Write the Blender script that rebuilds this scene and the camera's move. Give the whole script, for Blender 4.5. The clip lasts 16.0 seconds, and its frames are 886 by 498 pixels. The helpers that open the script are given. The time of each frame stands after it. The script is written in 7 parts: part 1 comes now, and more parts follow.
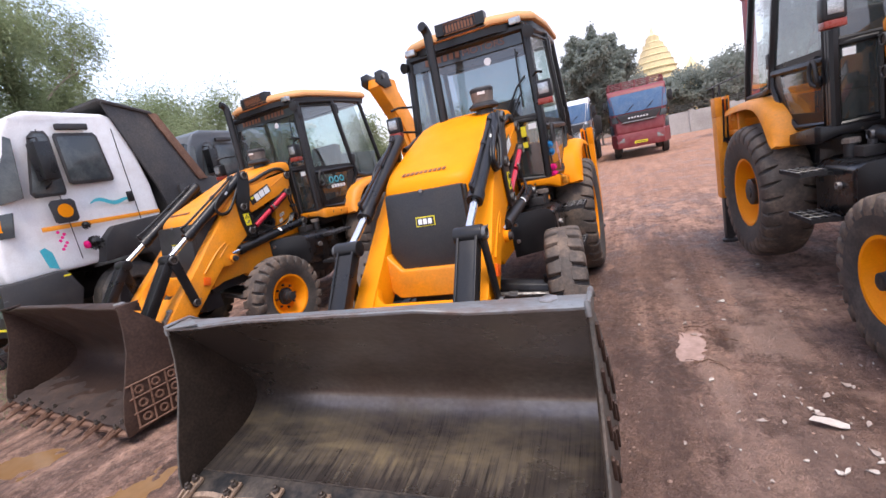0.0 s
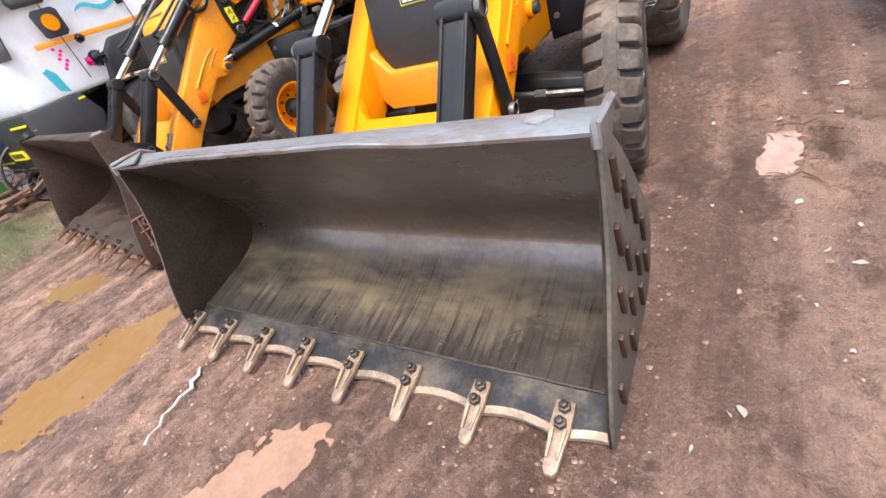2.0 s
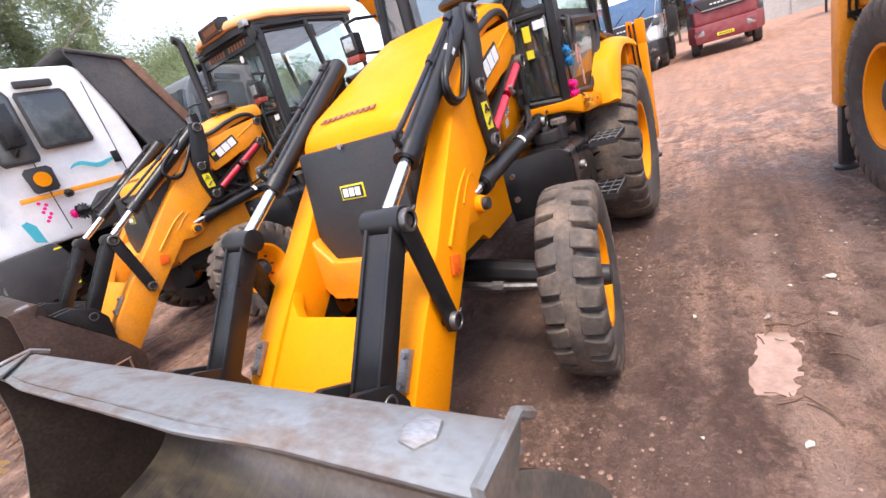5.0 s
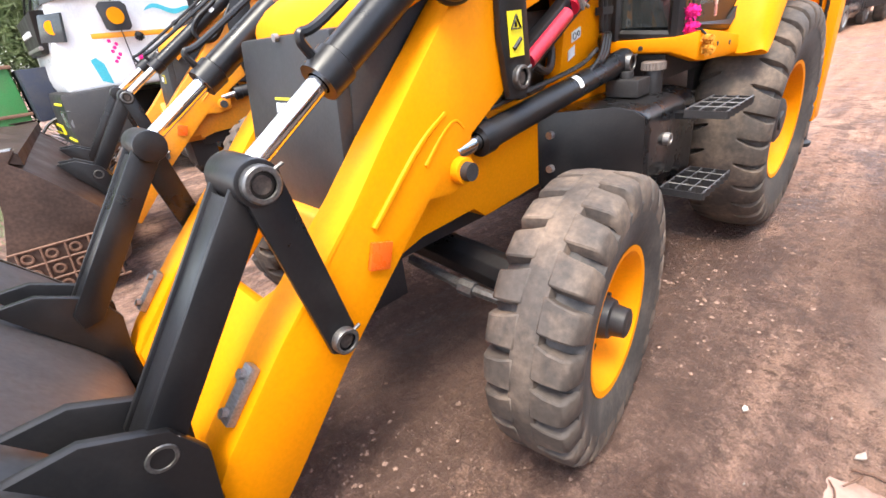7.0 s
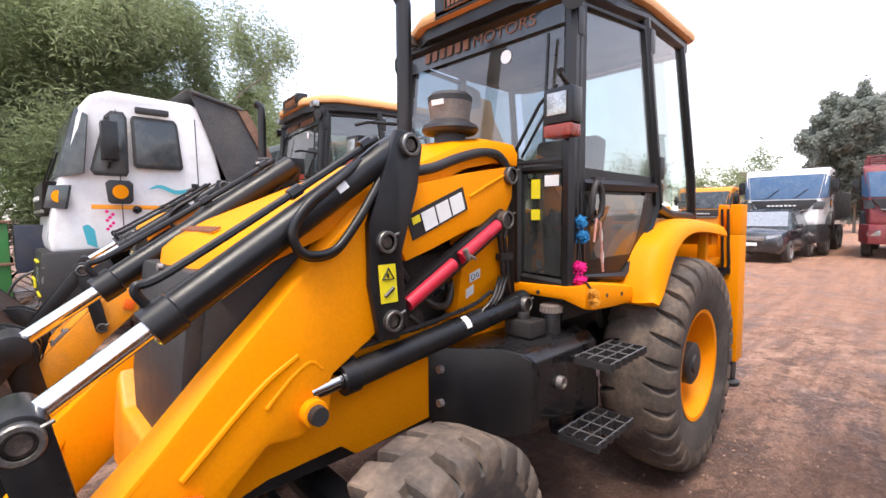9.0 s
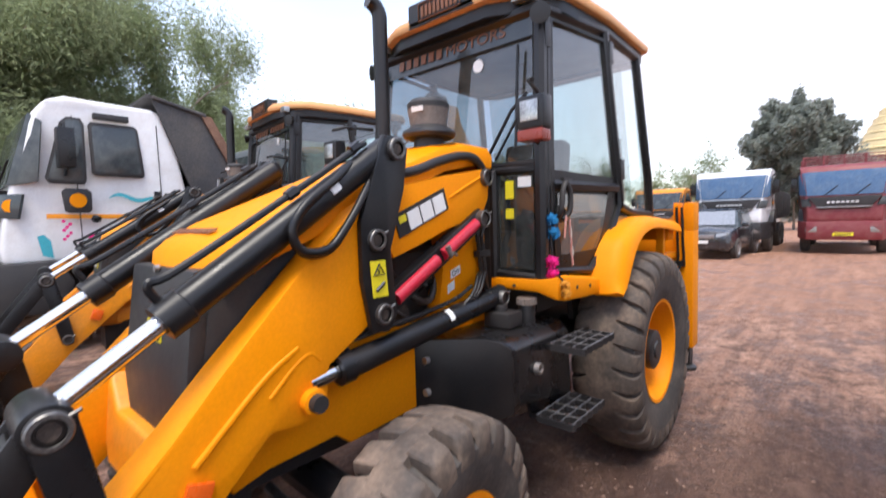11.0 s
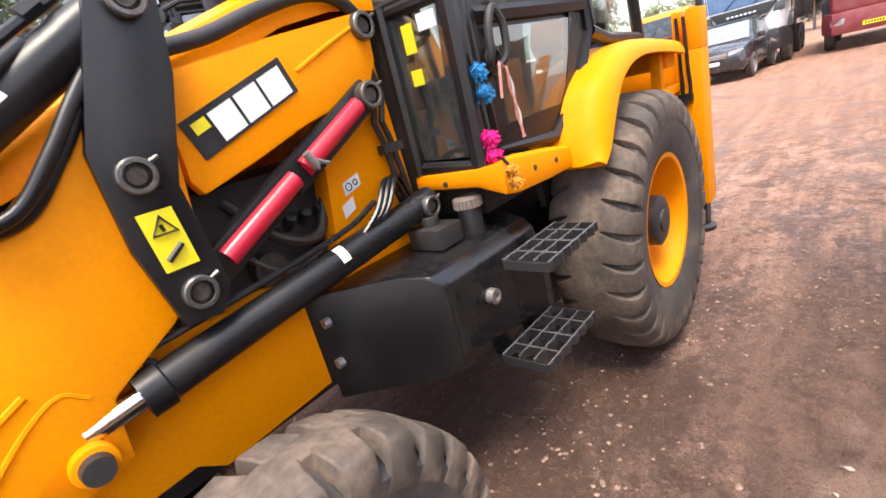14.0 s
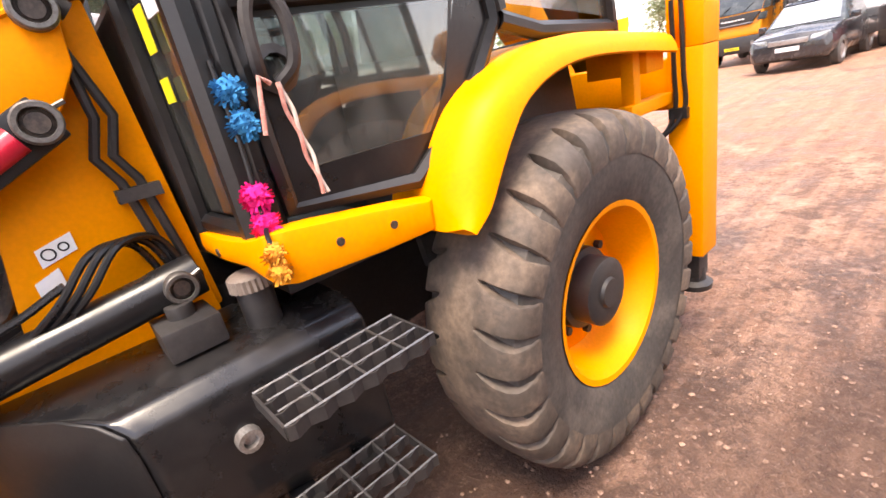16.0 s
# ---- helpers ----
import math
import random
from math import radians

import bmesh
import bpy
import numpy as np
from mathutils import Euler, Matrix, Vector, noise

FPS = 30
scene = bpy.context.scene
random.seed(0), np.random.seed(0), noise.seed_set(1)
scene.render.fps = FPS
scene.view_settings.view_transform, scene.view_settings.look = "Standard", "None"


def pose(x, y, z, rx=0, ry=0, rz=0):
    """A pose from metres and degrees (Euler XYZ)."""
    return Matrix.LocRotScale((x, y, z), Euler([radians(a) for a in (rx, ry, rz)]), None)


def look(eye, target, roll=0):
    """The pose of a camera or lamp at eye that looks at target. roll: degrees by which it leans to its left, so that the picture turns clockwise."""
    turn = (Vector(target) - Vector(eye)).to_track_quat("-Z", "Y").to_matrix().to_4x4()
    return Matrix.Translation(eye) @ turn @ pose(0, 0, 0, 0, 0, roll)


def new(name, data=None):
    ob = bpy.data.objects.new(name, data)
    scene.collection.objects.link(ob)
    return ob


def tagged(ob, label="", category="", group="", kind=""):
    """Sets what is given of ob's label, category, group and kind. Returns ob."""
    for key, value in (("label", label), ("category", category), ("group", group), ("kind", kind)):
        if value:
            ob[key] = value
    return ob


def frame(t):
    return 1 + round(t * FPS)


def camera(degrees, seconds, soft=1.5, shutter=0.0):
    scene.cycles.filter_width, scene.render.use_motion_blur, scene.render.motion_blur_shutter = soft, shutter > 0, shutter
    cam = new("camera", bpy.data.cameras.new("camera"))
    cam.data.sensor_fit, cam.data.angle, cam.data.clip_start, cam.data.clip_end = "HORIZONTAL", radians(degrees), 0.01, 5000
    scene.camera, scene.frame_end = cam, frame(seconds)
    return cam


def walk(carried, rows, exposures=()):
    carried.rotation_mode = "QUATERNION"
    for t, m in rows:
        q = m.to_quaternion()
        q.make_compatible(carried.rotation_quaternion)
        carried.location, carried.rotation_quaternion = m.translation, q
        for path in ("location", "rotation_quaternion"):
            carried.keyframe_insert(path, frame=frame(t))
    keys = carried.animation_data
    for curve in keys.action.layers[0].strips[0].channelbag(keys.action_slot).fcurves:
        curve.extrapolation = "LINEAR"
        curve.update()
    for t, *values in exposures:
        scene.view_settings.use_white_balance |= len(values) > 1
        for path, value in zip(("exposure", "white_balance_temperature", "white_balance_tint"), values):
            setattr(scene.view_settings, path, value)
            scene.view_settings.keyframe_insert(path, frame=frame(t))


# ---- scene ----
cam = camera(88.8, 16.0, 1.5, 0.2)
PATH = [
    (0, (1.332, -1.37, 1.533), (0.532, 0.424, 1.159), -11.5),
    (0.5, (1.32, -1.232, 1.483), (0.467, 0.497, 0.949), -12.4),
    (1, (1.328, -1.049, 1.426), (0.384, 0.541, 0.664), -14.6),
    (1.5, (1.381, -0.877, 1.37), (0.338, 0.541, 0.42), -17.8),
    (2, (1.392, -0.698, 1.354), (0.316, 0.585, 0.261), -20.4),
    (2.5, (1.157, -0.606, 1.24), (0.098, 0.636, 0.085), -20.4),
    (3, (0.931, -0.507, 1.257), (-0.091, 0.724, 0.056), -20.3),
    (3.5, (0.871, -0.535, 1.238), (-0.126, 0.817, 0.154), -17.3),
    (4, (1.013, -0.449, 1.336), (0.053, 1.099, 0.508), -14.6),
    (4.5, (1.254, -0.321, 1.449), (0.238, 1.288, 0.833), -15.7),
    (5, (1.449, -0.158, 1.447), (0.372, 1.411, 0.83), -17.1),
    (5.2, (1.475, -0.077, 1.436), (0.388, 1.464, 0.771), -17.3),
    (7.3, (1.44, 0.765, 1.342), (0.068, 1.924, 0.462), -5.5),
    (7.5, (1.452, 0.805, 1.343), (0.037, 1.977, 0.552), -4.4),
    (8, (1.523, 0.899, 1.392), (0.058, 2.155, 0.867), -1.4),
    (8.5, (1.642, 1.036, 1.488), (0.182, 2.382, 1.25), 0.1),
    (8.7, (1.682, 1.033, 1.528), (0.237, 2.408, 1.379), 0.1),
    (10.8, (1.722, 0.883, 1.474), (0.382, 2.345, 1.211), -1.9),
    (11, (1.723, 0.883, 1.502), (0.407, 2.384, 1.375), -1.6),
    (11.5, (1.726, 0.966, 1.701), (0.652, 2.609, 2.084), -3.6),
    (12, (1.701, 1.088, 1.708), (0.642, 2.758, 2.006), -4.1),
    (12.5, (1.651, 1.339, 1.609), (0.483, 2.962, 1.564), -5.9),
    (13, (1.613, 1.486, 1.562), (0.369, 3.019, 1.244), -8.7),
    (13.5, (1.557, 1.566, 1.547), (0.26, 3.01, 1.065), -12.2),
    (14, (1.56, 1.647, 1.435), (0.218, 3.001, 0.83), -14.2),
    (14.5, (1.677, 1.835, 1.371), (0.347, 3.181, 0.723), -13.4),
    (15, (1.701, 2.051, 1.393), (0.39, 3.408, 0.73), -12.1),
    (15.5, (1.605, 2.393, 1.409), (0.27, 3.73, 0.754), -11.2),
    (16, (1.625, 2.561, 1.427), (0.153, 3.735, 0.753), -11.7),
]
EXPOSURES = [(0, 1.02, 6350, 17), (0.5, 1.1, 6380, 16), (1, 1.27, 6400, 15), (1.5, 1.52, 6500, 10), (2, 1.67, 6510, 10.2), (2.5, 1.82, 6520, 10.5), (3, 1.87, 6540, 10.8), (3.5, 2.1, 6550, 11), (4, 2.14, 6550, 12.3), (4.5, 1.92, 6550, 13.7), (5, 1.58, 6550, 15), (6.2, 1.82, 6620, 14.7), (7.5, 2.17, 6500, 8), (8, 2.1, 6620, 11), (8.5, 1.67, 6750, 14), (9.7, 1.32, 6560, 13.5), (11, 1.09, 6350, 13), (11.5, 0.55, 6380, 12.7), (12, 0.34, 6420, 12.3), (12.5, 0.54, 6450, 12), (13, 1.02, 6580, 12.3), (13.5, 1.4, 6720, 12.7), (14, 1.84, 6850, 13), (14.5, 2.1, 6950, 13.5), (15.5, 2.29, 7350, 17), (16, 2.24, 7500, 18)]
walk(cam, [(t, look(eye, target, roll)) for t, eye, target, roll in PATH], EXPOSURES)

# ---- world, sun ----
SUN_DIR = Vector((0.22, -0.30, 0.93)).normalized()
world = bpy.data.worlds.new("sky")
scene.world = world
world.use_nodes = True
wn, wl = world.node_tree.nodes, world.node_tree.links
sky = wn.new("ShaderNodeTexSky")
sky.sky_type, sky.sun_disc = "NISHITA", False
sky.sun_elevation = math.asin(SUN_DIR.z)
sky.sun_rotation = math.atan2(SUN_DIR.x, SUN_DIR.y)
sky.air_density, sky.dust_density, sky.ozone_density = 1.4, 0.4, 4.0
wc = wn.new("ShaderNodeTexCoord")
wmap = wn.new("ShaderNodeMapping")
wmap.inputs["Scale"].default_value = (1.0, 1.0, 1.8)
wnoise = wn.new("ShaderNodeTexNoise")
wnoise.inputs["Scale"].default_value, wnoise.inputs["Detail"].default_value = 1.1, 2.5
wramp = wn.new("ShaderNodeValToRGB")
wramp.color_ramp.elements[0].position, wramp.color_ramp.elements[1].position = 0.30, 0.66
wramp.color_ramp.elements[0].color = (0.38, 0.38, 0.38, 1)
wmix = wn.new("ShaderNodeMix")
wmix.data_type = "RGBA"
wmix.inputs[7].default_value = (7.1, 7.05, 7.9, 1)
wl.new(wc.outputs["Generated"], wmap.inputs[0])
wl.new(wmap.outputs[0], wnoise.inputs["Vector"])
wl.new(wnoise.outputs[0], wramp.inputs[0])
wl.new(wramp.outputs[0], wmix.inputs[0])
wgain = wn.new("ShaderNodeVectorMath")
wgain.operation = "SCALE"
wgain.inputs[3].default_value = 2.3
wl.new(sky.outputs[0], wgain.inputs[0])
wl.new(wgain.outputs[0], wmix.inputs[6])
wl.new(wmix.outputs[2], wn["Background"].inputs[0])
wn["Background"].inputs[1].default_value = 0.093

sun = new("sun", bpy.data.lights.new("sun", "SUN"))
sun.data.energy, sun.data.angle, sun.data.color = 1.75, radians(24), (1.0, 0.93, 0.80)
sun.rotation_mode = "QUATERNION"
sun.rotation_quaternion = SUN_DIR.to_track_quat("Z", "Y")


# ---- materials ----
def mat(name, col, rough=0.5, metal=0.0, dirt=None, amt=0.4, scale=3.0, fine=70.0, bump=0.15, vary=0.12, coat=0.0, stretch=(1, 1, 1), depth=0.004, lo=0.45, hi=0.7):
    m = bpy.data.materials.new(name)
    m.use_nodes = True
    n, l = m.node_tree.nodes, m.node_tree.links
    b = n["Principled BSDF"]
    b.inputs["Roughness"].default_value, b.inputs["Metallic"].default_value = rough, metal
    if coat:
        b.inputs["Coat Weight"].default_value, b.inputs["Coat Roughness"].default_value = coat, 0.15
    tc = n.new("ShaderNodeTexCoord")
    mp = n.new("ShaderNodeMapping")
    mp.inputs["Scale"].default_value = stretch
    l.new(tc.outputs["Object"], mp.inputs[0])
    a = n.new("ShaderNodeTexNoise")
    a.inputs["Scale"].default_value, a.inputs["Detail"].default_value, a.inputs["Roughness"].default_value = scale, 8, 0.65
    f = n.new("ShaderNodeTexNoise")
    f.inputs["Scale"].default_value, f.inputs["Detail"].default_value = fine, 4
    for t in (a, f):
        l.new(mp.outputs[0], t.inputs["Vector"])
    r = n.new("ShaderNodeMapRange")
    r.inputs[1].default_value, r.inputs[2].default_value, r.inputs[4].default_value = lo, hi, amt
    l.new(a.outputs[0], r.inputs[0])
    mix = n.new("ShaderNodeMix")
    mix.data_type = "RGBA"
    mix.inputs[6].default_value = (*col, 1)
    mix.inputs[7].default_value = (*(dirt or [c * 0.6 for c in col]), 1)
    l.new(r.outputs[0], mix.inputs[0])
    hsv = n.new("ShaderNodeHueSaturation")
    v = n.new("ShaderNodeMapRange")
    v.inputs[1].default_value, v.inputs[2].default_value = 0.3, 0.7
    v.inputs[3].default_value, v.inputs[4].default_value = 1 - vary, 1 + vary
    l.new(f.outputs[0], v.inputs[0])
    l.new(v.outputs[0], hsv.inputs["Value"])
    l.new(mix.outputs[2], hsv.inputs["Color"])
    l.new(hsv.outputs[0], b.inputs["Base Color"])
    rr = n.new("ShaderNodeMapRange")
    rr.inputs[1].default_value, rr.inputs[2].default_value = 0.3, 0.7
    rr.inputs[3].default_value, rr.inputs[4].default_value = max(0.03, rough - 0.1), min(1, rough + 0.18)
    l.new(a.outputs[0], rr.inputs[0])
    l.new(rr.outputs[0], b.inputs["Roughness"])
    if bump:
        bp = n.new("ShaderNodeBump")
        bp.inputs["Strength"].default_value, bp.inputs["Distance"].default_value = bump, depth
        l.new(f.outputs[0], bp.inputs["Height"])
        l.new(bp.outputs[0], b.inputs["Normal"])
    return m


def glass(name, tint, gloss=0.02, ior=1.5, dust=0.06):
    m = bpy.data.materials.new(name)
    m.use_nodes = True
    n, l = m.node_tree.nodes, m.node_tree.links
    n.remove(n["Principled BSDF"])
    t, g, mx, fr = n.new("ShaderNodeBsdfTransparent"), n.new("ShaderNodeBsdfGlossy"), n.new("ShaderNodeMixShader"), n.new("ShaderNodeLayerWeight")
    t.inputs[0].default_value = (*tint, 1)
    g.inputs["Roughness"].default_value = gloss
    fr.inputs[0].default_value = 0.5
    pw, ma = n.new("ShaderNodeMath"), n.new("ShaderNodeMath")
    pw.operation, ma.operation = "POWER", "MULTIPLY_ADD"
    pw.inputs[1].default_value = 4.0
    ma.inputs[1].default_value, ma.inputs[2].default_value = 0.8, ((ior - 1) / (ior + 1)) ** 2 * 1.6
    l.new(fr.outputs[1], pw.inputs[0])
    l.new(pw.outputs[0], ma.inputs[0])
    # grey diffuse film: grime, and reflected light put in as colour
    d, md, ns, rg = n.new("ShaderNodeBsdfDiffuse"), n.new("ShaderNodeMixShader"), n.new("ShaderNodeTexNoise"), n.new("ShaderNodeMapRange")
    d.inputs[0].default_value = (0.42, 0.44, 0.41, 1)
    ns.inputs["Scale"].default_value, ns.inputs["Detail"].default_value = 5.0, 6
    rg.inputs[1].default_value, rg.inputs[2].default_value = 0.3, 0.7
    rg.inputs[3].default_value, rg.inputs[4].default_value = dust * 0.4, dust * 1.6
    l.new(ns.outputs[0], rg.inputs[0])
    l.new(rg.outputs[0], md.inputs[0])
    l.new(t.outputs[0], md.inputs[1])
    l.new(d.outputs[0], md.inputs[2])
    l.new(ma.outputs[0], mx.inputs[0])
    l.new(md.outputs[0], mx.inputs[1])
    l.new(g.outputs[0], mx.inputs[2])
    l.new(mx.outputs[0], n["Material Output"].inputs[0])
    return m


YELLOW = mat("yellow_paint", (0.88, 0.280, 0.0005), 0.48, 0, (0.66, 0.215, 0.008), 0.30, 2.5, 90, 0.05, 0.05)
YELLOW.node_tree.nodes["Principled BSDF"].inputs["Specular IOR Level"].default_value = 0.13
YELLOW_OLD = mat("weathered_yellow_paint", (0.80, 0.27, 0.006), 0.45, 0, (0.42, 0.19, 0.05), 0.45, 4, 60, 0.08, 0.08)
ROOF = mat("faded_orange_plastic", (0.68, 0.33, 0.115), 0.5, 0, (0.55, 0.30, 0.14), 0.6, 3, 60, 0.05, 0.06)
GREYROOF = mat("dusty_grey_roof_plastic", (0.36, 0.335, 0.33), 0.55, 0, (0.22, 0.19, 0.175), 0.6, 3, 60, 0.05, 0.06)
BLACK = mat("black_satin_paint", (0.009, 0.009, 0.010), 0.33, 0, (0.032, 0.026, 0.023), 0.35, 4, 80, 0.05, 0.2)
PLASTIC = mat("dark_grey_plastic", (0.021, 0.020, 0.021), 0.48, 0, (0.06, 0.05, 0.043), 0.4, 5, 90, 0.1, 0.2)
for dark_mat, level in ((BLACK, 0.42), (PLASTIC, 0.5)):
    dark_mat.node_tree.nodes["Principled BSDF"].inputs["Specular IOR Level"].default_value = level
RUBBER = mat("dusty_tyre_rubber", (0.070, 0.055, 0.045), 0.74, 0, (0.205, 0.148, 0.108), 0.95, 6, 50, 0.35, 0.2)
SIDEWALL = mat("tyre_sidewall_rubber", (0.045, 0.041, 0.038), 0.7, 0, (0.125, 0.103, 0.087), 0.8, 7, 60, 0.25, 0.2)
CHROME = mat("chrome_rod", (0.75, 0.75, 0.76), 0.12, 1, (0.5, 0.5, 0.5), 0.3, 20, 200, 0.02, 0.05)
LIP = mat("scuffed_lip_steel", (0.235, 0.243, 0.243), 0.44, 0.45, (0.165, 0.115, 0.09), 0.85, 4.5, 45, 0.10, 0.10, stretch=(0.8, 1.3, 1.3), lo=0.47, hi=0.62)
TANKBLACK = mat("glossy_black_tank_paint", (0.008, 0.008, 0.009), 0.24, 0, (0.03, 0.026, 0.024), 0.35, 5, 40, 0.06, 0.2)
STEEL = mat("worn_bare_steel", (0.36, 0.35, 0.34), 0.42, 0.75, (0.17, 0.12, 0.09), 0.7, 7, 90, 0.15, 0.2, stretch=(0.6, 2, 2))
PLATE = mat("dark_brown_side_plate_steel", (0.026, 0.019, 0.015), 0.66, 0.0, (0.062, 0.043, 0.031), 0.6, 3, 60, 0.2, 0.25)
PLATE.node_tree.nodes["Principled BSDF"].inputs["Specular IOR Level"].default_value = 0.12
DUSTSTEEL = mat("dusty_grey_green_steel", (0.088, 0.080, 0.068), 0.6, 0.2, (0.19, 0.13, 0.095), 0.7, 6, 60, 0.2, 0.25)
BACK = mat("dark_grey_bucket_paint", (0.055, 0.058, 0.064), 0.42, 0, (0.07, 0.058, 0.05), 0.5, 3, 50, 0.1, 0.2)
PIN = mat("greasy_pin_steel", (0.17, 0.165, 0.16), 0.4, 0.8, (0.08, 0.065, 0.055), 0.7, 20, 120, 0.2, 0.2)
INDIC = mat("dark_red_indicator_lens", (0.26, 0.035, 0.02), 0.25, 0, (0.2, 0.05, 0.03), 0.4, 30, 300, 0.2, 0.15)
OLDSHELL = mat("dull_brown_scoured_steel", (0.058, 0.036, 0.028), 0.45, 0.5, (0.10, 0.058, 0.042), 0.8, 3, 50, 0.25, 0.25)
EDGE = mat("worn_dark_edge_steel", (0.036, 0.036, 0.038), 0.36, 0.5, (0.19, 0.15, 0.115), 0.9, 3.6, 70, 0.15, 0.2)
TOOTH = mat("tan_worn_tooth_steel", (0.36, 0.255, 0.18), 0.5, 0.35, (0.14, 0.105, 0.085), 0.8, 14, 90, 0.2, 0.2)
BOLT = mat("dark_oily_bolt_steel", (0.06, 0.05, 0.045), 0.45, 0.5, (0.16, 0.12, 0.09), 0.6, 30, 120, 0.2, 0.2)
RUST = mat("rusty_brown_steel", (0.16, 0.085, 0.055), 0.7, 0.2, (0.26, 0.15, 0.10), 0.8, 8, 60, 0.4, 0.25)
RED = mat("red_strut_paint", (0.50, 0.012, 0.035), 0.35, 0, (0.3, 0.02, 0.03), 0.4, 8, 80, 0.05, 0.1, coat=0.3)
WHITE = mat("white_truck_paint", (0.78, 0.79, 0.80), 0.3, 0, (0.55, 0.50, 0.46), 0.45, 2.5, 60, 0.03, 0.04, coat=0.3)
REDTRUCK = mat("dull_red_truck_paint", (0.19, 0.025, 0.03), 0.45, 0, (0.28, 0.12, 0.10), 0.5, 3, 60, 0.05, 0.1)
GREYBLUE = mat("grey_blue_truck_paint", (0.10, 0.115, 0.13), 0.45, 0, (0.2, 0.19, 0.18), 0.5, 3, 60, 0.05, 0.1)
TIPPER = mat("dark_grey_tipper_steel", (0.045, 0.045, 0.048), 0.6, 0.2, (0.12, 0.105, 0.09), 0.6, 2, 50, 0.2, 0.2)
SUVBLACK = mat("dark_car_paint", (0.02, 0.021, 0.025), 0.2, 0, (0.09, 0.08, 0.07), 0.4, 3, 60, 0.02, 0.1, coat=0.6)
# base raised to grey: reflected surroundings are put into the glass colour
DARKGLASS = mat("dark_vehicle_glass", (0.045, 0.055, 0.06), 0.06, 0, (0.11, 0.12, 0.12), 0.8, 4, 60, 0.0, 0.1)
BLUEGLASS = mat("blue_vehicle_windscreen", (0.06, 0.12, 0.22), 0.08, 0, (0.12, 0.17, 0.24), 0.6, 3, 30, 0.0, 0.2)
CABGLASS = glass("cab_glass", (0.66, 0.75, 0.73), 0.02, 1.9, 0.08)
TINTGLASS = glass("tinted_windscreen_glass", (0.26, 0.315, 0.37), 0.02, 1.7, 0.09)
SMOKE = glass("smoked_lower_glass", (0.27, 0.315, 0.30), 0.03, 1.9, 0.10)
LAMP = mat("lamp_glass", (0.42, 0.43, 0.43), 0.12, 0.6, (0.16, 0.16, 0.17), 0.9, 22, 120, 0.2, 0.3)
STRIPE = mat("orange_yellow_stripe", (0.85, 0.30, 0.01), 0.4, 0, (0.6, 0.25, 0.04), 0.3, 10, 80, 0, 0.05)
ROPE = mat("dusty_salmon_cord", (0.50, 0.20, 0.16), 0.9, 0, (0.55, 0.42, 0.36), 0.7, 60, 200, 0.3, 0.2)
ORANGE = mat("orange_reflector", (0.80, 0.12, 0.01), 0.25, 0, (0.6, 0.1, 0.02), 0.4, 30, 300, 0.2, 0.15)
DECALW = mat("white_decal", (0.80, 0.80, 0.78), 0.4, 0, (0.6, 0.58, 0.55), 0.3, 10, 80, 0, 0.04)
DECALY = mat("yellow_decal", (0.82, 0.68, 0.02), 0.4, 0, (0.6, 0.5, 0.05), 0.3, 10, 80, 0, 0.04)
DECALB = mat("black_decal", (0.012, 0.012, 0.013), 0.4, 0, (0.05, 0.04, 0.035), 0.3, 10, 80, 0, 0.1)
TEAL = mat("teal_decal", (0.05, 0.38, 0.46), 0.4, 0, (0.1, 0.3, 0.35), 0.3, 10, 80, 0, 0.1)
BROWNINK = mat("brown_lettering", (0.20, 0.075, 0.03), 0.5, 0, (0.2, 0.1, 0.06), 0.4, 20, 80, 0, 0.1)
PINK = mat("magenta_yarn", (0.78, 0.01, 0.22), 0.9, 0, (0.5, 0.01, 0.15), 0.6, 40, 150, 0.5, 0.25)
BLUE = mat("blue_yarn", (0.015, 0.20, 0.42), 0.9, 0, (0.01, 0.1, 0.25), 0.6, 40, 150, 0.5, 0.25)
AMBER = mat("amber_yarn", (0.65, 0.27, 0.02), 0.9, 0, (0.4, 0.16, 0.02), 0.6, 40, 150, 0.5, 0.25)
SEAT = mat("seat_fabric", (0.05, 0.05, 0.052), 0.85, 0, (0.1, 0.09, 0.08), 0.5, 8, 120, 0.3, 0.15)
TIN = mat("filter_bowl_plastic", (0.14, 0.115, 0.10), 0.4, 0, (0.28, 0.22, 0.18), 0.7, 6, 80, 0.1, 0.15)
LEAF = mat("dusty_green_leaf", (0.275, 0.325, 0.175), 0.7, 0, (0.38, 0.415, 0.25), 0.8, 0.8, 6, 0, 0.35)
# far trees' dark green, greyed and lightened to hold the distance haze
LEAFHAZY = mat("haze_paled_leaf", (0.30, 0.33, 0.285), 0.8, 0, (0.37, 0.395, 0.345), 0.7, 0.6, 5, 0, 0.3)


def let_light_through(m, share):
    """Thin leaves: part of the light goes through."""
    n, l = m.node_tree.nodes, m.node_tree.links
    b, out = n["Principled BSDF"], n["Material Output"]
    t, x = n.new("ShaderNodeBsdfTranslucent"), n.new("ShaderNodeMixShader")
    l.new(b.inputs["Base Color"].links[0].from_socket, t.inputs[0])
    x.inputs[0].default_value = share
    l.new(b.outputs[0], x.inputs[1])
    l.new(t.outputs[0], x.inputs[2])
    l.new(x.outputs[0], out.inputs[0])


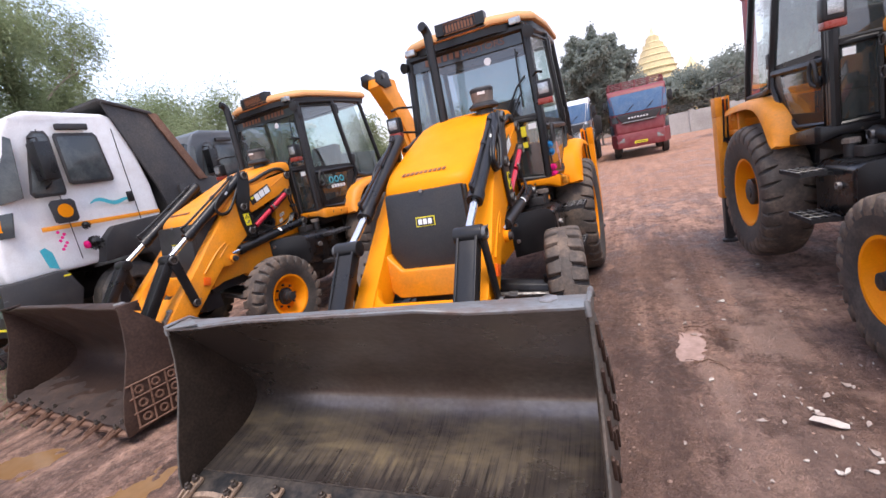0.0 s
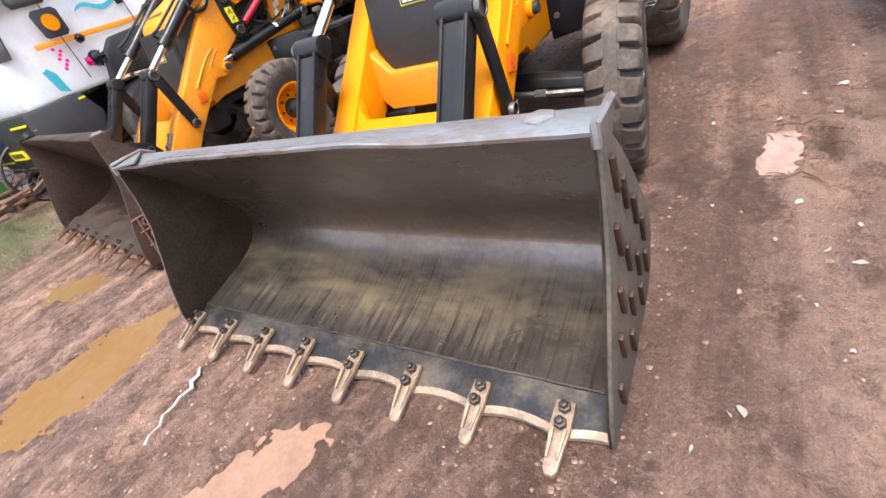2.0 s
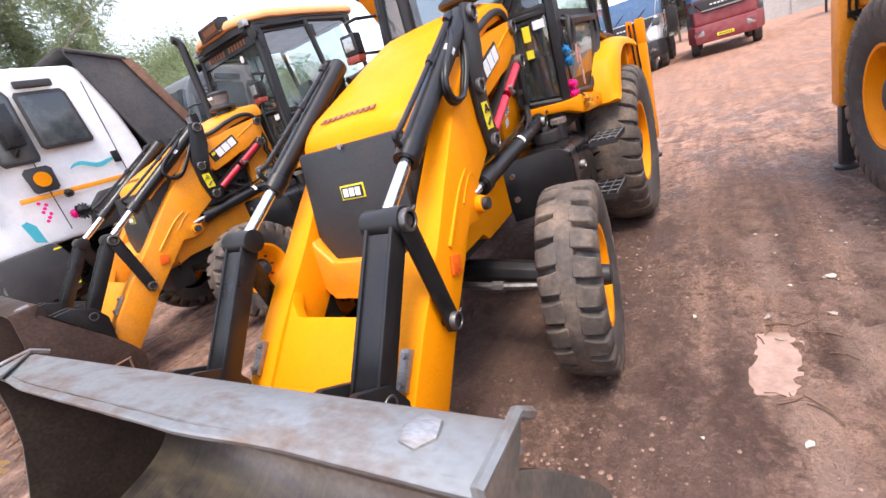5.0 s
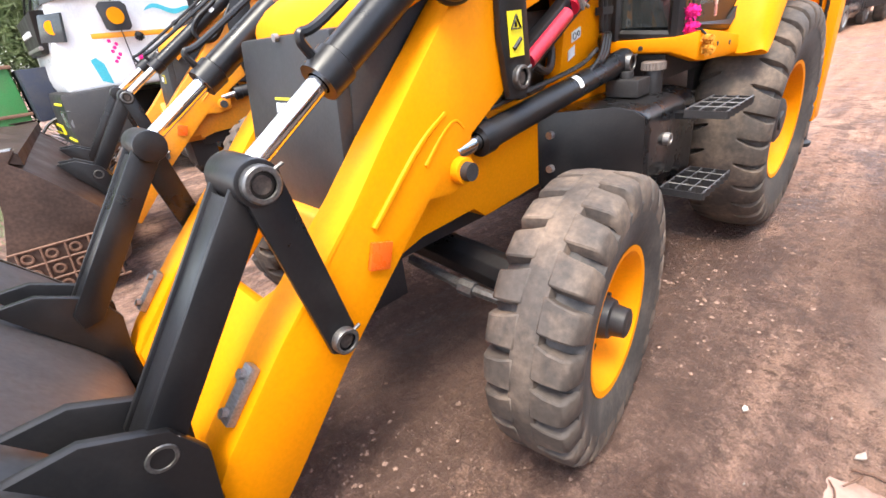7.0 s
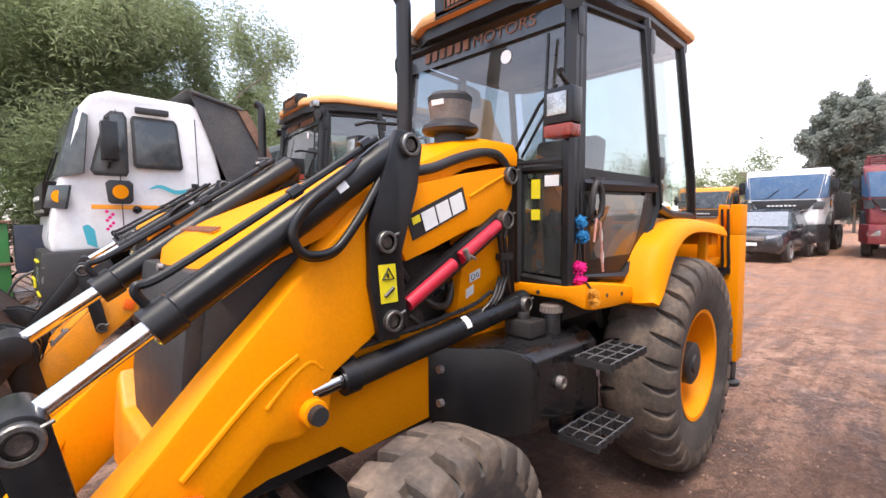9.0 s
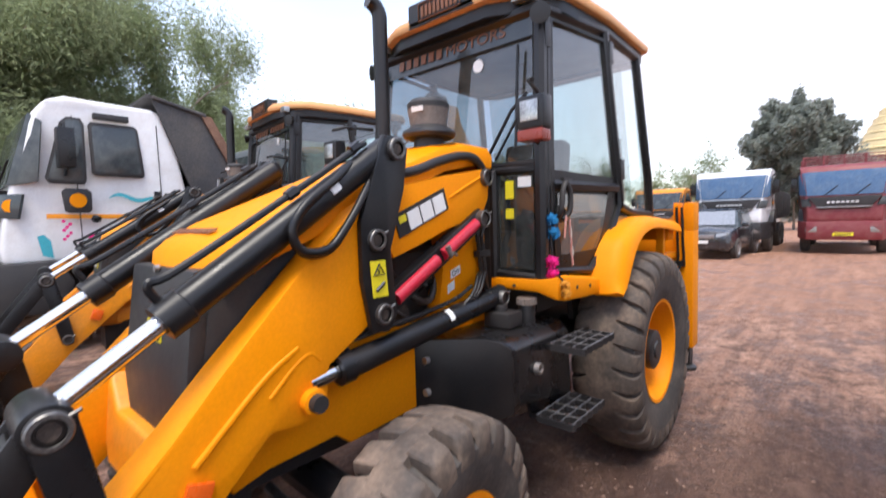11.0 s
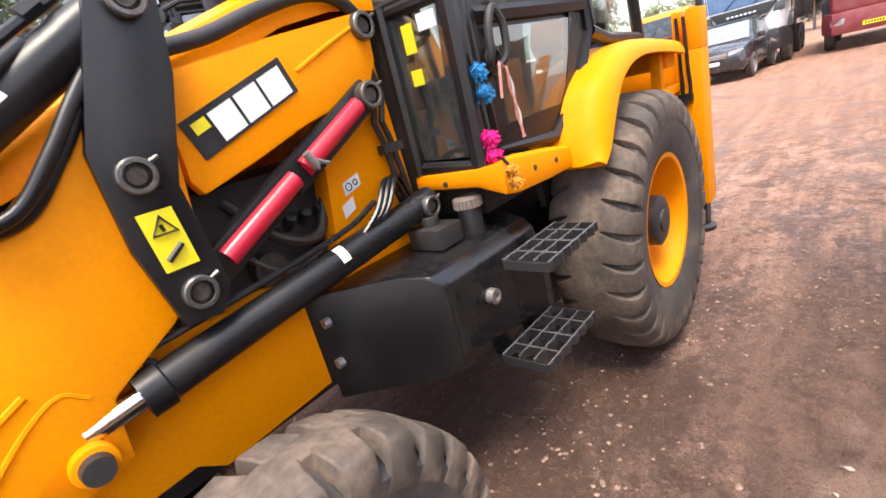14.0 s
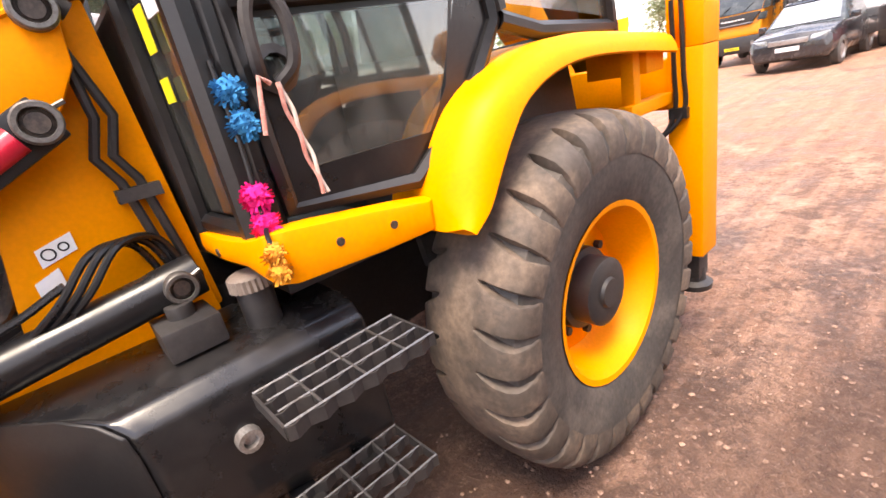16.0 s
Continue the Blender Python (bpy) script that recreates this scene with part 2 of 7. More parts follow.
let_light_through(LEAF, 0.7)
let_light_through(LEAFHAZY, 0.65)
BARK = mat("grey_brown_bark", (0.20, 0.165, 0.13), 0.9, 0, (0.13, 0.105, 0.085), 0.7, 6, 40, 0.6, 0.25)
# temple gold with distance haze mixed into the colour
GOLD = mat("haze_paled_gold_paint", (0.74, 0.60, 0.32), 0.5, 0, (0.58, 0.48, 0.28), 0.6, 1.2, 12, 0.1, 0.2)
PLASTER = mat("pale_wall_plaster", (0.42, 0.40, 0.37), 0.9, 0, (0.26, 0.24, 0.22), 0.7, 0.6, 12, 0.2, 0.1)
GREENBOX = mat("green_sheet_metal", (0.035, 0.20, 0.05), 0.5, 0, (0.10, 0.15, 0.06), 0.5, 4, 60, 0.1, 0.12)
NAVY = mat("navy_sheet_metal", (0.02, 0.027, 0.05), 0.55, 0, (0.08, 0.07, 0.06), 0.5, 4, 60, 0.1, 0.12)
STONE = mat("mud_coloured_crumb", (0.31, 0.195, 0.147), 0.95, 0, (0.15, 0.09, 0.068), 0.95, 14, 40, 0.4, 0.3)
CHIP = mat("dull_clay_chip", (0.40, 0.32, 0.275), 0.9, 0, (0.25, 0.185, 0.15), 0.7, 12, 60, 0.1, 0.15)
PAPER = mat("dirty_paper_litter", (0.56, 0.49, 0.43), 0.9, 0, (0.32, 0.24, 0.19), 0.6, 12, 60, 0.1, 0.1)
SOIL = mat("loose_brown_soil", (0.036, 0.022, 0.017), 0.95, 0, (0.085, 0.05, 0.036), 0.8, 6, 40, 0.6, 0.3)
WATER = mat("muddy_puddle_water", (0.235, 0.125, 0.050), 0.05, 0, (0.27, 0.17, 0.10), 0.6, 1.5, 20, 0.0, 0.06)
WETMUD = mat("wet_pink_puddle_water", (0.31, 0.17, 0.105), 0.14, 0, (0.22, 0.125, 0.085), 0.9, 6, 40, 0.0, 0.1)

# puddle mud with the pale sky reflection put into its colour
SKYMUD = mat("sky_paled_puddle_mud", (0.40, 0.25, 0.19), 0.34, 0, (0.22, 0.135, 0.10), 0.9, 9, 50, 0.0, 0.1)


def floor_material():
    """Scoured bucket floor: dark steel, pale scratches along the digging direction, a ragged band of ochre dust."""
    m = mat("scratched_bucket_floor", (0.215, 0.176, 0.150), 0.27, 0.95, (0.140, 0.098, 0.074), 0.85, 1.3, 40, 0.08, 0.15, stretch=(0.7, 1, 1))
    n, l = m.node_tree.nodes, m.node_tree.links
    b = n["Principled BSDF"]
    tc = n.new("ShaderNodeTexCoord")

    def streaks(stretch, scale, detail, lo, hi, top):
        mp, ns, rg = n.new("ShaderNodeMapping"), n.new("ShaderNodeTexNoise"), n.new("ShaderNodeMapRange")
        mp.inputs["Scale"].default_value = stretch
        ns.inputs["Scale"].default_value, ns.inputs["Detail"].default_value, ns.inputs["Roughness"].default_value = scale, detail, 0.65
        rg.inputs[1].default_value, rg.inputs[2].default_value, rg.inputs[4].default_value = lo, hi, top
        l.new(tc.outputs["Object"], mp.inputs[0])
        l.new(mp.outputs[0], ns.inputs["Vector"])
        l.new(ns.outputs[0], rg.inputs[0])
        return rg.outputs[0]

    def math_of(op, a, c):
        k = n.new("ShaderNodeMath")
        k.operation = op
        for i, v in enumerate((a, c)):
            if isinstance(v, (int, float)):
                k.inputs[i].default_value = v
            else:
                l.new(v, k.inputs[i])
        return k.outputs[0]

    def over(fac, colour):
        mx = n.new("ShaderNodeMix")
        mx.data_type = "RGBA"
        mx.inputs[7].default_value = (*colour, 1)
        l.new(fac, mx.inputs[0])
        l.new(b.inputs["Base Color"].links[0].from_socket, mx.inputs[6])
        l.new(mx.outputs[2], b.inputs["Base Color"])

    sep = n.new("ShaderNodeSeparateXYZ")
    l.new(tc.outputs["Object"], sep.inputs[0])
    # dust lies where the load slides: a band across the floor's back, its edges torn into streaks
    edge = streaks((42, 2.2, 2.2), 1.0, 6, 0.25, 0.75, 0.30)
    where = math_of("ADD", sep.outputs[1], edge)
    band = n.new("ShaderNodeMapRange")
    band.inputs[1].default_value, band.inputs[2].default_value = 0.34, 0.52
    l.new(where, band.inputs[0])
    fade = n.new("ShaderNodeMapRange")
    fade.inputs[1].default_value, fade.inputs[2].default_value, fade.inputs[3].default_value, fade.inputs[4].default_value = 0.17, 0.245, 1, 0
    l.new(math_of("SUBTRACT", sep.outputs[2], math_of("MULTIPLY", edge, 0.16)), fade.inputs[0])
    blotch = streaks((1.1, 3, 3), 1.6, 5, 0.40, 0.66, 0.85)
    dust = math_of("MULTIPLY", math_of("MULTIPLY", band.outputs[0], fade.outputs[0]), blotch)
    low = n.new("ShaderNodeMapRange")
    low.inputs[1].default_value, low.inputs[2].default_value, low.inputs[3].default_value, low.inputs[4].default_value = 0.13, 0.24, 1, 0
    l.new(math_of("SUBTRACT", sep.outputs[2], math_of("MULTIPLY", edge, 0.12)), low.inputs[0])
    over(math_of("MULTIPLY", low.outputs[0], 0.5), (0.13, 0.127, 0.128))
    over(math_of("MULTIPLY", low.outputs[0], streaks((60, 1.4, 1.4), 2.0, 5, 0.50, 0.70, 0.85)), (0.022, 0.022, 0.024))
    over(math_of("MULTIPLY", low.outputs[0], streaks((75, 1.0, 1.0), 2.0, 5, 0.60, 0.78, 0.5)), (0.36, 0.32, 0.24))
    over(dust, (0.265, 0.20, 0.108))
    dull = n.new("ShaderNodeMapRange")
    dull.inputs[3].default_value, dull.inputs[4].default_value = 0.85, 0.15
    l.new(dust, dull.inputs[0])
    l.new(dull.outputs[0], b.inputs["Metallic"])
    return m


FLOORSTEEL = floor_material()


def ground_material():
    m = bpy.data.materials.new("red_brown_mud")
    m.use_nodes = True
    n, l = m.node_tree.nodes, m.node_tree.links
    b = n["Principled BSDF"]
    tc = n.new("ShaderNodeTexCoord")

    def noise_at(scale, detail=8, rough=0.6, stretch=(1, 1, 1)):
        mp, t = n.new("ShaderNodeMapping"), n.new("ShaderNodeTexNoise")
        mp.inputs["Scale"].default_value = stretch
        t.inputs["Scale"].default_value, t.inputs["Detail"].default_value, t.inputs["Roughness"].default_value = scale, detail, rough
        l.new(tc.outputs["Object"], mp.inputs[0])
        l.new(mp.outputs[0], t.inputs["Vector"])
        return t.outputs[0]

    def ranged(x, a, c, lo=0.0, hi=1.0):
        r = n.new("ShaderNodeMapRange")
        for k, v in enumerate((a, c, lo, hi)):
            r.inputs[k + 1].default_value = v
        l.new(x, r.inputs[0])
        return r.outputs[0]

    def mixed(fac, a, c):
        x = n.new("ShaderNodeMix")
        x.data_type = "RGBA"
        l.new(fac, x.inputs[0])
        for k, v in ((6, a), (7, c)):
            if isinstance(v, tuple):
                x.inputs[k].default_value = (*v, 1)
            else:
                l.new(v, x.inputs[k])
        return x.outputs[2]

    big = noise_at(0.33, 5, 0.55, (1, 0.5, 1))
    mid = noise_at(1.6, 9, 0.70, (1, 0.6, 1))
    patch = noise_at(4.6, 8, 0.72, (1, 0.75, 1))
    clod = noise_at(15, 7, 0.75)
    fine = noise_at(60, 6, 0.75)
    grit = n.new("ShaderNodeTexVoronoi")
    grit.inputs["Scale"].default_value = 52
    l.new(tc.outputs["Object"], grit.inputs["Vector"])
    sep = n.new("ShaderNodeSeparateXYZ")
    l.new(tc.outputs["Object"], sep.inputs[0])
    add = n.new("ShaderNodeMath")
    add.operation = "MULTIPLY_ADD"
    add.inputs[1].default_value = 7.0
    l.new(big, add.inputs[0])
    l.new(sep.outputs[1], add.inputs[2])
    track = noise_at(1.0, 6, 0.6, (6, 0.35, 1))
    damp = n.new("ShaderNodeMath")
    damp.operation = "MULTIPLY_ADD"
    damp.inputs[1].default_value = 3.4
    l.new(mid, damp.inputs[0])
    l.new(sep.outputs[1], damp.inputs[2])
    col = mixed(ranged(big, 0.40, 0.60), (0.40, 0.245, 0.19), (0.46, 0.262, 0.185))
    col = mixed(ranged(add.outputs[0], 7.0, 13.0, 0, 0.85), col, (0.48, 0.25, 0.155))
    col = mixed(ranged(damp.outputs[0], 4.9, 3.9, 0, 0.16), col, (0.20, 0.118, 0.09))
    col = mixed(ranged(track, 0.50, 0.60, 0, 0.72), col, (0.165, 0.098, 0.075))
    col = mixed(ranged(track, 0.46, 0.40, 0, 0.5), col, (0.70, 0.43, 0.31))
    col = mixed(ranged(mid, 0.51, 0.58, 0, 0.85), col, (0.140, 0.078, 0.057))
    col = mixed(ranged(mid, 0.45, 0.35, 0, 0.8), col, (0.74, 0.45, 0.32))
    col = mixed(ranged(patch, 0.53, 0.61, 0, 0.7), col, (0.140, 0.080, 0.060))
    col = mixed(ranged(patch, 0.44, 0.36, 0, 0.6), col, (0.70, 0.44, 0.33))
    col = mixed(ranged(clod, 0.53, 0.62, 0, 0.65), col, (0.120, 0.070, 0.053))
    col = mixed(ranged(clod, 0.45, 0.36, 0, 0.55), col, (0.72, 0.46, 0.35))
    # crumbs: cracked little clods, each of its own shade
    bend = n.new("ShaderNodeVectorMath")
    bend.operation = "MULTIPLY_ADD"
    wob = n.new("ShaderNodeTexNoise")
    wob.inputs["Scale"].default_value, wob.inputs["Detail"].default_value = 22, 4
    l.new(tc.outputs["Object"], wob.inputs["Vector"])
    l.new(wob.outputs[1], bend.inputs[0])
    bend.inputs[1].default_value = (0.05, 0.05, 0.05)
    l.new(tc.outputs["Object"], bend.inputs[2])
    crack, cell = n.new("ShaderNodeTexVoronoi"), n.new("ShaderNodeTexVoronoi")
    crack.feature = "DISTANCE_TO_EDGE"
    for v in (crack, cell):
        v.inputs["Scale"].default_value = 36
        l.new(bend.outputs[0], v.inputs["Vector"])
    shade = n.new("ShaderNodeSeparateColor")
    l.new(cell.outputs["Color"], shade.inputs[0])
    gate = n.new("ShaderNodeMath")
    gate.operation = "MULTIPLY"
    l.new(ranged(crack.outputs["Distance"], 0.16, 0.02), gate.inputs[0])
    l.new(ranged(patch, 0.44, 0.58, 0.0, 0.5), gate.inputs[1])
    col = mixed(ranged(shade.outputs[0], 0.6, 1.0, 0, 0.25), col, (0.68, 0.43, 0.33))
    col = mixed(ranged(shade.outputs[0], 0.4, 0.0, 0, 0.25), col, (0.20, 0.118, 0.088))
    # shade in the crevices, painted dark along the crumbs' edges
    col = mixed(gate.outputs[0], col, (0.085, 0.050, 0.038))
    col = mixed(ranged(fine, 0.58, 0.72, 0, 0.36), col, (0.74, 0.53, 0.43))
    col = mixed(ranged(fine, 0.43, 0.32, 0, 0.42), col, (0.085, 0.052, 0.042))
    col = mixed(ranged(damp.outputs[0], 7.5, 12.0, 0, 0.55), col, (0.42, 0.215, 0.135))
    col = mixed(ranged(grit.outputs[0], 0.18, 0.08, 0, 0.38), col, (0.78, 0.57, 0.47))
    # ragged dark patches, mostly churned wet mud: middle, half-widths, share
    # the one at (0.25, 2.4) also paints the loader's shade into the ground
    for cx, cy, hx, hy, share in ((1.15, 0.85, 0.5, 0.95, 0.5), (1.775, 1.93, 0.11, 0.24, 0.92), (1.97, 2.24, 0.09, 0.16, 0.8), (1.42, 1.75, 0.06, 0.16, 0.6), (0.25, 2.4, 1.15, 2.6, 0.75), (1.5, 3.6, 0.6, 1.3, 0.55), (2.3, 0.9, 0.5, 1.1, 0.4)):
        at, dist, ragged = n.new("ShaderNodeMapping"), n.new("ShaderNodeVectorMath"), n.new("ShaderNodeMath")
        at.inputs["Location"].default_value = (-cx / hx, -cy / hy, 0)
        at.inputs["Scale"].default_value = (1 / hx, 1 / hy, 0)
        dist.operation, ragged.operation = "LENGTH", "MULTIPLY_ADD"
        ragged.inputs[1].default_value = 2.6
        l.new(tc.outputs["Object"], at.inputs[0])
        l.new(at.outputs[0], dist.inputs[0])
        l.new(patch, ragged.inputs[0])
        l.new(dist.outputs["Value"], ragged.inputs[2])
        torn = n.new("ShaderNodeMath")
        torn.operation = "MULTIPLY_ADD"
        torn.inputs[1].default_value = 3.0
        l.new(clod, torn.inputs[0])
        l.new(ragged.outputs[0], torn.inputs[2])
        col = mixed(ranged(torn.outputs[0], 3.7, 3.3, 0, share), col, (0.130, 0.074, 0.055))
    # pale silt dried round the puddle and in the tracks
    for cx, cy, hx, hy, share in ((2.02, 1.95, 0.22, 0.55, 0.6), (1.66, 1.40, 0.09, 0.42, 0.55), (1.60, 2.85, 0.10, 0.55, 0.5), (2.06, 3.1, 0.12, 0.5, 0.45), (1.85, 0.7, 0.35, 0.7, 0.3)):
        at, dist, ragged = n.new("ShaderNodeMapping"), n.new("ShaderNodeVectorMath"), n.new("ShaderNodeMath")
        at.inputs["Location"].default_value = (-cx / hx, -cy / hy, 0)
        at.inputs["Scale"].default_value = (1 / hx, 1 / hy, 0)
        dist.operation, ragged.operation = "LENGTH", "MULTIPLY_ADD"
        ragged.inputs[1].default_value = 3.4
        l.new(tc.outputs["Object"], at.inputs[0])
        l.new(at.outputs[0], dist.inputs[0])
        l.new(patch, ragged.inputs[0])
        l.new(dist.outputs["Value"], ragged.inputs[2])
        col = mixed(ranged(ragged.outputs[0], 2.75, 2.2, 0, share), col, (0.50, 0.335, 0.265))
    hue = n.new("ShaderNodeHueSaturation")
    hue.inputs["Saturation"].default_value = 1.04
    l.new(col, hue.inputs["Color"])
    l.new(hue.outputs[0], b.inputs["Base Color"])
    l.new(ranged(mid, 0.46, 0.62, 0.95, 0.38), b.inputs["Roughness"])
    crumb = ranged(crack.outputs["Distance"], 0.0, 0.2)
    last = None
    for h, k, d in ((patch, 0.6, 0.06), (clod, 0.9, 0.04), (crumb, 0.4, 0.015), (fine, 0.7, 0.012)):
        bp = n.new("ShaderNodeBump")
        bp.inputs["Strength"].default_value, bp.inputs["Distance"].default_value = k, d
        l.new(h, bp.inputs["Height"])
        if last:
            l.new(last, bp.inputs["Normal"])
        last = bp.outputs[0]
    l.new(last, b.inputs["Normal"])
    return m


MUD = ground_material()


# ---- mesh tools ----
def link_mesh(name, bm, material, smooth=40):
    me = bpy.data.meshes.new(name)
    bm.normal_update()
    bm.to_mesh(me)
    bm.free()
    for p in me.polygons:
        p.use_smooth = True
    me.set_sharp_from_angle(angle=radians(smooth))
    me.materials.append(material)
    return new(name, me)


def part(name, bm, material, parent, label="", bev=0.0, seg=2):
    bmesh.ops.recalc_face_normals(bm, faces=bm.faces)
    if bev:
        es = [e for e in bm.edges if len(e.link_faces) == 2 and e.calc_face_angle(0) > 0.5]
        bmesh.ops.bevel(bm, geom=es, offset=bev, segments=seg, profile=0.6, affect="EDGES", clamp_overlap=True)
    ob = link_mesh(name, bm, material)
    ob.parent = parent
    if label:
        ob["label"] = label
    return ob


def thing(name, label, category, m=None, group="", kind=""):
    e = new(name)
    e.empty_display_size = 0.2
    if m is not None:
        e.matrix_basis = m
    return tagged(e, label, category, group, kind)


def box(bm, x0, x1, y0, y1, z0, z1, m=None):
    vs = [bm.verts.new((x, y, z)) for x in (x0, x1) for y in (y0, y1) for z in (z0, z1)]
    if m is not None:
        for v in vs:
            v.co = m @ v.co
    for f in ((0, 1, 3, 2), (4, 6, 7, 5), (0, 4, 5, 1), (2, 3, 7, 6), (0, 2, 6, 4), (1, 5, 7, 3)):
        bm.faces.new([vs[i] for i in f])
    return bm


def slab(bm, pts, off):
    """A plate: the closed outline pts (3D), thickened by the vector off."""
    a = [bm.verts.new(p) for p in pts]
    b = [bm.verts.new(Vector(p) + Vector(off)) for p in pts]
    bm.faces.new(a)
    bm.faces.new(b[::-1])
    for i in range(len(a)):
        k = (i + 1) % len(a)
        bm.faces.new((a[i], b[i], b[k], a[k]))
    return bm


def prism(bm, yz, x0, x1):
    return slab(bm, [(x0, y, z) for y, z in yz], (x1 - x0, 0, 0))


def sheet(bm, pts):
    bm.faces.new([bm.verts.new(p) for p in pts])
    return bm


def ribbon(bm, pts, w, hgt):
    """An upright strip along pts, w wide in x and hgt deep."""
    rows = [[bm.verts.new((x + a, y, z + b)) for a, b in ((0, 0), (w, 0), (w, -hgt), (0, -hgt))] for x, y, z in pts]
    for r0, r1 in zip(rows, rows[1:]):
        for k in range(4):
            bm.faces.new((r0[k], r0[(k + 1) % 4], r1[(k + 1) % 4], r1[k]))
    for e in (rows[0], rows[-1]):
        bm.faces.new(e)
    return bm


def basis(d):
    d = Vector(d).normalized()
    u = d.orthogonal().normalized()
    return u, d.cross(u)


def cyl(bm, p0, p1, r0, r1=None, seg=20, caps=True):
    p0, p1 = Vector(p0), Vector(p1)
    r1 = r0 if r1 is None else r1
    u, w = basis(p1 - p0)
    a, b = [], []
    for i in range(seg):
        d = math.cos(2 * math.pi * i / seg) * u + math.sin(2 * math.pi * i / seg) * w
        a.append(bm.verts.new(p0 + d * r0))
        b.append(bm.verts.new(p1 + d * r1))
    for i in range(seg):
        k = (i + 1) % seg
        bm.faces.new((a[i], a[k], b[k], b[i]))
    if caps:
        bm.faces.new(a[::-1])
        bm.faces.new(b)
    return bm


def curve_pts(pts, steps=6):
    """Catmull-Rom through the points."""
    p = [Vector(q) for q in pts]
    p = [2 * p[0] - p[1]] + p + [2 * p[-1] - p[-2]]
    out = []
    for i in range(1, len(p) - 2):
        for s in range(steps):
            t = s / steps
            a, b, c, d = p[i - 1], p[i], p[i + 1], p[i + 2]
            out.append(0.5 * (2 * b + (c - a) * t + (2 * a - 5 * b + 4 * c - d) * t * t + (3 * b - a - 3 * c + d) * t ** 3))
    return out + [p[-2]]


def tube(bm, pts, r, seg=8, closed=False, r1=None):
    pts = [Vector(p) for p in pts]
    n = len(pts)
    rings = []
    u = None
    for i, p in enumerate(pts):
        d = (pts[(i + 1) % n] - pts[i - 1]) if closed else (pts[min(i + 1, n - 1)] - pts[max(i - 1, 0)])
        d = d.normalized() if d.length > 1e-9 else Vector((0, 0, 1))
        u = d.orthogonal().normalized() if u is None else (u - d * u.dot(d)).normalized()
        w = d.cross(u)
        rad = r if r1 is None else r + (r1 - r) * i / max(1, n - 1)
        rings.append([bm.verts.new(p + (math.cos(2 * math.pi * (k + 0.5) / seg) * u + math.sin(2 * math.pi * (k + 0.5) / seg) * w) * rad) for k in range(seg)])
    for i in range(n if closed else n - 1):
        a, b = rings[i], rings[(i + 1) % n]
        for k in range(seg):
            j = (k + 1) % seg
            bm.faces.new((a[k], a[j], b[j], b[k]))
    if not closed:
        bm.faces.new(rings[0][::-1])
        bm.faces.new(rings[-1])
    return bm


def hose(bm, pts, r, seg=8):
    return tube(bm, curve_pts(pts), r, seg)


def lathe(bm, prof, origin, axis, seg=40):
    """prof: (distance along axis, radius) from end to end."""
    o, ax = Vector(origin), Vector(axis).normalized()
    u, w = basis(ax)
    rings = []
    for h, r in prof:
        if r < 1e-5:
            rings.append([bm.verts.new(o + ax * h)])
        else:
            rings.append([bm.verts.new(o + ax * h + (math.cos(2 * math.pi * k / seg) * u + math.sin(2 * math.pi * k / seg) * w) * r) for k in range(seg)])
    for a, b in zip(rings, rings[1:]):
        for k in range(seg):
            j = (k + 1) % seg
            if len(a) == 1 and len(b) == 1:
                continue
            if len(a) == 1:
                bm.faces.new((a[0], b[j], b[k]))
            elif len(b) == 1:
                bm.faces.new((a[k], a[j], b[0]))
            else:
                bm.faces.new((a[k], a[j], b[j], b[k]))
    return bm


def B():
    return bmesh.new()


def patch(bm, origin, axis, h0, h1, r, facing, half):
    """A strip wrapped part of the way round a bar."""
    ax = Vector(axis).normalized()
    u = Vector(facing) - ax * Vector(facing).dot(ax)
    u.normalize()
    w = ax.cross(u)
    rows = []
    for k in range(9):
        a = half * (k - 4) / 4
        e = (u * math.cos(a) + w * math.sin(a)) * r
        rows.append([bm.verts.new(Vector(origin) + ax * h0 + e), bm.verts.new(Vector(origin) + ax * h1 + e)])
    for a, b in zip(rows, rows[1:]):
        bm.faces.new((a[0], b[0], b[1], a[1]))
    return bm


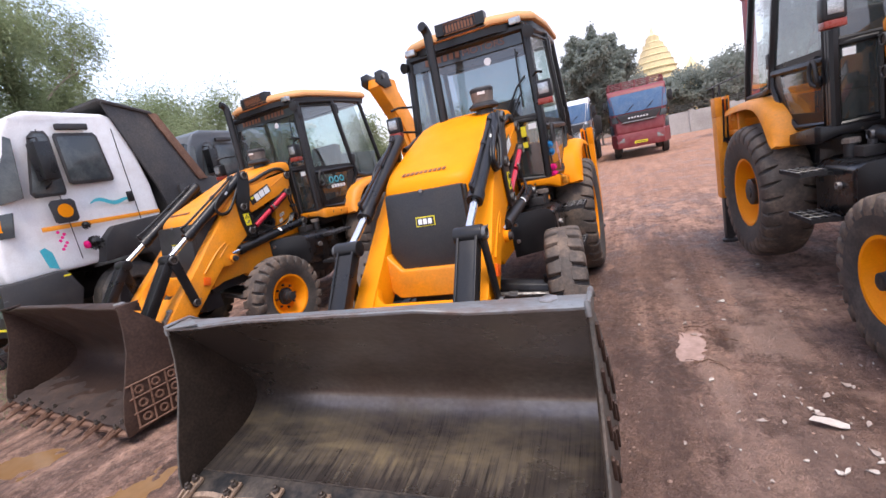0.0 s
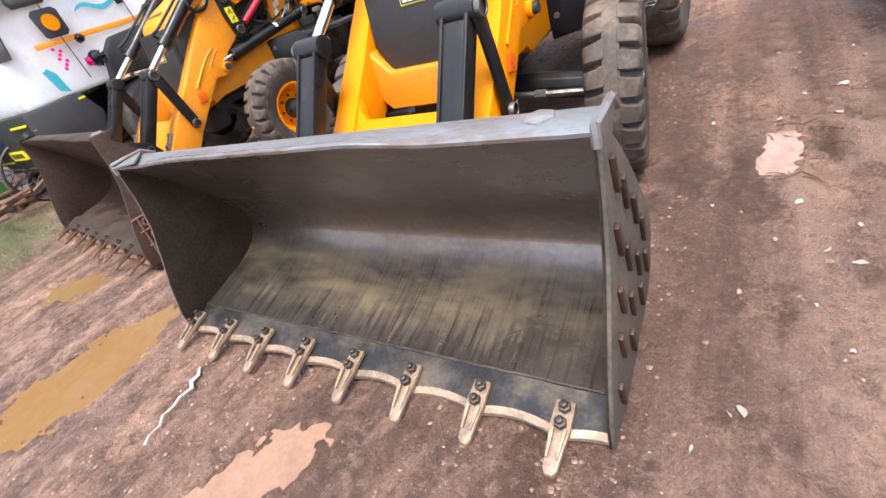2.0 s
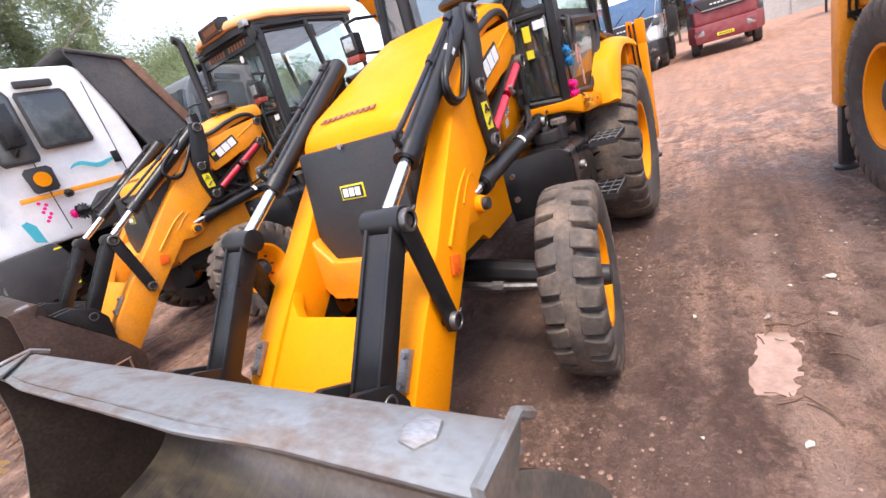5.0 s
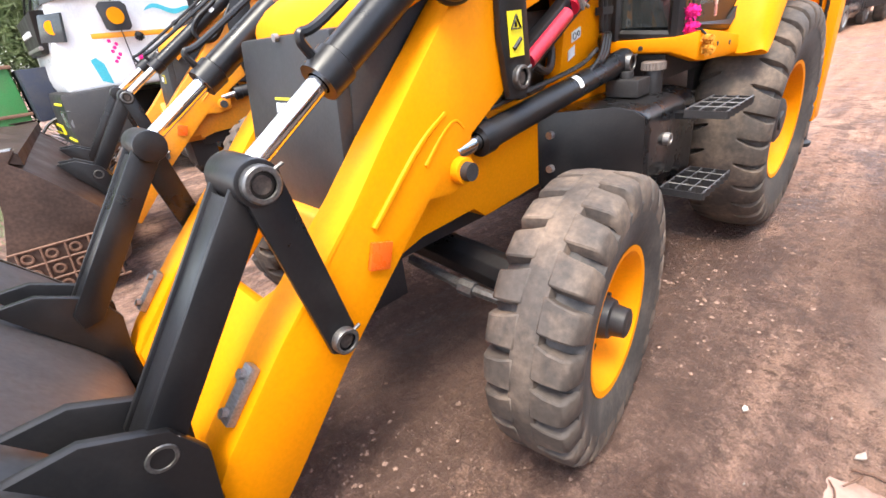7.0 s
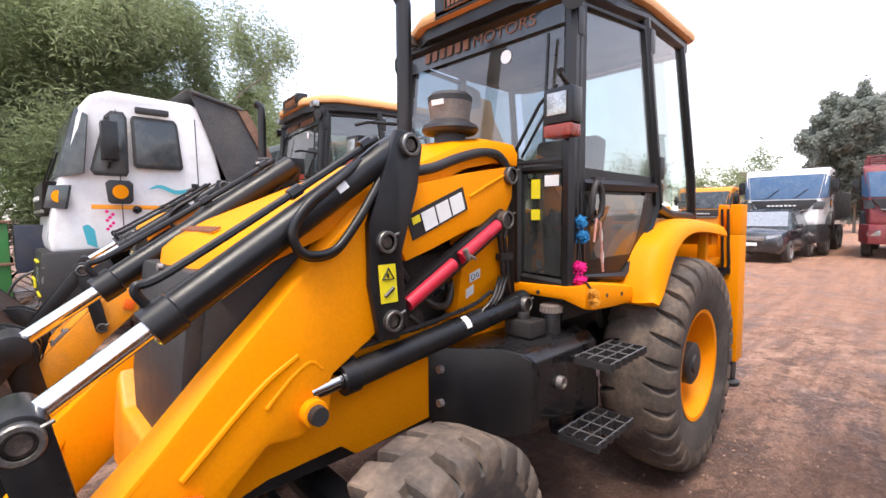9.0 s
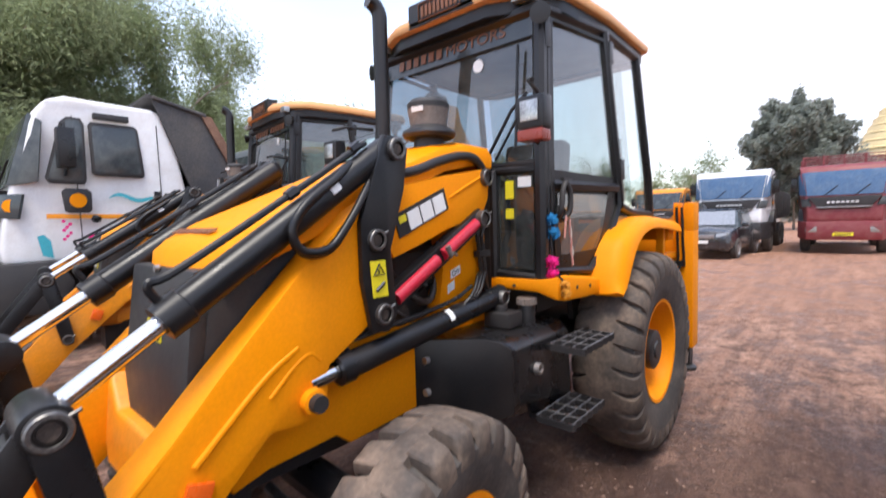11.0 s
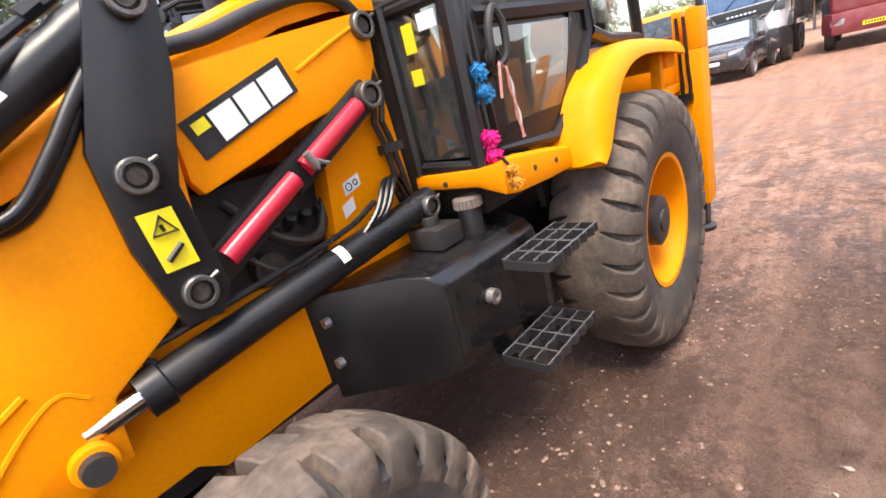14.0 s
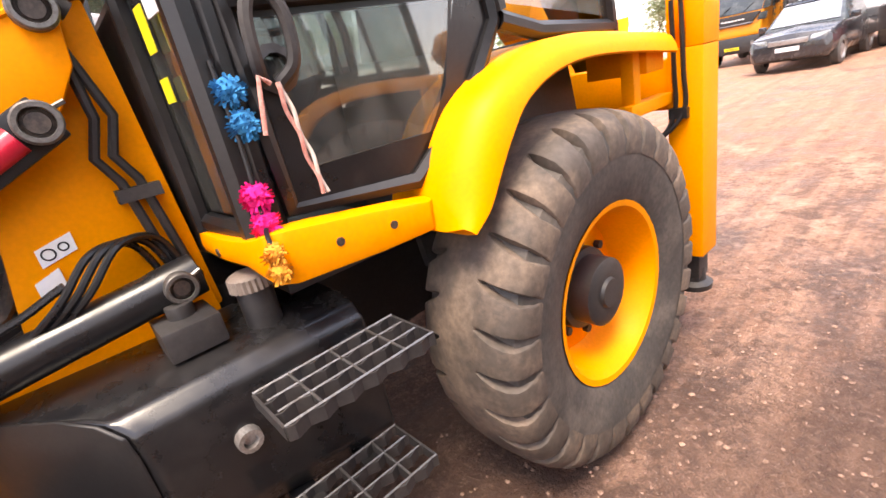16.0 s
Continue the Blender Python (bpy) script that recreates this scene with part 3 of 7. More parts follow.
# ---- tyres and wheels ----
def wheel(parent, side, cx, cy, cz, R, rim, wid, lugs, name, tread="bar", turn=0.0):
    """A wheel with tyre, rim and hub. side: +1 faces +x."""
    def at(x, r, a):
        return Vector((side * x, r * math.sin(a), r * math.cos(a)))
    m = Matrix.Translation((cx, cy, cz)) @ Matrix.Rotation(turn, 4, "Z")
    h = wid / 2
    big_tyre = R > 0.58
    d = 0.030 if big_tyre else 0.033
    bm = B()
    lathe(bm, [(-h * 0.72, rim), (-h * 0.95, rim + (R - rim) * 0.35), (-h, R - (R - rim) * 0.34), (-h * 0.9, R - d * 2.0), (-h * 0.45, R - d), (h * 0.45, R - d), (h * 0.9, R - d * 2.0), (h, R - (R - rim) * 0.34), (h * 0.98, rim + (R - rim) * 0.45), (h * 0.86, rim + (R - rim) * 0.12), (h * 0.74, rim - 0.004)], (0, 0, 0), (side, 0, 0), 56)
    bm.transform(m)
    rimb = B()
    lathe(rimb, [(h * 0.74, rim - 0.005), (h * 0.82, rim + 0.012), (h * 0.80, rim - 0.008), (h * 0.6, rim - 0.03), (h * 0.1, rim - 0.045), (-h * 0.05, rim - 0.07), (-h * 0.02, rim * 0.62), (h * 0.10, rim * 0.40), (h * 0.10, 0.0)], (0, 0, 0), (side, 0, 0), 40)
    rimb.transform(m)
    body = part(name, rimb, YELLOW, parent, "dusty yellow steel wheel rim")
    part("tyre", bm, SIDEWALL, body, "worn black tyre with dusty tread")
    if not big_tyre:
        cb = lathe(B(), [(-h * 0.34, R - d), (-h * 0.28, R - 0.006), (-h * 0.12, R - 0.002), (0, R - 0.001), (h * 0.12, R - 0.002), (h * 0.28, R - 0.006), (h * 0.34, R - d)], (0, 0, 0), (side, 0, 0), 60)
        cb.transform(m)
        part("tread_band", cb, RUBBER, body, "centre rib of the tread")
    if big_tyre:
        cb = lathe(B(), [(-h * 0.46, R - d * 1.4), (-h * 0.38, R - 0.005), (-h * 0.2, R - 0.001), (0, R), (h * 0.2, R - 0.001), (h * 0.38, R - 0.005), (h * 0.46, R - d * 1.4)], (0, 0, 0), (side, 0, 0), 72)
        cb.transform(m)
        part("tread_band", cb, RUBBER, body, "smooth worn centre of the tread")
    for s in (1, -1):
        tb = B()
        for k in range(lugs):
            a0 = 2 * math.pi * (k + (0.5 if s < 0 else 0)) / lugs
            w = math.pi / lugs
            if big_tyre:
                secs = [(1.03, R - (R - rim) * 0.36, 0.0, 0.80), (1.01, R - (R - rim) * 0.22, 0.0, 0.72), (0.95, R - 0.045, 0.0, 0.68), (0.84, R - 0.024, 0.01, 0.70), (0.66, R - 0.010, 0.025, 0.76), (0.48, R - 0.004, 0.045, 0.85), (0.34, R - 0.002, 0.06, 0.99)]
            else:
                secs = [(1.02, R - (R - rim) * 0.30, 0.0, 0.74), (1.0, R - d * 1.5, 0.0, 0.68), (0.93, R - 0.018, 0.0, 0.66), (0.80, R - 0.007, 0.0, 0.66), (0.5, R - 0.001, 0.01, 0.70), (0.2, R, 0.03, 0.78)]
            top, bot = [], []
            for fx, r, shift, ww in secs:
                top.append([tb.verts.new(at(s * fx * h, r, a0 + shift + e * w * ww)) for e in (-1, 1)])
                bot.append([tb.verts.new(at(s * fx * h * 0.97, r - d * 1.2, a0 + shift + e * w * min(1.0, ww * 1.2))) for e in (-1, 1)])
            for i in range(len(secs) - 1):
                tb.faces.new((top[i][0], top[i][1], top[i + 1][1], top[i + 1][0]))
                for e in (0, 1):
                    tb.faces.new((top[i][e], top[i + 1][e], bot[i + 1][e], bot[i][e]))
            for i in (0, -1):
                tb.faces.new((top[i][0], top[i][1], bot[i][1], bot[i][0]))
        tb.transform(m)
        part("tread", tb, RUBBER, body, "dusty grey-brown tread bars", 0.007 if big_tyre else 0.006, 2 if big_tyre else 1)
    hb = B()
    hr = rim * (0.40 if big_tyre else 0.34)
    if big_tyre:
        lathe(hb, [(-0.02, hr * 1.25), (h * 0.2, hr * 1.2), (h * 0.22, hr), (h * 0.62, hr * 0.98), (h * 0.68, hr * 0.8), (h * 0.66, hr * 0.45), (h * 0.72, hr * 0.4), (h * 0.72, 0)], (0, 0, 0), (side, 0, 0), 24)
    else:
        lathe(hb, [(-0.02, hr * 1.25), (h * 0.22, hr * 1.2), (h * 0.26, hr * 0.95), (h * 0.62, hr * 0.80), (h * 0.66, hr * 0.66), (h * 0.98, hr * 0.60), (h * 1.02, hr * 0.48), (h * 1.0, hr * 0.2), (h * 1.0, 0)], (0, 0, 0), (side, 0, 0), 20)
    for k in range(8):
        a = 2 * math.pi * k / 8
        q = at(h * 0.06, rim * 0.55, a)
        nut = cyl(B(), q, q + Vector((side * 0.022, 0, 0)), 0.016 if big_tyre else 0.012, seg=6)
        nut.transform(m)
        part("wheel_nut", nut, PLASTIC, body)
    hb.transform(m)
    part("hub", hb, PLASTIC, body, "black greasy wheel hub")
    return body


# ---- backhoe loader ----
ARM = [(1.96, 1.60), (1.86, 1.545), (1.69, 1.40), (1.38, 1.10), (1.25, 0.965), (1.13, 0.855), (0.97, 0.70), (0.78, 0.495), (0.735, 0.43), (0.735, 0.21), (0.79, 0.17), (0.94, 0.325), (1.13, 0.54), (1.33, 0.72), (1.52, 0.885), (1.62, 0.87), (1.72, 0.895), (1.735, 1.03), (1.89, 1.12), (2.0, 1.22), (2.03, 1.45)]


def bucket(root, loaded):
    W = 1.115
    off = Vector((-0.02, 0, 0))
    lip, floor_mat = (FLOORSTEEL, FLOORSTEEL) if not loaded else (OLDSHELL, OLDSHELL)
    prof = [(0.214, 0.926), (0.30, 0.845), (0.40, 0.735), (0.50, 0.61), (0.585, 0.50), (0.64, 0.40), (0.65, 0.305), (0.61, 0.228), (0.535, 0.178), (0.45, 0.148)]
    prof = [(p.x, p.y) for p in curve_pts([(a, b, 0) for a, b in prof], 4)]
    nx = 36
    def ease(t):
        t = min(1.0, max(0.0, t))
        return t * t * (3 - 2 * t)
    def bulge(x):
        # the lip is bent up and forward between its ends, with a sharp step on one side
        return ease((x + 1.0) / 0.55) * (1 - ease((x - 0.42) / 0.30)) + 0.10 * math.exp(-((x - 0.45) / 0.09) ** 2)
    def bent(x, y, z, k):
        f = max(0.0, 1 - k / 9.0) ** 1.5 * bulge(x)
        return (x, y - 0.042 * f, z + 0.036 * f)
    bm = B()
    ins, outs = [], []
    for i in range(nx + 1):
        x = -W + 2 * W * i / nx
        ins.append([bm.verts.new(bent(x, y, z, k)) for k, (y, z) in enumerate(prof)])
        outs.append([bm.verts.new(bent(x, y + 0.016, z + 0.012, k)) for k, (y, z) in enumerate(prof)])
    for i in range(nx):
        for k in range(len(prof) - 1):
            bm.faces.new((ins[i][k], ins[i + 1][k], ins[i + 1][k + 1], ins[i][k + 1]))
        bm.faces.new((ins[i][0], outs[i][0], outs[i + 1][0], ins[i + 1][0]))
    bk = B()
    cols = [[bk.verts.new(bent(-W + 2 * W * i / nx, y + 0.020 + 0.012 * min(1.0, (0.93 - z) * 3), z + 0.010 - 0.03 * ease((0.35 - z) / 0.2), k)) for k, (y, z) in enumerate(prof)] for i in range(nx + 1)]
    for a, b in zip(cols, cols[1:]):
        for k in range(len(prof) - 1):
            bk.faces.new((a[k], a[k + 1], b[k + 1], b[k]))
    body = part("bucket", bm, lip, root, "wide dark steel loading bucket lowered to the ground" if not loaded else "rusty loading bucket with soil inside")
    part("bucket_back", bk, BACK if not loaded else OLDSHELL, body, "smooth dark painted back of the bucket")
    bm = B()
    fl = [(y - 0.004 * ease((0.30 - z) / 0.1) - 0.0012, z + 0.003 * ease((0.30 - z) / 0.1) + 0.0008) for y, z in prof if z < 0.30] + [(0.32, 0.124), (0.152, 0.092)]
    fc = [[bm.verts.new((-W + 2 * W * i / 12, y, z + e)) for e in (0, -0.004) for y, z in fl] for i in range(13)]
    m = len(fl)
    for a, b in zip(fc, fc[1:]):
        for k in range(m - 1):
            bm.faces.new((a[k], b[k], b[k + 1], a[k + 1]))
            bm.faces.new((a[m + k], a[m + k + 1], b[m + k + 1], b[m + k]))
        bm.faces.new((a[m - 1], b[m - 1], b[2 * m - 1], a[2 * m - 1]))
        bm.faces.new((a[0], a[m], b[m], b[0]))
    part("bucket_floor", bm, floor_mat, body, "scratched steel floor with ochre dust")
    # weld seams
    bm = B()
    tube(bm, [(-W + 2 * W * i / 90, 0.152 + random.uniform(-0.002, 0.002), 0.0925) for i in range(91)], 0.0065, 6)
    part("weld_seam", bm, BOLT if not loaded else OLDSHELL, body, "lumpy bare weld along the cutting edge")
    bm = B()
    tube(bm, [(-W + 2 * W * i / 90, 0.445 + random.uniform(-0.0015, 0.0015), 0.1475) for i in range(91)], 0.004, 6)
    part("weld_seam", bm, floor_mat, body)
    # cutting edge, worn back between the teeth
    step = 0.2925
    teeth = [-1.072 + step * k for k in range(8)]
    bm = B()
    xs = [-W + 2 * W * i / 112 for i in range(113)]
    tp, bt, worn = [], [], []
    for x in xs:
        near = min(min(abs(x - t) for t in teeth), step / 2)
        y = -0.004 + 0.028 * (1 - ((near - step / 2) / (step / 2)) ** 2) + 0.004 * noise.noise((x * 5, 0, 3))
        tp.append([bm.verts.new((x, 0.150, 0.090)), bm.verts.new((x, y + 0.035, 0.062)), bm.verts.new((x, y + 0.018, 0.058))])
        bt.append([bm.verts.new((x, 0.150, 0.06)), bm.verts.new((x, y + 0.018, 0.030))])
        worn.append((x, y))
    for i in range(len(xs) - 1):
        for k in range(2):
            bm.faces.new((tp[i][k], tp[i + 1][k], tp[i + 1][k + 1], tp[i][k + 1]))
        bm.faces.new((tp[i][2], tp[i + 1][2], bt[i + 1][1], bt[i][1]))
        bm.faces.new((bt[i][1], bt[i + 1][1], bt[i + 1][0], bt[i][0]))
    edge = part("cutting_edge", bm, EDGE if not loaded else RUST, body, "worn dark cutting edge plate")
    bm = B()
    lv = [[bm.verts.new(p) for p in ((x, y + 0.0185, 0.058), (x, y - 0.004 + random.uniform(-0.001, 0.001), 0.046), (x, y - 0.002, 0.026), (x, y + 0.0185, 0.026))] for x, y in worn]
    for a, b in zip(lv, lv[1:]):
        for k in range(3):
            bm.faces.new((a[k], b[k], b[k + 1], a[k + 1]))
    part("worn_lip", bm, TOOTH if not loaded else RUST, edge, "tan bare worn front lip")
    for t in teeth:
        bm = B()
        tip = random.uniform(-0.006, 0.006)
        skew = random.uniform(-0.004, 0.004)
        # shank lying on the edge plate, then the blade narrowing to a worn round tip
        slab(bm, [(t - 0.031, 0.092, 0.078), (t + 0.031, 0.092, 0.078), (t + 0.033, 0.0, 0.060), (t + 0.026, -0.045, 0.044), (t + 0.022 + skew, -0.105 + tip, 0.020), (t + 0.012 + skew, -0.120 + tip, 0.015), (t - 0.012 + skew, -0.120 + tip, 0.015), (t - 0.022 + skew, -0.105 + tip, 0.020), (t - 0.026, -0.045, 0.044), (t - 0.033, 0.0, 0.060)], (0, 0, 0.020))
        # the two raised cheeks with the hollow between them
        for e in (1, -1):
            slab(bm, [(t + e * 0.012, 0.0, 0.080), (t + e * 0.027, 0.0, 0.080), (t + e * 0.020 + skew, -0.080 + tip, 0.048), (t + e * 0.011 + skew, -0.080 + tip, 0.048)], (0, 0, 0.012))
        tooth = part("tooth", bm, TOOTH if not loaded else RUST, body, "", 0.005)
        for y, z in ((0.068, 0.096), (0.018, 0.086)):
            bm = lathe(B(), [(0, 0.021), (0.016, 0.020), (0.018, 0.013), (0.032, 0.012), (0.034, 0.009), (0.034, 0)], (t + random.uniform(-0.003, 0.003), y, z), (0, -0.15, 1), 6)
            part("bolt", bm, BOLT, tooth)
    side = [(0.362, 0.948), (0.206, 0.948), (0.208, 0.90), (0.198, 0.76), (0.172, 0.61), (0.124, 0.47), (0.062, 0.30), (0.018, 0.14), (0.012, 0.03), (0.20, 0.04)] + [(y + 0.050, z - 0.004 - 0.05 * (z < 0.25)) for y, z in reversed(prof[2:])]
    for s in (1, -1):
        bm = B()
        prism(bm, side, s * W, s * (W + (0.008 if not loaded else 0.020)))
        sp = part("side_plate", bm, PLATE if not loaded else OLDSHELL, body, "thick steel side plate", 0.003)
        if not loaded:
            part("outer_skin", prism(B(), side, s * (W + 0.008), s * (W + 0.020)), DUSTSTEEL, sp, "dusty grey-green outer face", 0.003)
            rim = [(s * (W + 0.010), y, z) for y, z in [(0.41, 0.905)] + side[:3]]
            bead = tube(B(), [p for a, b in zip(rim, rim[1:]) for p in (Vector(a), Vector(a).lerp(Vector(b), 0.5))] + [Vector(rim[-1])], 0.0115, 6)
            for v in bead.verts:
                v.co += Vector((0, 1, 1)) * 0.004 * noise.noise(v.co * 14)
            part("worn_rim", bead, LIP, sp, "bare worn rounded rim")
        rows = [(0.27, 0.80), (0.35, 0.70), (0.25, 0.62), (0.45, 0.58), (0.33, 0.50), (0.54, 0.45), (0.22, 0.44), (0.45, 0.38), (0.56, 0.30), (0.33, 0.32), (0.46, 0.24), (0.18, 0.30), (0.30, 0.19), (0.12, 0.16)]
        if not loaded:
            for y, z in rows:
                bm = B()
                box(bm, *sorted((s * (W + 0.020), s * (W + 0.034))), y - 0.012, y + 0.012, z - 0.055, z + 0.055, Matrix.Translation((0, y, z)) @ Matrix.Rotation(radians(14), 4, "X") @ Matrix.Translation((0, -y, -z)))
                part("wear_bar", bm, OLDSHELL, sp, "", 0.004)
        else:
            bm = B()
            for k in range(5):
                y = 0.1 + 0.12 * k
                tube(bm, [(s * (W + 0.026), y, 0.06), (s * (W + 0.026), y + 0.03, 0.38)], 0.008, 6)
            for z in (0.06, 0.17, 0.28, 0.38):
                tube(bm, [(s * (W + 0.026), 0.09, z), (s * (W + 0.026), 0.62, z)], 0.008, 6)
            for k in range(4):
                for z in (0.115, 0.225, 0.33):
                    lathe(bm, [(0, 0.034), (0.01, 0.034), (0.012, 0.028), (0.01, 0.02), (0, 0.018)], (s * (W + 0.02), 0.17 + 0.12 * k, z), (s, 0, 0), 14)
            part("wear_ring_grid", bm, RUST, sp, "rusty weld-on wear rings in a diamond grid")
    # flat top lip, bent and scuffed
    bm = B()
    lp = []
    for i in range(nx + 1):
        x = -W + 0.012 + (2 * W - 0.012) * i / nx
        f = bulge(x)
        yf, zf = 0.206 - 0.045 * f, 0.938 + 0.038 * f + 0.002 * noise.noise((x * 9, 1, 0))
        lp.append([bm.verts.new(p) for p in ((x, yf + 0.002, zf - 0.014), (x, yf, zf - 0.003), (x, yf + 0.004, zf), (x, 0.285, 0.940 + 0.016 * f), (x, 0.350, 0.934), (x, 0.366, 0.926), (x, 0.366, 0.860))])
    for i in range(nx):
        for k in range(6):
            bm.faces.new((lp[i][k], lp[i][k + 1], lp[i + 1][k + 1], lp[i + 1][k]))
    for e in (lp[0], lp[-1]):
        bm.faces.new(e)
    lipob = part("top_lip", bm, LIP if not loaded else OLDSHELL, body, "scuffed bare steel top lip")
    bm = B()
    lathe(bm, [(0, 0.042), (0.008, 0.040), (0.011, 0.030), (0.012, 0.0)], (0.972, 0.298, 0.937), (0, -0.03, 1), 6)
    part("lug", bm, STEEL, lipob, "flat hexagonal plate welded to the lip")
    bm = slab(B(), [(-W - 0.018, 0.365, 0.936), (-W - 0.020, 0.212, 0.932), (-W - 0.005, 0.196, 0.928), (-W + 0.12, 0.180, 0.946), (-W + 0.28, 0.185, 0.958), (-W + 0.10, 0.30, 0.946)], (0, 0, 0.009))
    part("corner_flap", bm, LIP if not loaded else OLDSHELL, lipob, "bent corner of the top lip", 0.003)
    # ears on the back
    for s in (1, -1):
        for o in (0.34, 0.485):
            bm = prism(B(), [(0.46, 0.74), (0.57, 0.74), (0.70, 0.67), (0.75, 0.57), (0.73, 0.40), (0.75, 0.22), (0.70, 0.11), (0.58, 0.11), (0.655, 0.22), (0.69, 0.31), (0.68, 0.41), (0.62, 0.51), (0.54, 0.62)], s * o, s * (o + 0.03))
            part("bucket_bracket", bm, BLACK, body, "black hinge bracket on the back", 0.005)
    if loaded:
        bm = B()
        n = 26
        g = [[bm.verts.new((-W + 0.02 + (2 * W - 0.04) * i / n, 0.03 + 0.58 * j / 10, 0.085 + 0.07 * math.sin(math.pi * j / 10) ** 0.7 * (0.6 + 0.8 * noise.noise((i * 0.35, j * 0.4, 3))) + 0.03 * noise.noise((i * 1.1, j * 1.1, 1)))) for j in range(11)] for i in range(n + 1)]
        for i in range(n):
            for j in range(10):
                bm.faces.new((g[i][j], g[i + 1][j], g[i + 1][j + 1], g[i][j + 1]))
        part("soil", bm, SOIL, body, "heap of loose brown soil")
    body.location = off
    return body


def arm_side(y):
    """How far out the loader arm's outer face lies: it draws in towards the pivot."""
    return 0.465 - 0.031 * min(1.0, max(0.0, (y - 1.15) / 0.55))


def decal(root, pts, off, material, name="decal", label=""):
    return part(name, slab(B(), pts, off), material, root, label)


def ring_pin(root, x, y, z, s, r=0.031):
    bm = B()
    lathe(bm, [(-0.02, r * 1.12), (0.016, r * 1.12), (0.020, r * 1.02), (0.020, r * 0.80), (0.016, r * 0.76)], (x, y, z), (s, 0, 0), 24)
    tube(bm, [(x + s * 0.012, y + r * 0.8, z + r * 0.6), (x + s * 0.012, y + r * 1.45, z + r * 0.85)], 0.005, 6)
    pin = part("pivot_pin", bm, PIN, root, "bare steel pivot pin with ring")
    bm = lathe(B(), [(-0.01, r * 0.78), (0.006, r * 0.78), (0.008, r * 0.6), (0.011, r * 0.55), (0.011, 0)], (x, y, z), (s, 0, 0), 20)
    part("pin_core", bm, BOLT, pin if pin.parent == root and root.parent is None else root)
    return pin


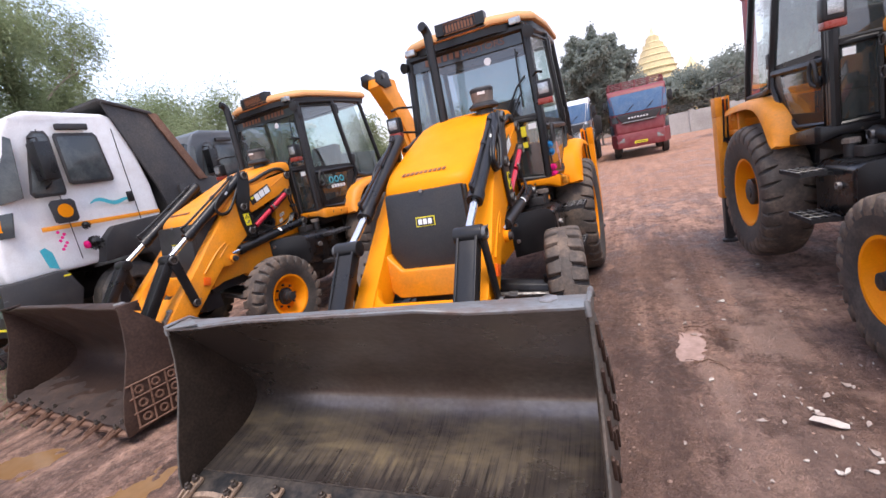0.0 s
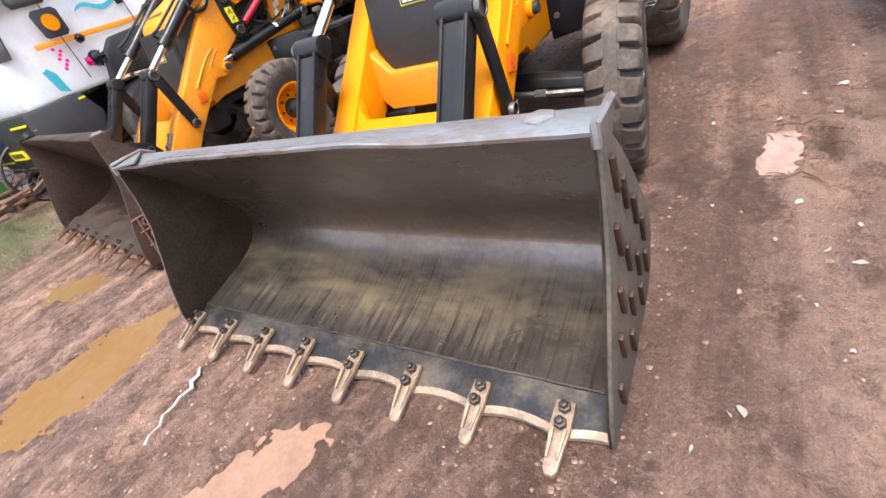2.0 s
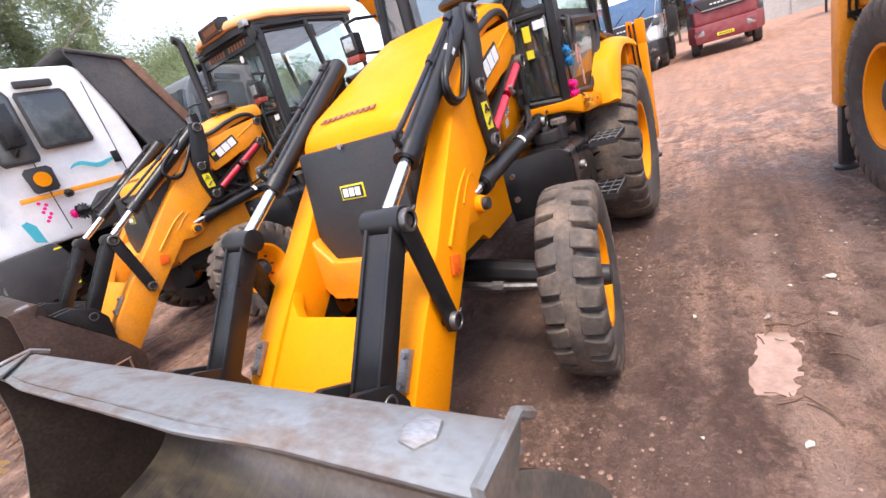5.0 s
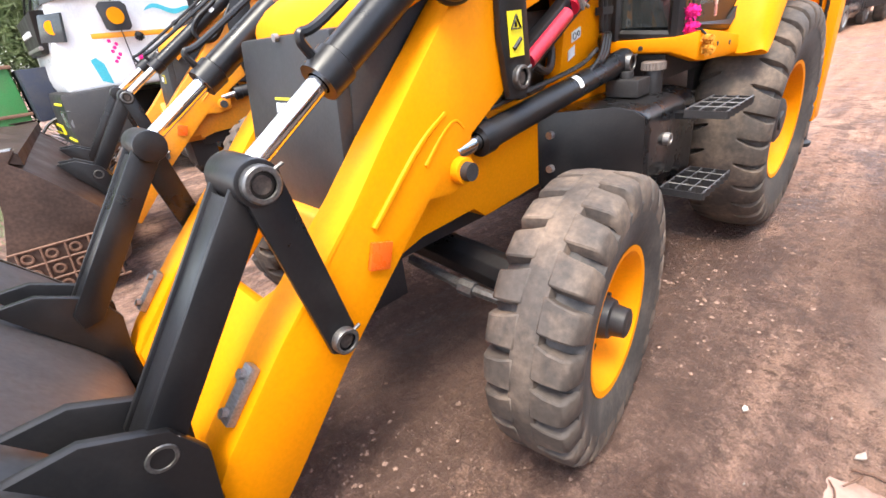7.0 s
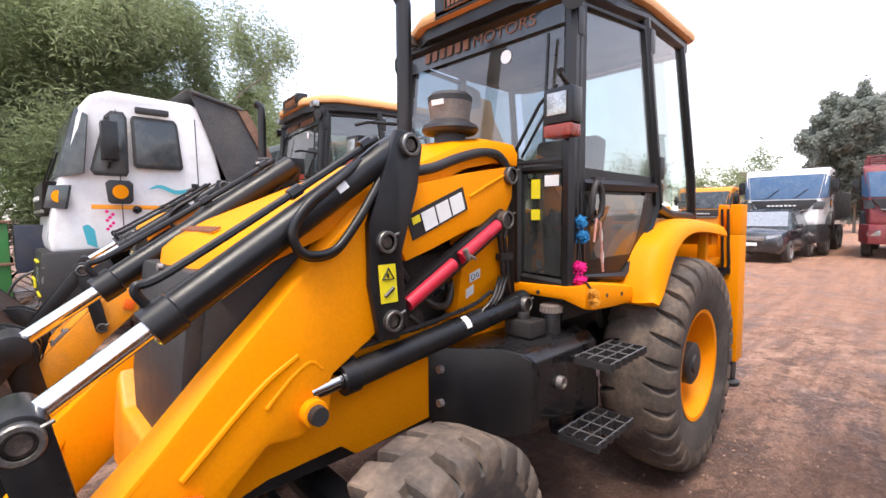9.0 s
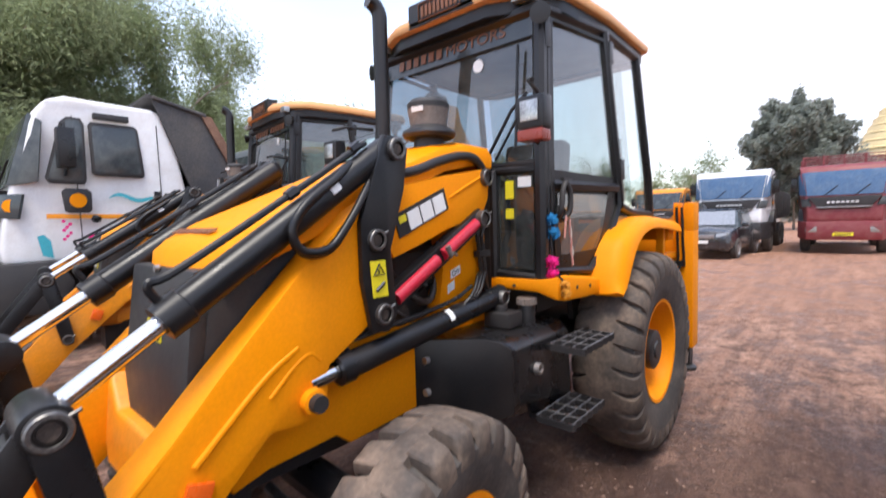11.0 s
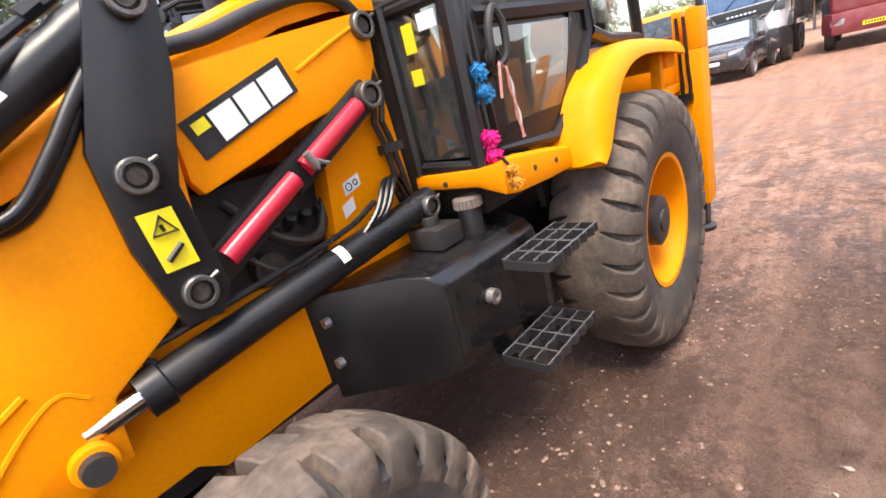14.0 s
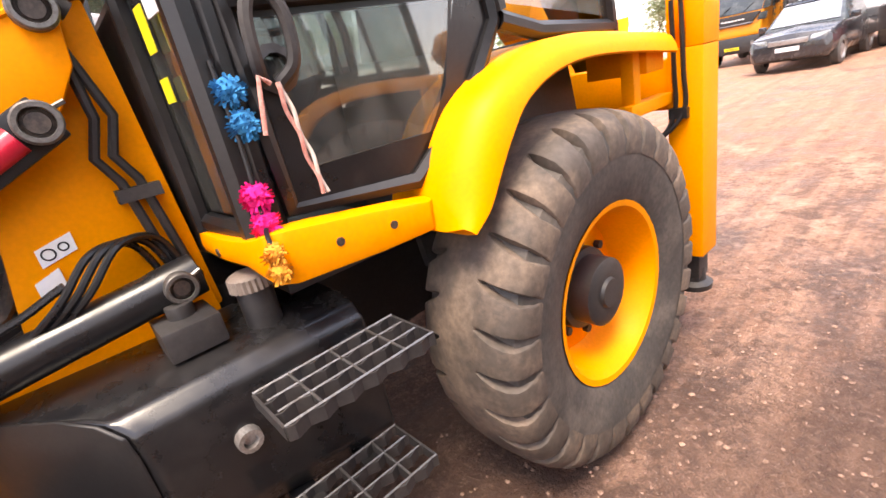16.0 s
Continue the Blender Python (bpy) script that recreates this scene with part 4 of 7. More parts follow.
def backhoe(m, label, group, loaded=False, boom_up=False, paint=None, steer=0.0, eco=False, dark=False, front=(0.802, 1.82, 0.460, 0.462)):
    paint = paint or YELLOW
    root = thing("backhoe_loader", label, "backhoe loader", m, group)
    bucket(root, loaded)
    for s in (1, -1):
        # loader arm with pressed ridges
        bm = prism(B(), ARM, s * 0.318, s * 0.465)
        for v in bm.verts:
            if abs(v.co.x) > 0.4:
                v.co.x = s * arm_side(v.co.y)
        arm = part("loader_arm", bm, paint, root, "yellow box-section loader arm", 0.012)
        bm = B()
        for line, r in (([(1.30, 0.88), (1.50, 1.05), (1.62, 1.12)], 0.010), ([(1.52, 0.99), (1.60, 1.06), (1.66, 1.09), (1.70, 1.06)], 0.008)):
            hose(bm, [(s * (arm_side(y) - 0.004), y, z) for y, z in line], r)
        part("pressed_ridge", bm, paint, arm)
        bm = box(B(), *sorted((s * (arm_side(1.3) - 0.004), s * (arm_side(1.3) + 0.010))), 1.265, 1.335, 0.76, 0.84, Matrix.Translation((0, 1.3, 0.8)) @ Matrix.Rotation(radians(-18), 4, "X") @ Matrix.Translation((0, -1.3, -0.8)))
        part("reflector", bm, ORANGE, arm, "orange side reflector", 0.004)
        # latch plate on the arm's front
        bm = box(B(), s * 0.412 - 0.022, s * 0.412 + 0.022, -0.012, 0.012, -0.075, 0.075)
        bm.transform(Matrix.Translation((0, 0.858, 0.60)) @ Matrix.Rotation(radians(-42), 4, "X"))
        lt = part("latch_plate", bm, STEEL, arm, "galvanised latch plate", 0.004)
        for k in (-0.05, 0.05):
            c = Matrix.Translation((0, 0.858, 0.60)) @ Matrix.Rotation(radians(-42), 4, "X") @ Vector((s * 0.412, -0.012, k))
            part("bolt", cyl(B(), c, c + Vector((0, -0.012, 0.010)), 0.013, seg=6), STEEL, lt)
        # tipping links: a channel with a front flange, and the flat link down to the arm
        axis = (Vector((0, 0.665, 0.615)) - Vector((0, 1.02, 1.10))).normalized()
        out = Vector((0, axis.z, -axis.y))
        p0, p1 = Vector((0, 1.02, 1.10)), Vector((0, 0.665, 0.615))
        def plate(bm, w0, w1, x0, x1, ext=0.04):
            ring = [p0 + out * w0, p0 - axis * ext, p0 + out * w1, p1 + out * w1, p1 + axis * ext, p1 + out * w0] if w0 < 0 < w1 else [p0 + out * w0 + axis * 0.05, p0 + out * w1 + axis * 0.05, p1 + out * w1, p1 + out * w0]
            prism(bm, [(v.y, v.z) for v in ring], x0, x1)
        flange = -1 if (out.y > 0) else 1
        bm = B()
        for x0, x1 in ((0.352, 0.366), (0.462, 0.476)):
            plate(bm, -0.042, 0.042, s * x0, s * x1)
        plate(bm, *sorted((flange * 0.020, flange * 0.034)), s * 0.366, s * 0.462)
        part("tipping_link", bm, BLACK, root, "black steel tipping link", 0.003)
        bm = prism(B(), [(0.978, 1.10), (1.02, 1.148), (1.068, 1.12), (1.155, 0.67), (1.148, 0.615), (1.11, 0.60), (1.078, 0.62)], s * 0.479, s * 0.497)
        part("tipping_link", bm, BLACK, root, "black steel tipping link", 0.005)
        bm = cyl(B(), (s * 0.33, 1.02, 1.10), (s * 0.499, 1.02, 1.10), 0.052, seg=24)
        part("link_boss", bm, BLACK, root, "", 0.006)
        part("pivot_tube", cyl(B(), (s * 0.44, 1.115, 0.648), (s * 0.49, 1.115, 0.648), 0.024, seg=16), BLACK, root)
        ring_pin(root, s * 0.502, 1.02, 1.10, s, 0.037)
        ring_pin(root, s * 0.500, 1.115, 0.648, s, 0.032)
        ring_pin(root, s * 0.478, 0.668, 0.62, s, 0.030)
        # tipping ram
        bm = cyl(B(), (s * 0.405, 1.02, 1.10), (s * 0.400, 1.30, 1.285), 0.026, seg=20)
        part("ram_rod", bm, CHROME, root, "bright chrome ram rod")
        a, b = Vector((s * 0.401, 1.26, 1.258)), Vector((s * 0.405, 2.03, 1.768))
        d = (b - a).normalized()
        bm = lathe(B(), [(0, 0.03), (0, 0.052), (0.07, 0.055), (0.075, 0.048), (0.8, 0.048), (0.82, 0.05), ((b - a).length, 0.05), ((b - a).length + 0.02, 0.0)], a, d, 24)
        ram = part("ram_barrel", bm, BLACK, root, "black hydraulic ram barrel")
        up = Vector((0, -d.z, d.y))
        bm = B()
        hose(bm, [a + d * 0.03 + up * 0.05, a + d * 0.04 + up * 0.10, a + d * 0.12 + up * 0.085, a + d * 0.55 + up * 0.07, a + d * 0.86 + up * 0.065], 0.012)
        for k in (0.5, 0.8):
            cyl(bm, a + d * k + up * 0.072 - d * 0.012, a + d * k + up * 0.072 + d * 0.03, 0.018, seg=6)
        part("oil_pipe", bm, BLACK, ram)
        bm = patch(B(), a, d, 0.61, 0.65, 0.0492, Vector((s, -0.2, 0.6)), 0.55)
        part("paint_mark", bm, DECALW, ram)
        for o in (0.0, 0.026):
            pts = [(s * 0.42, 1.86, 1.705), (s * 0.45, 1.775, 1.645), (s * 0.468, 1.655, 1.565), (s * 0.472, 1.60, 1.485), (s * 0.472, 1.635, 1.42), (s * 0.472, 1.73, 1.425), (s * 0.468, 1.815, 1.51), (s * 0.455, 1.885, 1.595), (s * 0.42, 1.97, 1.69)]
            bm = hose(B(), [(x - s * o * 0.9, y + o * 0.5, z - o * 0.35) for x, y, z in pts], 0.0135, 10)
            part("hydraulic_hose", bm, BLACK, root, "looped black hydraulic hose")
        # king post plate with pins and warning decal
        bm = prism(B(), [(1.985, 1.815), (2.075, 1.815), (2.10, 1.77), (2.075, 1.62), (2.0, 1.40), (2.02, 1.16), (1.98, 1.10), (1.90, 1.11), (1.865, 1.30), (1.865, 1.50)], s * 0.437, s * 0.462)
        kp = part("pivot_plate", bm, BLACK, root, "black steel pivot plate", 0.006)
        ring_pin(kp, s * 0.462, 2.036, 1.767, s, 0.036)
        ring_pin(kp, s * 0.462, 1.928, 1.439, s, 0.034)
        ring_pin(kp, s * 0.462, 1.950, 1.171, s, 0.034)
        x = s * 0.464
        decal(kp, [(x, 1.895, 1.365), (x, 1.965, 1.365), (x, 1.975, 1.235), (x, 1.905, 1.235)], (s * 0.003, 0, 0), DECALY, "warning_decal", "yellow warning decal with black triangle")
        bm = B()
        tube(bm, [(s * 0.469, 1.91, 1.315), (s * 0.469, 1.958, 1.315), (s * 0.469, 1.934, 1.352)], 0.004, 6, True)
        tube(bm, [(s * 0.469, 1.918, 1.258), (s * 0.469, 1.955, 1.285)], 0.007, 6)
        tube(bm, [(s * 0.469, 1.93, 1.335), (s * 0.469, 1.934, 1.32)], 0.004, 6)
        part("decal_mark", bm, DECALB, kp)
        # safety strut
        a, b = Vector((s * 0.43, 2.0, 1.185)), Vector((s * 0.43, 2.60, 1.505))
        d = (b - a).normalized()
        up = Vector((0, -d.z, d.y))
        bm = slab(B(), [a - up * 0.045, a + up * 0.04, b + up * 0.045 + d * 0.02, b - up * 0.045 + d * 0.02], (-s * 0.05, 0, 0))
        strut = part("safety_strut", bm, BLACK, root, "black channel holding a red safety strut", 0.006)
        bm = B()
        L = (b - a).length
        cyl(bm, a + d * 0.05, a + d * (L * 0.47), 0.027, seg=18)
        cyl(bm, a + d * (L * 0.53), b - d * 0.05, 0.027, seg=18)
        part("strut_tube", bm, RED, strut, "glossy red strut tube")
        ring_pin(strut, s * 0.445, 2.595, 1.503, s, 0.036)
        bm = B()
        c = a + d * L * 0.55 + Vector((s * 0.03, 0, 0.01))
        hose(bm, [c - up * 0.03, c, c + Vector((0, 0.05, -0.02))], 0.006)
        cyl(bm, c - up * 0.02, c + up * 0.025, 0.012, seg=8)
        part("latch_clip", bm, STEEL, strut)
        # lift ram
        a, b = Vector((s * 0.415, 1.665, 0.985)), Vector((s * 0.43, 2.70, 1.12))
        d = (b - a).normalized()
        bm = cyl(B(), a, a + d * 0.16, 0.027, seg=20)
        part("ram_rod", bm, CHROME, root, "bright chrome ram rod")
        bm = lathe(B(), [(0.11, 0.03), (0.11, 0.053), (0.16, 0.055), (0.165, 0.047), ((b - a).length - 0.05, 0.047), ((b - a).length - 0.03, 0.05), ((b - a).length + 0.05, 0.05), ((b - a).length + 0.06, 0)], a, d, 24)
        lift = part("lift_ram_barrel", bm, BLACK, root, "black lift ram barrel")
        bm = patch(B(), a, d, 0.66, 0.69, 0.0482, Vector((s, 0, 0.9)), 0.6)
        part("paint_mark", bm, DECALW, lift)
        bm = hose(B(), [a + d * 0.16 + Vector((0, 0, 0.05)), a + d * 0.14 + Vector((0, 0, 0.085)), a + d * 0.25 + Vector((0, 0, 0.08)), a + d * 0.7 + Vector((0, 0, 0.07)), a + d * 0.86 + Vector((0, 0, 0.10))], 0.009)
        part("oil_pipe", bm, BLACK, lift)
        ring_pin(lift, s * 0.475, 2.70, 1.12, s, 0.032)
        bm = cyl(B(), (s * 0.435, 1.657, 0.94), (s * 0.47, 1.657, 0.94), 0.042, seg=20)
        boss = part("arm_boss", bm, paint, arm, "", 0.006)
        part("bolt_head", cyl(B(), (s * 0.47, 1.657, 0.94), (s * 0.495, 1.657, 0.94), 0.03, 0.028, 16), PLASTIC, boss)
        # hoses behind the strut
        for o in (0, 0.025, 0.05):
            bm = hose(B(), [(s * 0.44, 2.42 + o, 1.11), (s * 0.45, 2.50 + o, 1.17), (s * 0.42, 2.58 + o, 1.24), (s * 0.36, 2.66 + o, 1.22), (s * 0.36, 2.70 + o, 1.10)], 0.0085)
            part("hydraulic_hose", bm, BLACK, root, "black hydraulic hose")
        for o in (0, 0.035):
            bm = tube(B(), [(s * 0.345, 2.72 + o, 1.13), (s * 0.345, 2.69 + o, 1.36), (s * 0.36, 2.66 + o, 1.42), (s * 0.36, 2.69 + o, 1.50), (s * 0.37, 2.68, 1.66), (s * 0.38, 2.66, 1.74)], 0.011)
            part("steel_pipe", bm, PLASTIC, root, "grey steel oil pipe")
        part("pipe_clamp", box(B(), s * 0.33, s * 0.365, 2.67, 2.76, 1.315, 1.345), PLASTIC, root)
        # side panel, tower and chassis plates
        bm = prism(B(), [(2.05, 1.63), (2.35, 1.69), (2.66, 1.74), (2.70, 1.70), (2.69, 1.60), (2.64, 1.52), (2.38, 1.46), (2.20, 1.40), (2.06, 1.36), (2.04, 1.40)], s * 0.36, s * 0.41)
        panel = part("side_panel", bm, paint, root, "yellow engine side panel", 0.01)
        ring_pin(panel, s * 0.415, 2.665, 1.70, s, 0.036)
        bm = prism(B(), [(2.42, 1.63), (2.76, 1.74), (2.80, 1.0), (2.46, 0.85), (2.41, 1.08), (2.46, 1.36)], s * 0.24, s * 0.32)
        tower = part("loader_tower", bm, paint, root, "yellow loader tower plate", 0.008)
        for y0, z0, w, hh in ((2.495, 1.225, 0.07, 0.04), (2.47, 1.158, 0.05, 0.04)):
            decal(tower, [(s * 0.322, y0, z0), (s * 0.322, y0 + w, z0 + 0.02), (s * 0.322, y0 + w, z0 + 0.02 + hh), (s * 0.322, y0, z0 + hh)], (s * 0.003, 0, 0), DECALW, "maker_sticker", "small white sticker")
            if w > 0.06:
                for f, r in ((0.28, 0.30), (0.70, 0.22)):
                    ring = [(s * 0.3265, y0 + w * f + hh * r * math.cos(a), z0 + 0.02 * f + hh * 0.5 + hh * r * math.sin(a)) for a in (2 * math.pi * k / 16 for k in range(16))]
                    part("sticker_symbol", tube(B(), ring, 0.0018, 4, True), DECALB, tower)
        bm = prism(B(), [(1.44, 0.69), (1.43, 0.80), (1.60, 0.98), (1.75, 1.09), (2.05, 1.05), (2.78, 1.08), (2.80, 0.78), (2.24, 0.70), (1.88, 0.68), (1.82, 0.73), (1.56, 0.72)], s * 0.25, s * 0.335)
        part("chassis_plate", bm, paint, root, "yellow chassis side plate", 0.008)
        # maker's badge on the panel, plain shapes
        x = s * 0.412
        decal(panel, [(x, 2.06, 1.525), (x, 2.355, 1.64), (x, 2.385, 1.55), (x, 2.09, 1.435)], (s * 0.004, 0, 0), DECALB, "badge_tile", "black slanted maker's badge tile with white blocks")
        e1, e2 = Vector((0, 0.285, 0.111)), Vector((0, 0.028, -0.085))
        o = Vector((s * 0.4165, 2.068, 1.521))
        def block(u0, v0, u1, v1):
            return [o + e1 * u + e2 * v for u, v in ((u0, v0), (u1, v0), (u1, v1), (u0, v1))]
        for c in ((0.20, 0.10, 0.43, 0.90), (0.46, 0.10, 0.69, 0.90), (0.72, 0.10, 0.96, 0.90)):
            part("badge_block", slab(B(), block(*c), (s * 0.002, 0, 0)), DECALW, panel)
        part("badge_square", slab(B(), block(0.04, 0.1, 0.17, 0.4), (s * 0.002, 0, 0)), DECALY, panel)
        bm = tube(B(), [(s * 0.408, 2.40, 1.60), (s * 0.410, 2.52, 1.655), (s * 0.408, 2.63, 1.70)], 0.007, 8)
        part("pressed_ridge", bm, paint, panel)
        # bonnet side hose
        bm = hose(B(), [(s * 0.39, 2.06, 1.68), (s * 0.40, 2.2, 1.705), (s * 0.40, 2.35, 1.755), (s * 0.40, 2.5, 1.79), (s * 0.395, 2.62, 1.78), (s * 0.38, 2.72, 1.70)], 0.02, 10)
        part("hydraulic_hose", bm, PLASTIC, root, "thick black hydraulic hose")
    # cross plate and torque tube between the arms
    bm = slab(B(), [(-0.32, 1.10, 0.815), (-0.30, 1.05, 0.765), (-0.25, 1.01, 0.725), (0.25, 1.01, 0.725), (0.30, 1.05, 0.765), (0.32, 1.10, 0.815), (0.32, 0.74, 0.43), (-0.32, 0.74, 0.43)], (0, 0.05, -0.045))
    part("arm_cross_plate", bm, paint, root, "yellow cross plate between the arms", 0.012)
    part("cross_tube", cyl(B(), (-0.36, 0.98, 0.60), (0.36, 0.98, 0.60), 0.06, seg=20), paint, root)
    # bonnet
    st = [(1.395, 1.375, 0.27), (1.41, 1.425, 0.315), (1.46, 1.465, 0.335), (1.60, 1.525, 0.35), (1.9, 1.645, 0.362), (2.2, 1.765, 0.37), (2.42, 1.85, 0.372), (2.6, 1.885, 0.372), (2.78, 1.885, 0.368)]
    cs = [(-1.0, -0.13), (-1.01, -0.075), (-0.94, -0.03), (-0.75, -0.008), (-0.4, 0.0), (0, 0.004), (0.4, 0.0), (0.75, -0.008), (0.94, -0.03), (1.01, -0.075), (1.0, -0.13)]
    bm = B()
    g = [[bm.verts.new((w * a, y + (0.05 * a * a if i < 3 else 0), z + (b if i else b * 0.3))) for a, b in cs] for i, (y, z, w) in enumerate(st)]
    for i in range(len(st) - 1):
        for k in range(len(cs) - 1):
            bm.faces.new((g[i][k], g[i][k + 1], g[i + 1][k + 1], g[i + 1][k]))
    bm.faces.new(g[0])
    bm.faces.new(g[-1])
    bon = part("bonnet", bm, paint, root, "smooth yellow sloping bonnet")
    for k in range(10):
        x = -0.17 + 0.034 * k
        bm = slab(B(), [(x, 1.485, 1.479), (x + 0.022, 1.485, 1.479), (x + 0.022, 1.515, 1.492), (x, 1.515, 1.492)], (0, 0, 0.006))
        part("number_bar", bm, BROWNINK, bon)
    # radiator cowl, grille, badge, bumper
    bm = prism(B(), [(1.43, 1.36), (1.90, 1.50), (1.95, 0.80), (1.40, 0.82), (1.37, 0.95)], -0.30, 0.30)
    cowl = part("radiator_cowl", bm, PLASTIC, root, "dark grey plastic radiator cowl", 0.02)
    bm = slab(B(), [(-0.285, 1.385, 1.375), (0.285, 1.385, 1.375), (0.30, 1.335, 0.98), (0.22, 1.325, 0.85), (-0.22, 1.325, 0.85), (-0.30, 1.335, 0.98)], (0, 0.06, 0))
    part("grille", bm, PLASTIC, cowl, "smooth dark front grille", 0.015)
    by = 1.36
    bm = slab(B(), [(-0.07, by, 1.135), (0.07, by, 1.135), (0.07, by + 0.008, 1.20), (-0.07, by + 0.008, 1.20)], (0, -0.008, 0))
    badge = part("badge", bm, DECALY, cowl, "yellow framed maker's badge with plain blocks")
    part("badge_field", slab(B(), [(-0.063, by - 0.009, 1.142), (0.063, by - 0.009, 1.142), (0.063, by - 0.002, 1.193), (-0.063, by - 0.002, 1.193)], (0, -0.003, 0)), DECALB, badge)
    for x0, x1 in ((-0.05, -0.022), (-0.014, 0.014), (0.022, 0.05)):
        bm = slab(B(), [(x0, by - 0.0125, 1.15), (x1, by - 0.0125, 1.15), (x1, by - 0.0065, 1.186), (x0, by - 0.0065, 1.186)], (0, -0.002, 0))
        part("badge_block", bm, DECALW, badge)
    part("bonnet_latch", cyl(B(), (0, 1.385, 1.37), (0, 1.37, 1.37), 0.012, seg=12), STEEL, cowl)
    bm = slab(B(), [(-0.335, 1.30, 0.99), (-0.30, 1.29, 0.95), (-0.22, 1.285, 0.86), (0.22, 1.285, 0.86), (0.30, 1.29, 0.95), (0.335, 1.30, 0.99), (0.33, 1.27, 0.72), (0.26, 1.255, 0.67), (-0.26, 1.255, 0.67), (-0.33, 1.27, 0.72)], (0, 0.22, 0))
    part("bumper", bm, YELLOW_OLD, root, "scuffed yellow front bumper casting", 0.018, 3)
    # engine block and chassis core
    bm = B()
    box(bm, -0.235, 0.235, 1.46, 2.80, 0.62, 1.36)
    box(bm, -0.24, 0.24, 2.7, 4.5, 0.60, 1.02)
    box(bm, -0.20, 0.20, 1.36, 1.56, 0.45, 0.75)
    for k in range(7):
        cyl(bm, (0.22, 2.1 + 0.055 * k, 1.18), (0.27, 2.1 + 0.055 * k, 1.22), 0.02, seg=8)
    part("engine_block", bm, PLASTIC, root, "dark oily engine block", 0.02)
    bm = B()
    hose(bm, [(0.25, 2.15, 1.32), (0.30, 2.25, 1.18), (0.29, 2.38, 1.14), (0.26, 2.46, 1.25)], 0.016)
    hose(bm, [(0.24, 2.1, 1.22), (0.29, 2.2, 1.10), (0.27, 2.3, 1.06), (0.25, 2.45, 1.1)], 0.012)
    cyl(bm, (0.245, 2.2, 1.10), (0.29, 2.2, 1.10), 0.05, seg=14)
    part("engine_pipework", bm, BOLT, root, "small engine pipe fittings")
    bm = B()
    tube(bm, [(-0.72, 1.82, 0.47), (-0.30, 1.82, 0.51), (0, 1.82, 0.53), (0.30, 1.82, 0.51), (0.72, 1.82, 0.47)], 0.075, 10)
    for s in (1, -1):
        cyl(bm, (s * 0.68, 1.82, 0.35), (s * 0.68, 1.82, 0.59), 0.055, seg=14)
    part("front_axle", bm, BLACK, root, "black front axle beam", 0.005)
    bm = B()
    for s in (1, -1):
        tube(bm, [(s * 0.12, 1.66, 0.53), (s * 0.42, 1.65, 0.51), (s * 0.70, 1.70, 0.48)], 0.02)
        cyl(bm, (s * 0.46, 1.655, 0.505), (s * 0.40, 1.65, 0.51), 0.03, seg=8)
    part("tie_rod", bm, PIN, root, "grey steering tie rod")
    part("rear_axle", cyl(B(), (-0.6, 3.81, 0.70), (0.6, 3.81, 0.70), 0.12, seg=20), BLACK, root)
    for s in (1, -1):
        wheel(root, s, s * front[0], front[1], front[2], front[3], front[3] * 0.505, 0.255, 24, "front_wheel", turn=steer)
        wheel(root, s, s * 0.735, 3.82, 0.664, 0.61, 0.305, 0.365, 30, "rear_wheel")
        # tank, cap, steps
        X = lambda v: s * v
        out = [(0.335, 0.99), (0.56, 0.982), (0.62, 0.968), (0.655, 0.935), (0.665, 0.88), (0.665, 0.60), (0.62, 0.53), (0.335, 0.53)]
        bm = B()
        a = [bm.verts.new((X(x), 2.24 + (x - 0.335) * 0.85, z if z > 0.6 else z + 0.10)) for x, z in out]
        b = [bm.verts.new((X(x), 3.02, z)) for x, z in out]
        bm.faces.new(a)
        bm.faces.new(b[::-1])
        for i in range(len(a)):
            k = (i + 1) % len(a)
            bm.faces.new((a[i], b[i], b[k], a[k]))
        tank = part("fuel_tank" if s > 0 else "oil_tank", bm, TANKBLACK, root, "glossy black side tank with dusty top", 0.012, 3)
        bm = slab(B(), [(X(x), 2.228 + (x - 0.335) * 0.85, z) for x, z in ((0.335, 0.975), (0.36, 0.992), (0.56, 0.990), (0.615, 0.972), (0.648, 0.94), (0.655, 0.89), (0.655, 0.66), (0.60, 0.63), (0.40, 0.64), (0.335, 0.70))], (0, 0.008, 0))
        part("front_plate", bm, BLACK, tank, "flat black front plate", 0.003)
        for x, z in ((0.375, 0.905), (0.375, 0.765)):
            y = 2.232 + (x - 0.335) * 0.85
            part("bolt", cyl(B(), (X(x), y, z), (X(x), y - 0.02, z), 0.018, 0.016, 8), STEEL, tank)
        bm = B()
        lathe(bm, [(0, 0.028), (0.025, 0.026), (0.025, 0.016), (0.01, 0.014), (0.01, 0)], (X(0.665), 2.68, 0.815), (s, 0, 0), 12)
        part("drain_plug", bm, STEEL, tank, "bright steel plug")
        bm = B()
        cyl(bm, (X(0.53), 2.83, 0.96), (X(0.53), 2.83, 1.075), 0.042, seg=20)
        box(bm, X(0.42), X(0.56), 2.62, 2.74, 0.99, 1.06)
        cyl(bm, (X(0.48), 2.68, 1.05), (X(0.48), 2.68, 1.09), 0.03, seg=12)
        neck = part("filler_neck", bm, PLASTIC, tank, "black filler neck and valve block", 0.006)
        bm = lathe(B(), [(0, 0.04), (0, 0.050), (0.030, 0.049), (0.036, 0.042), (0.036, 0)], (X(0.53), 2.83, 1.075), (0, 0, 1), 48)
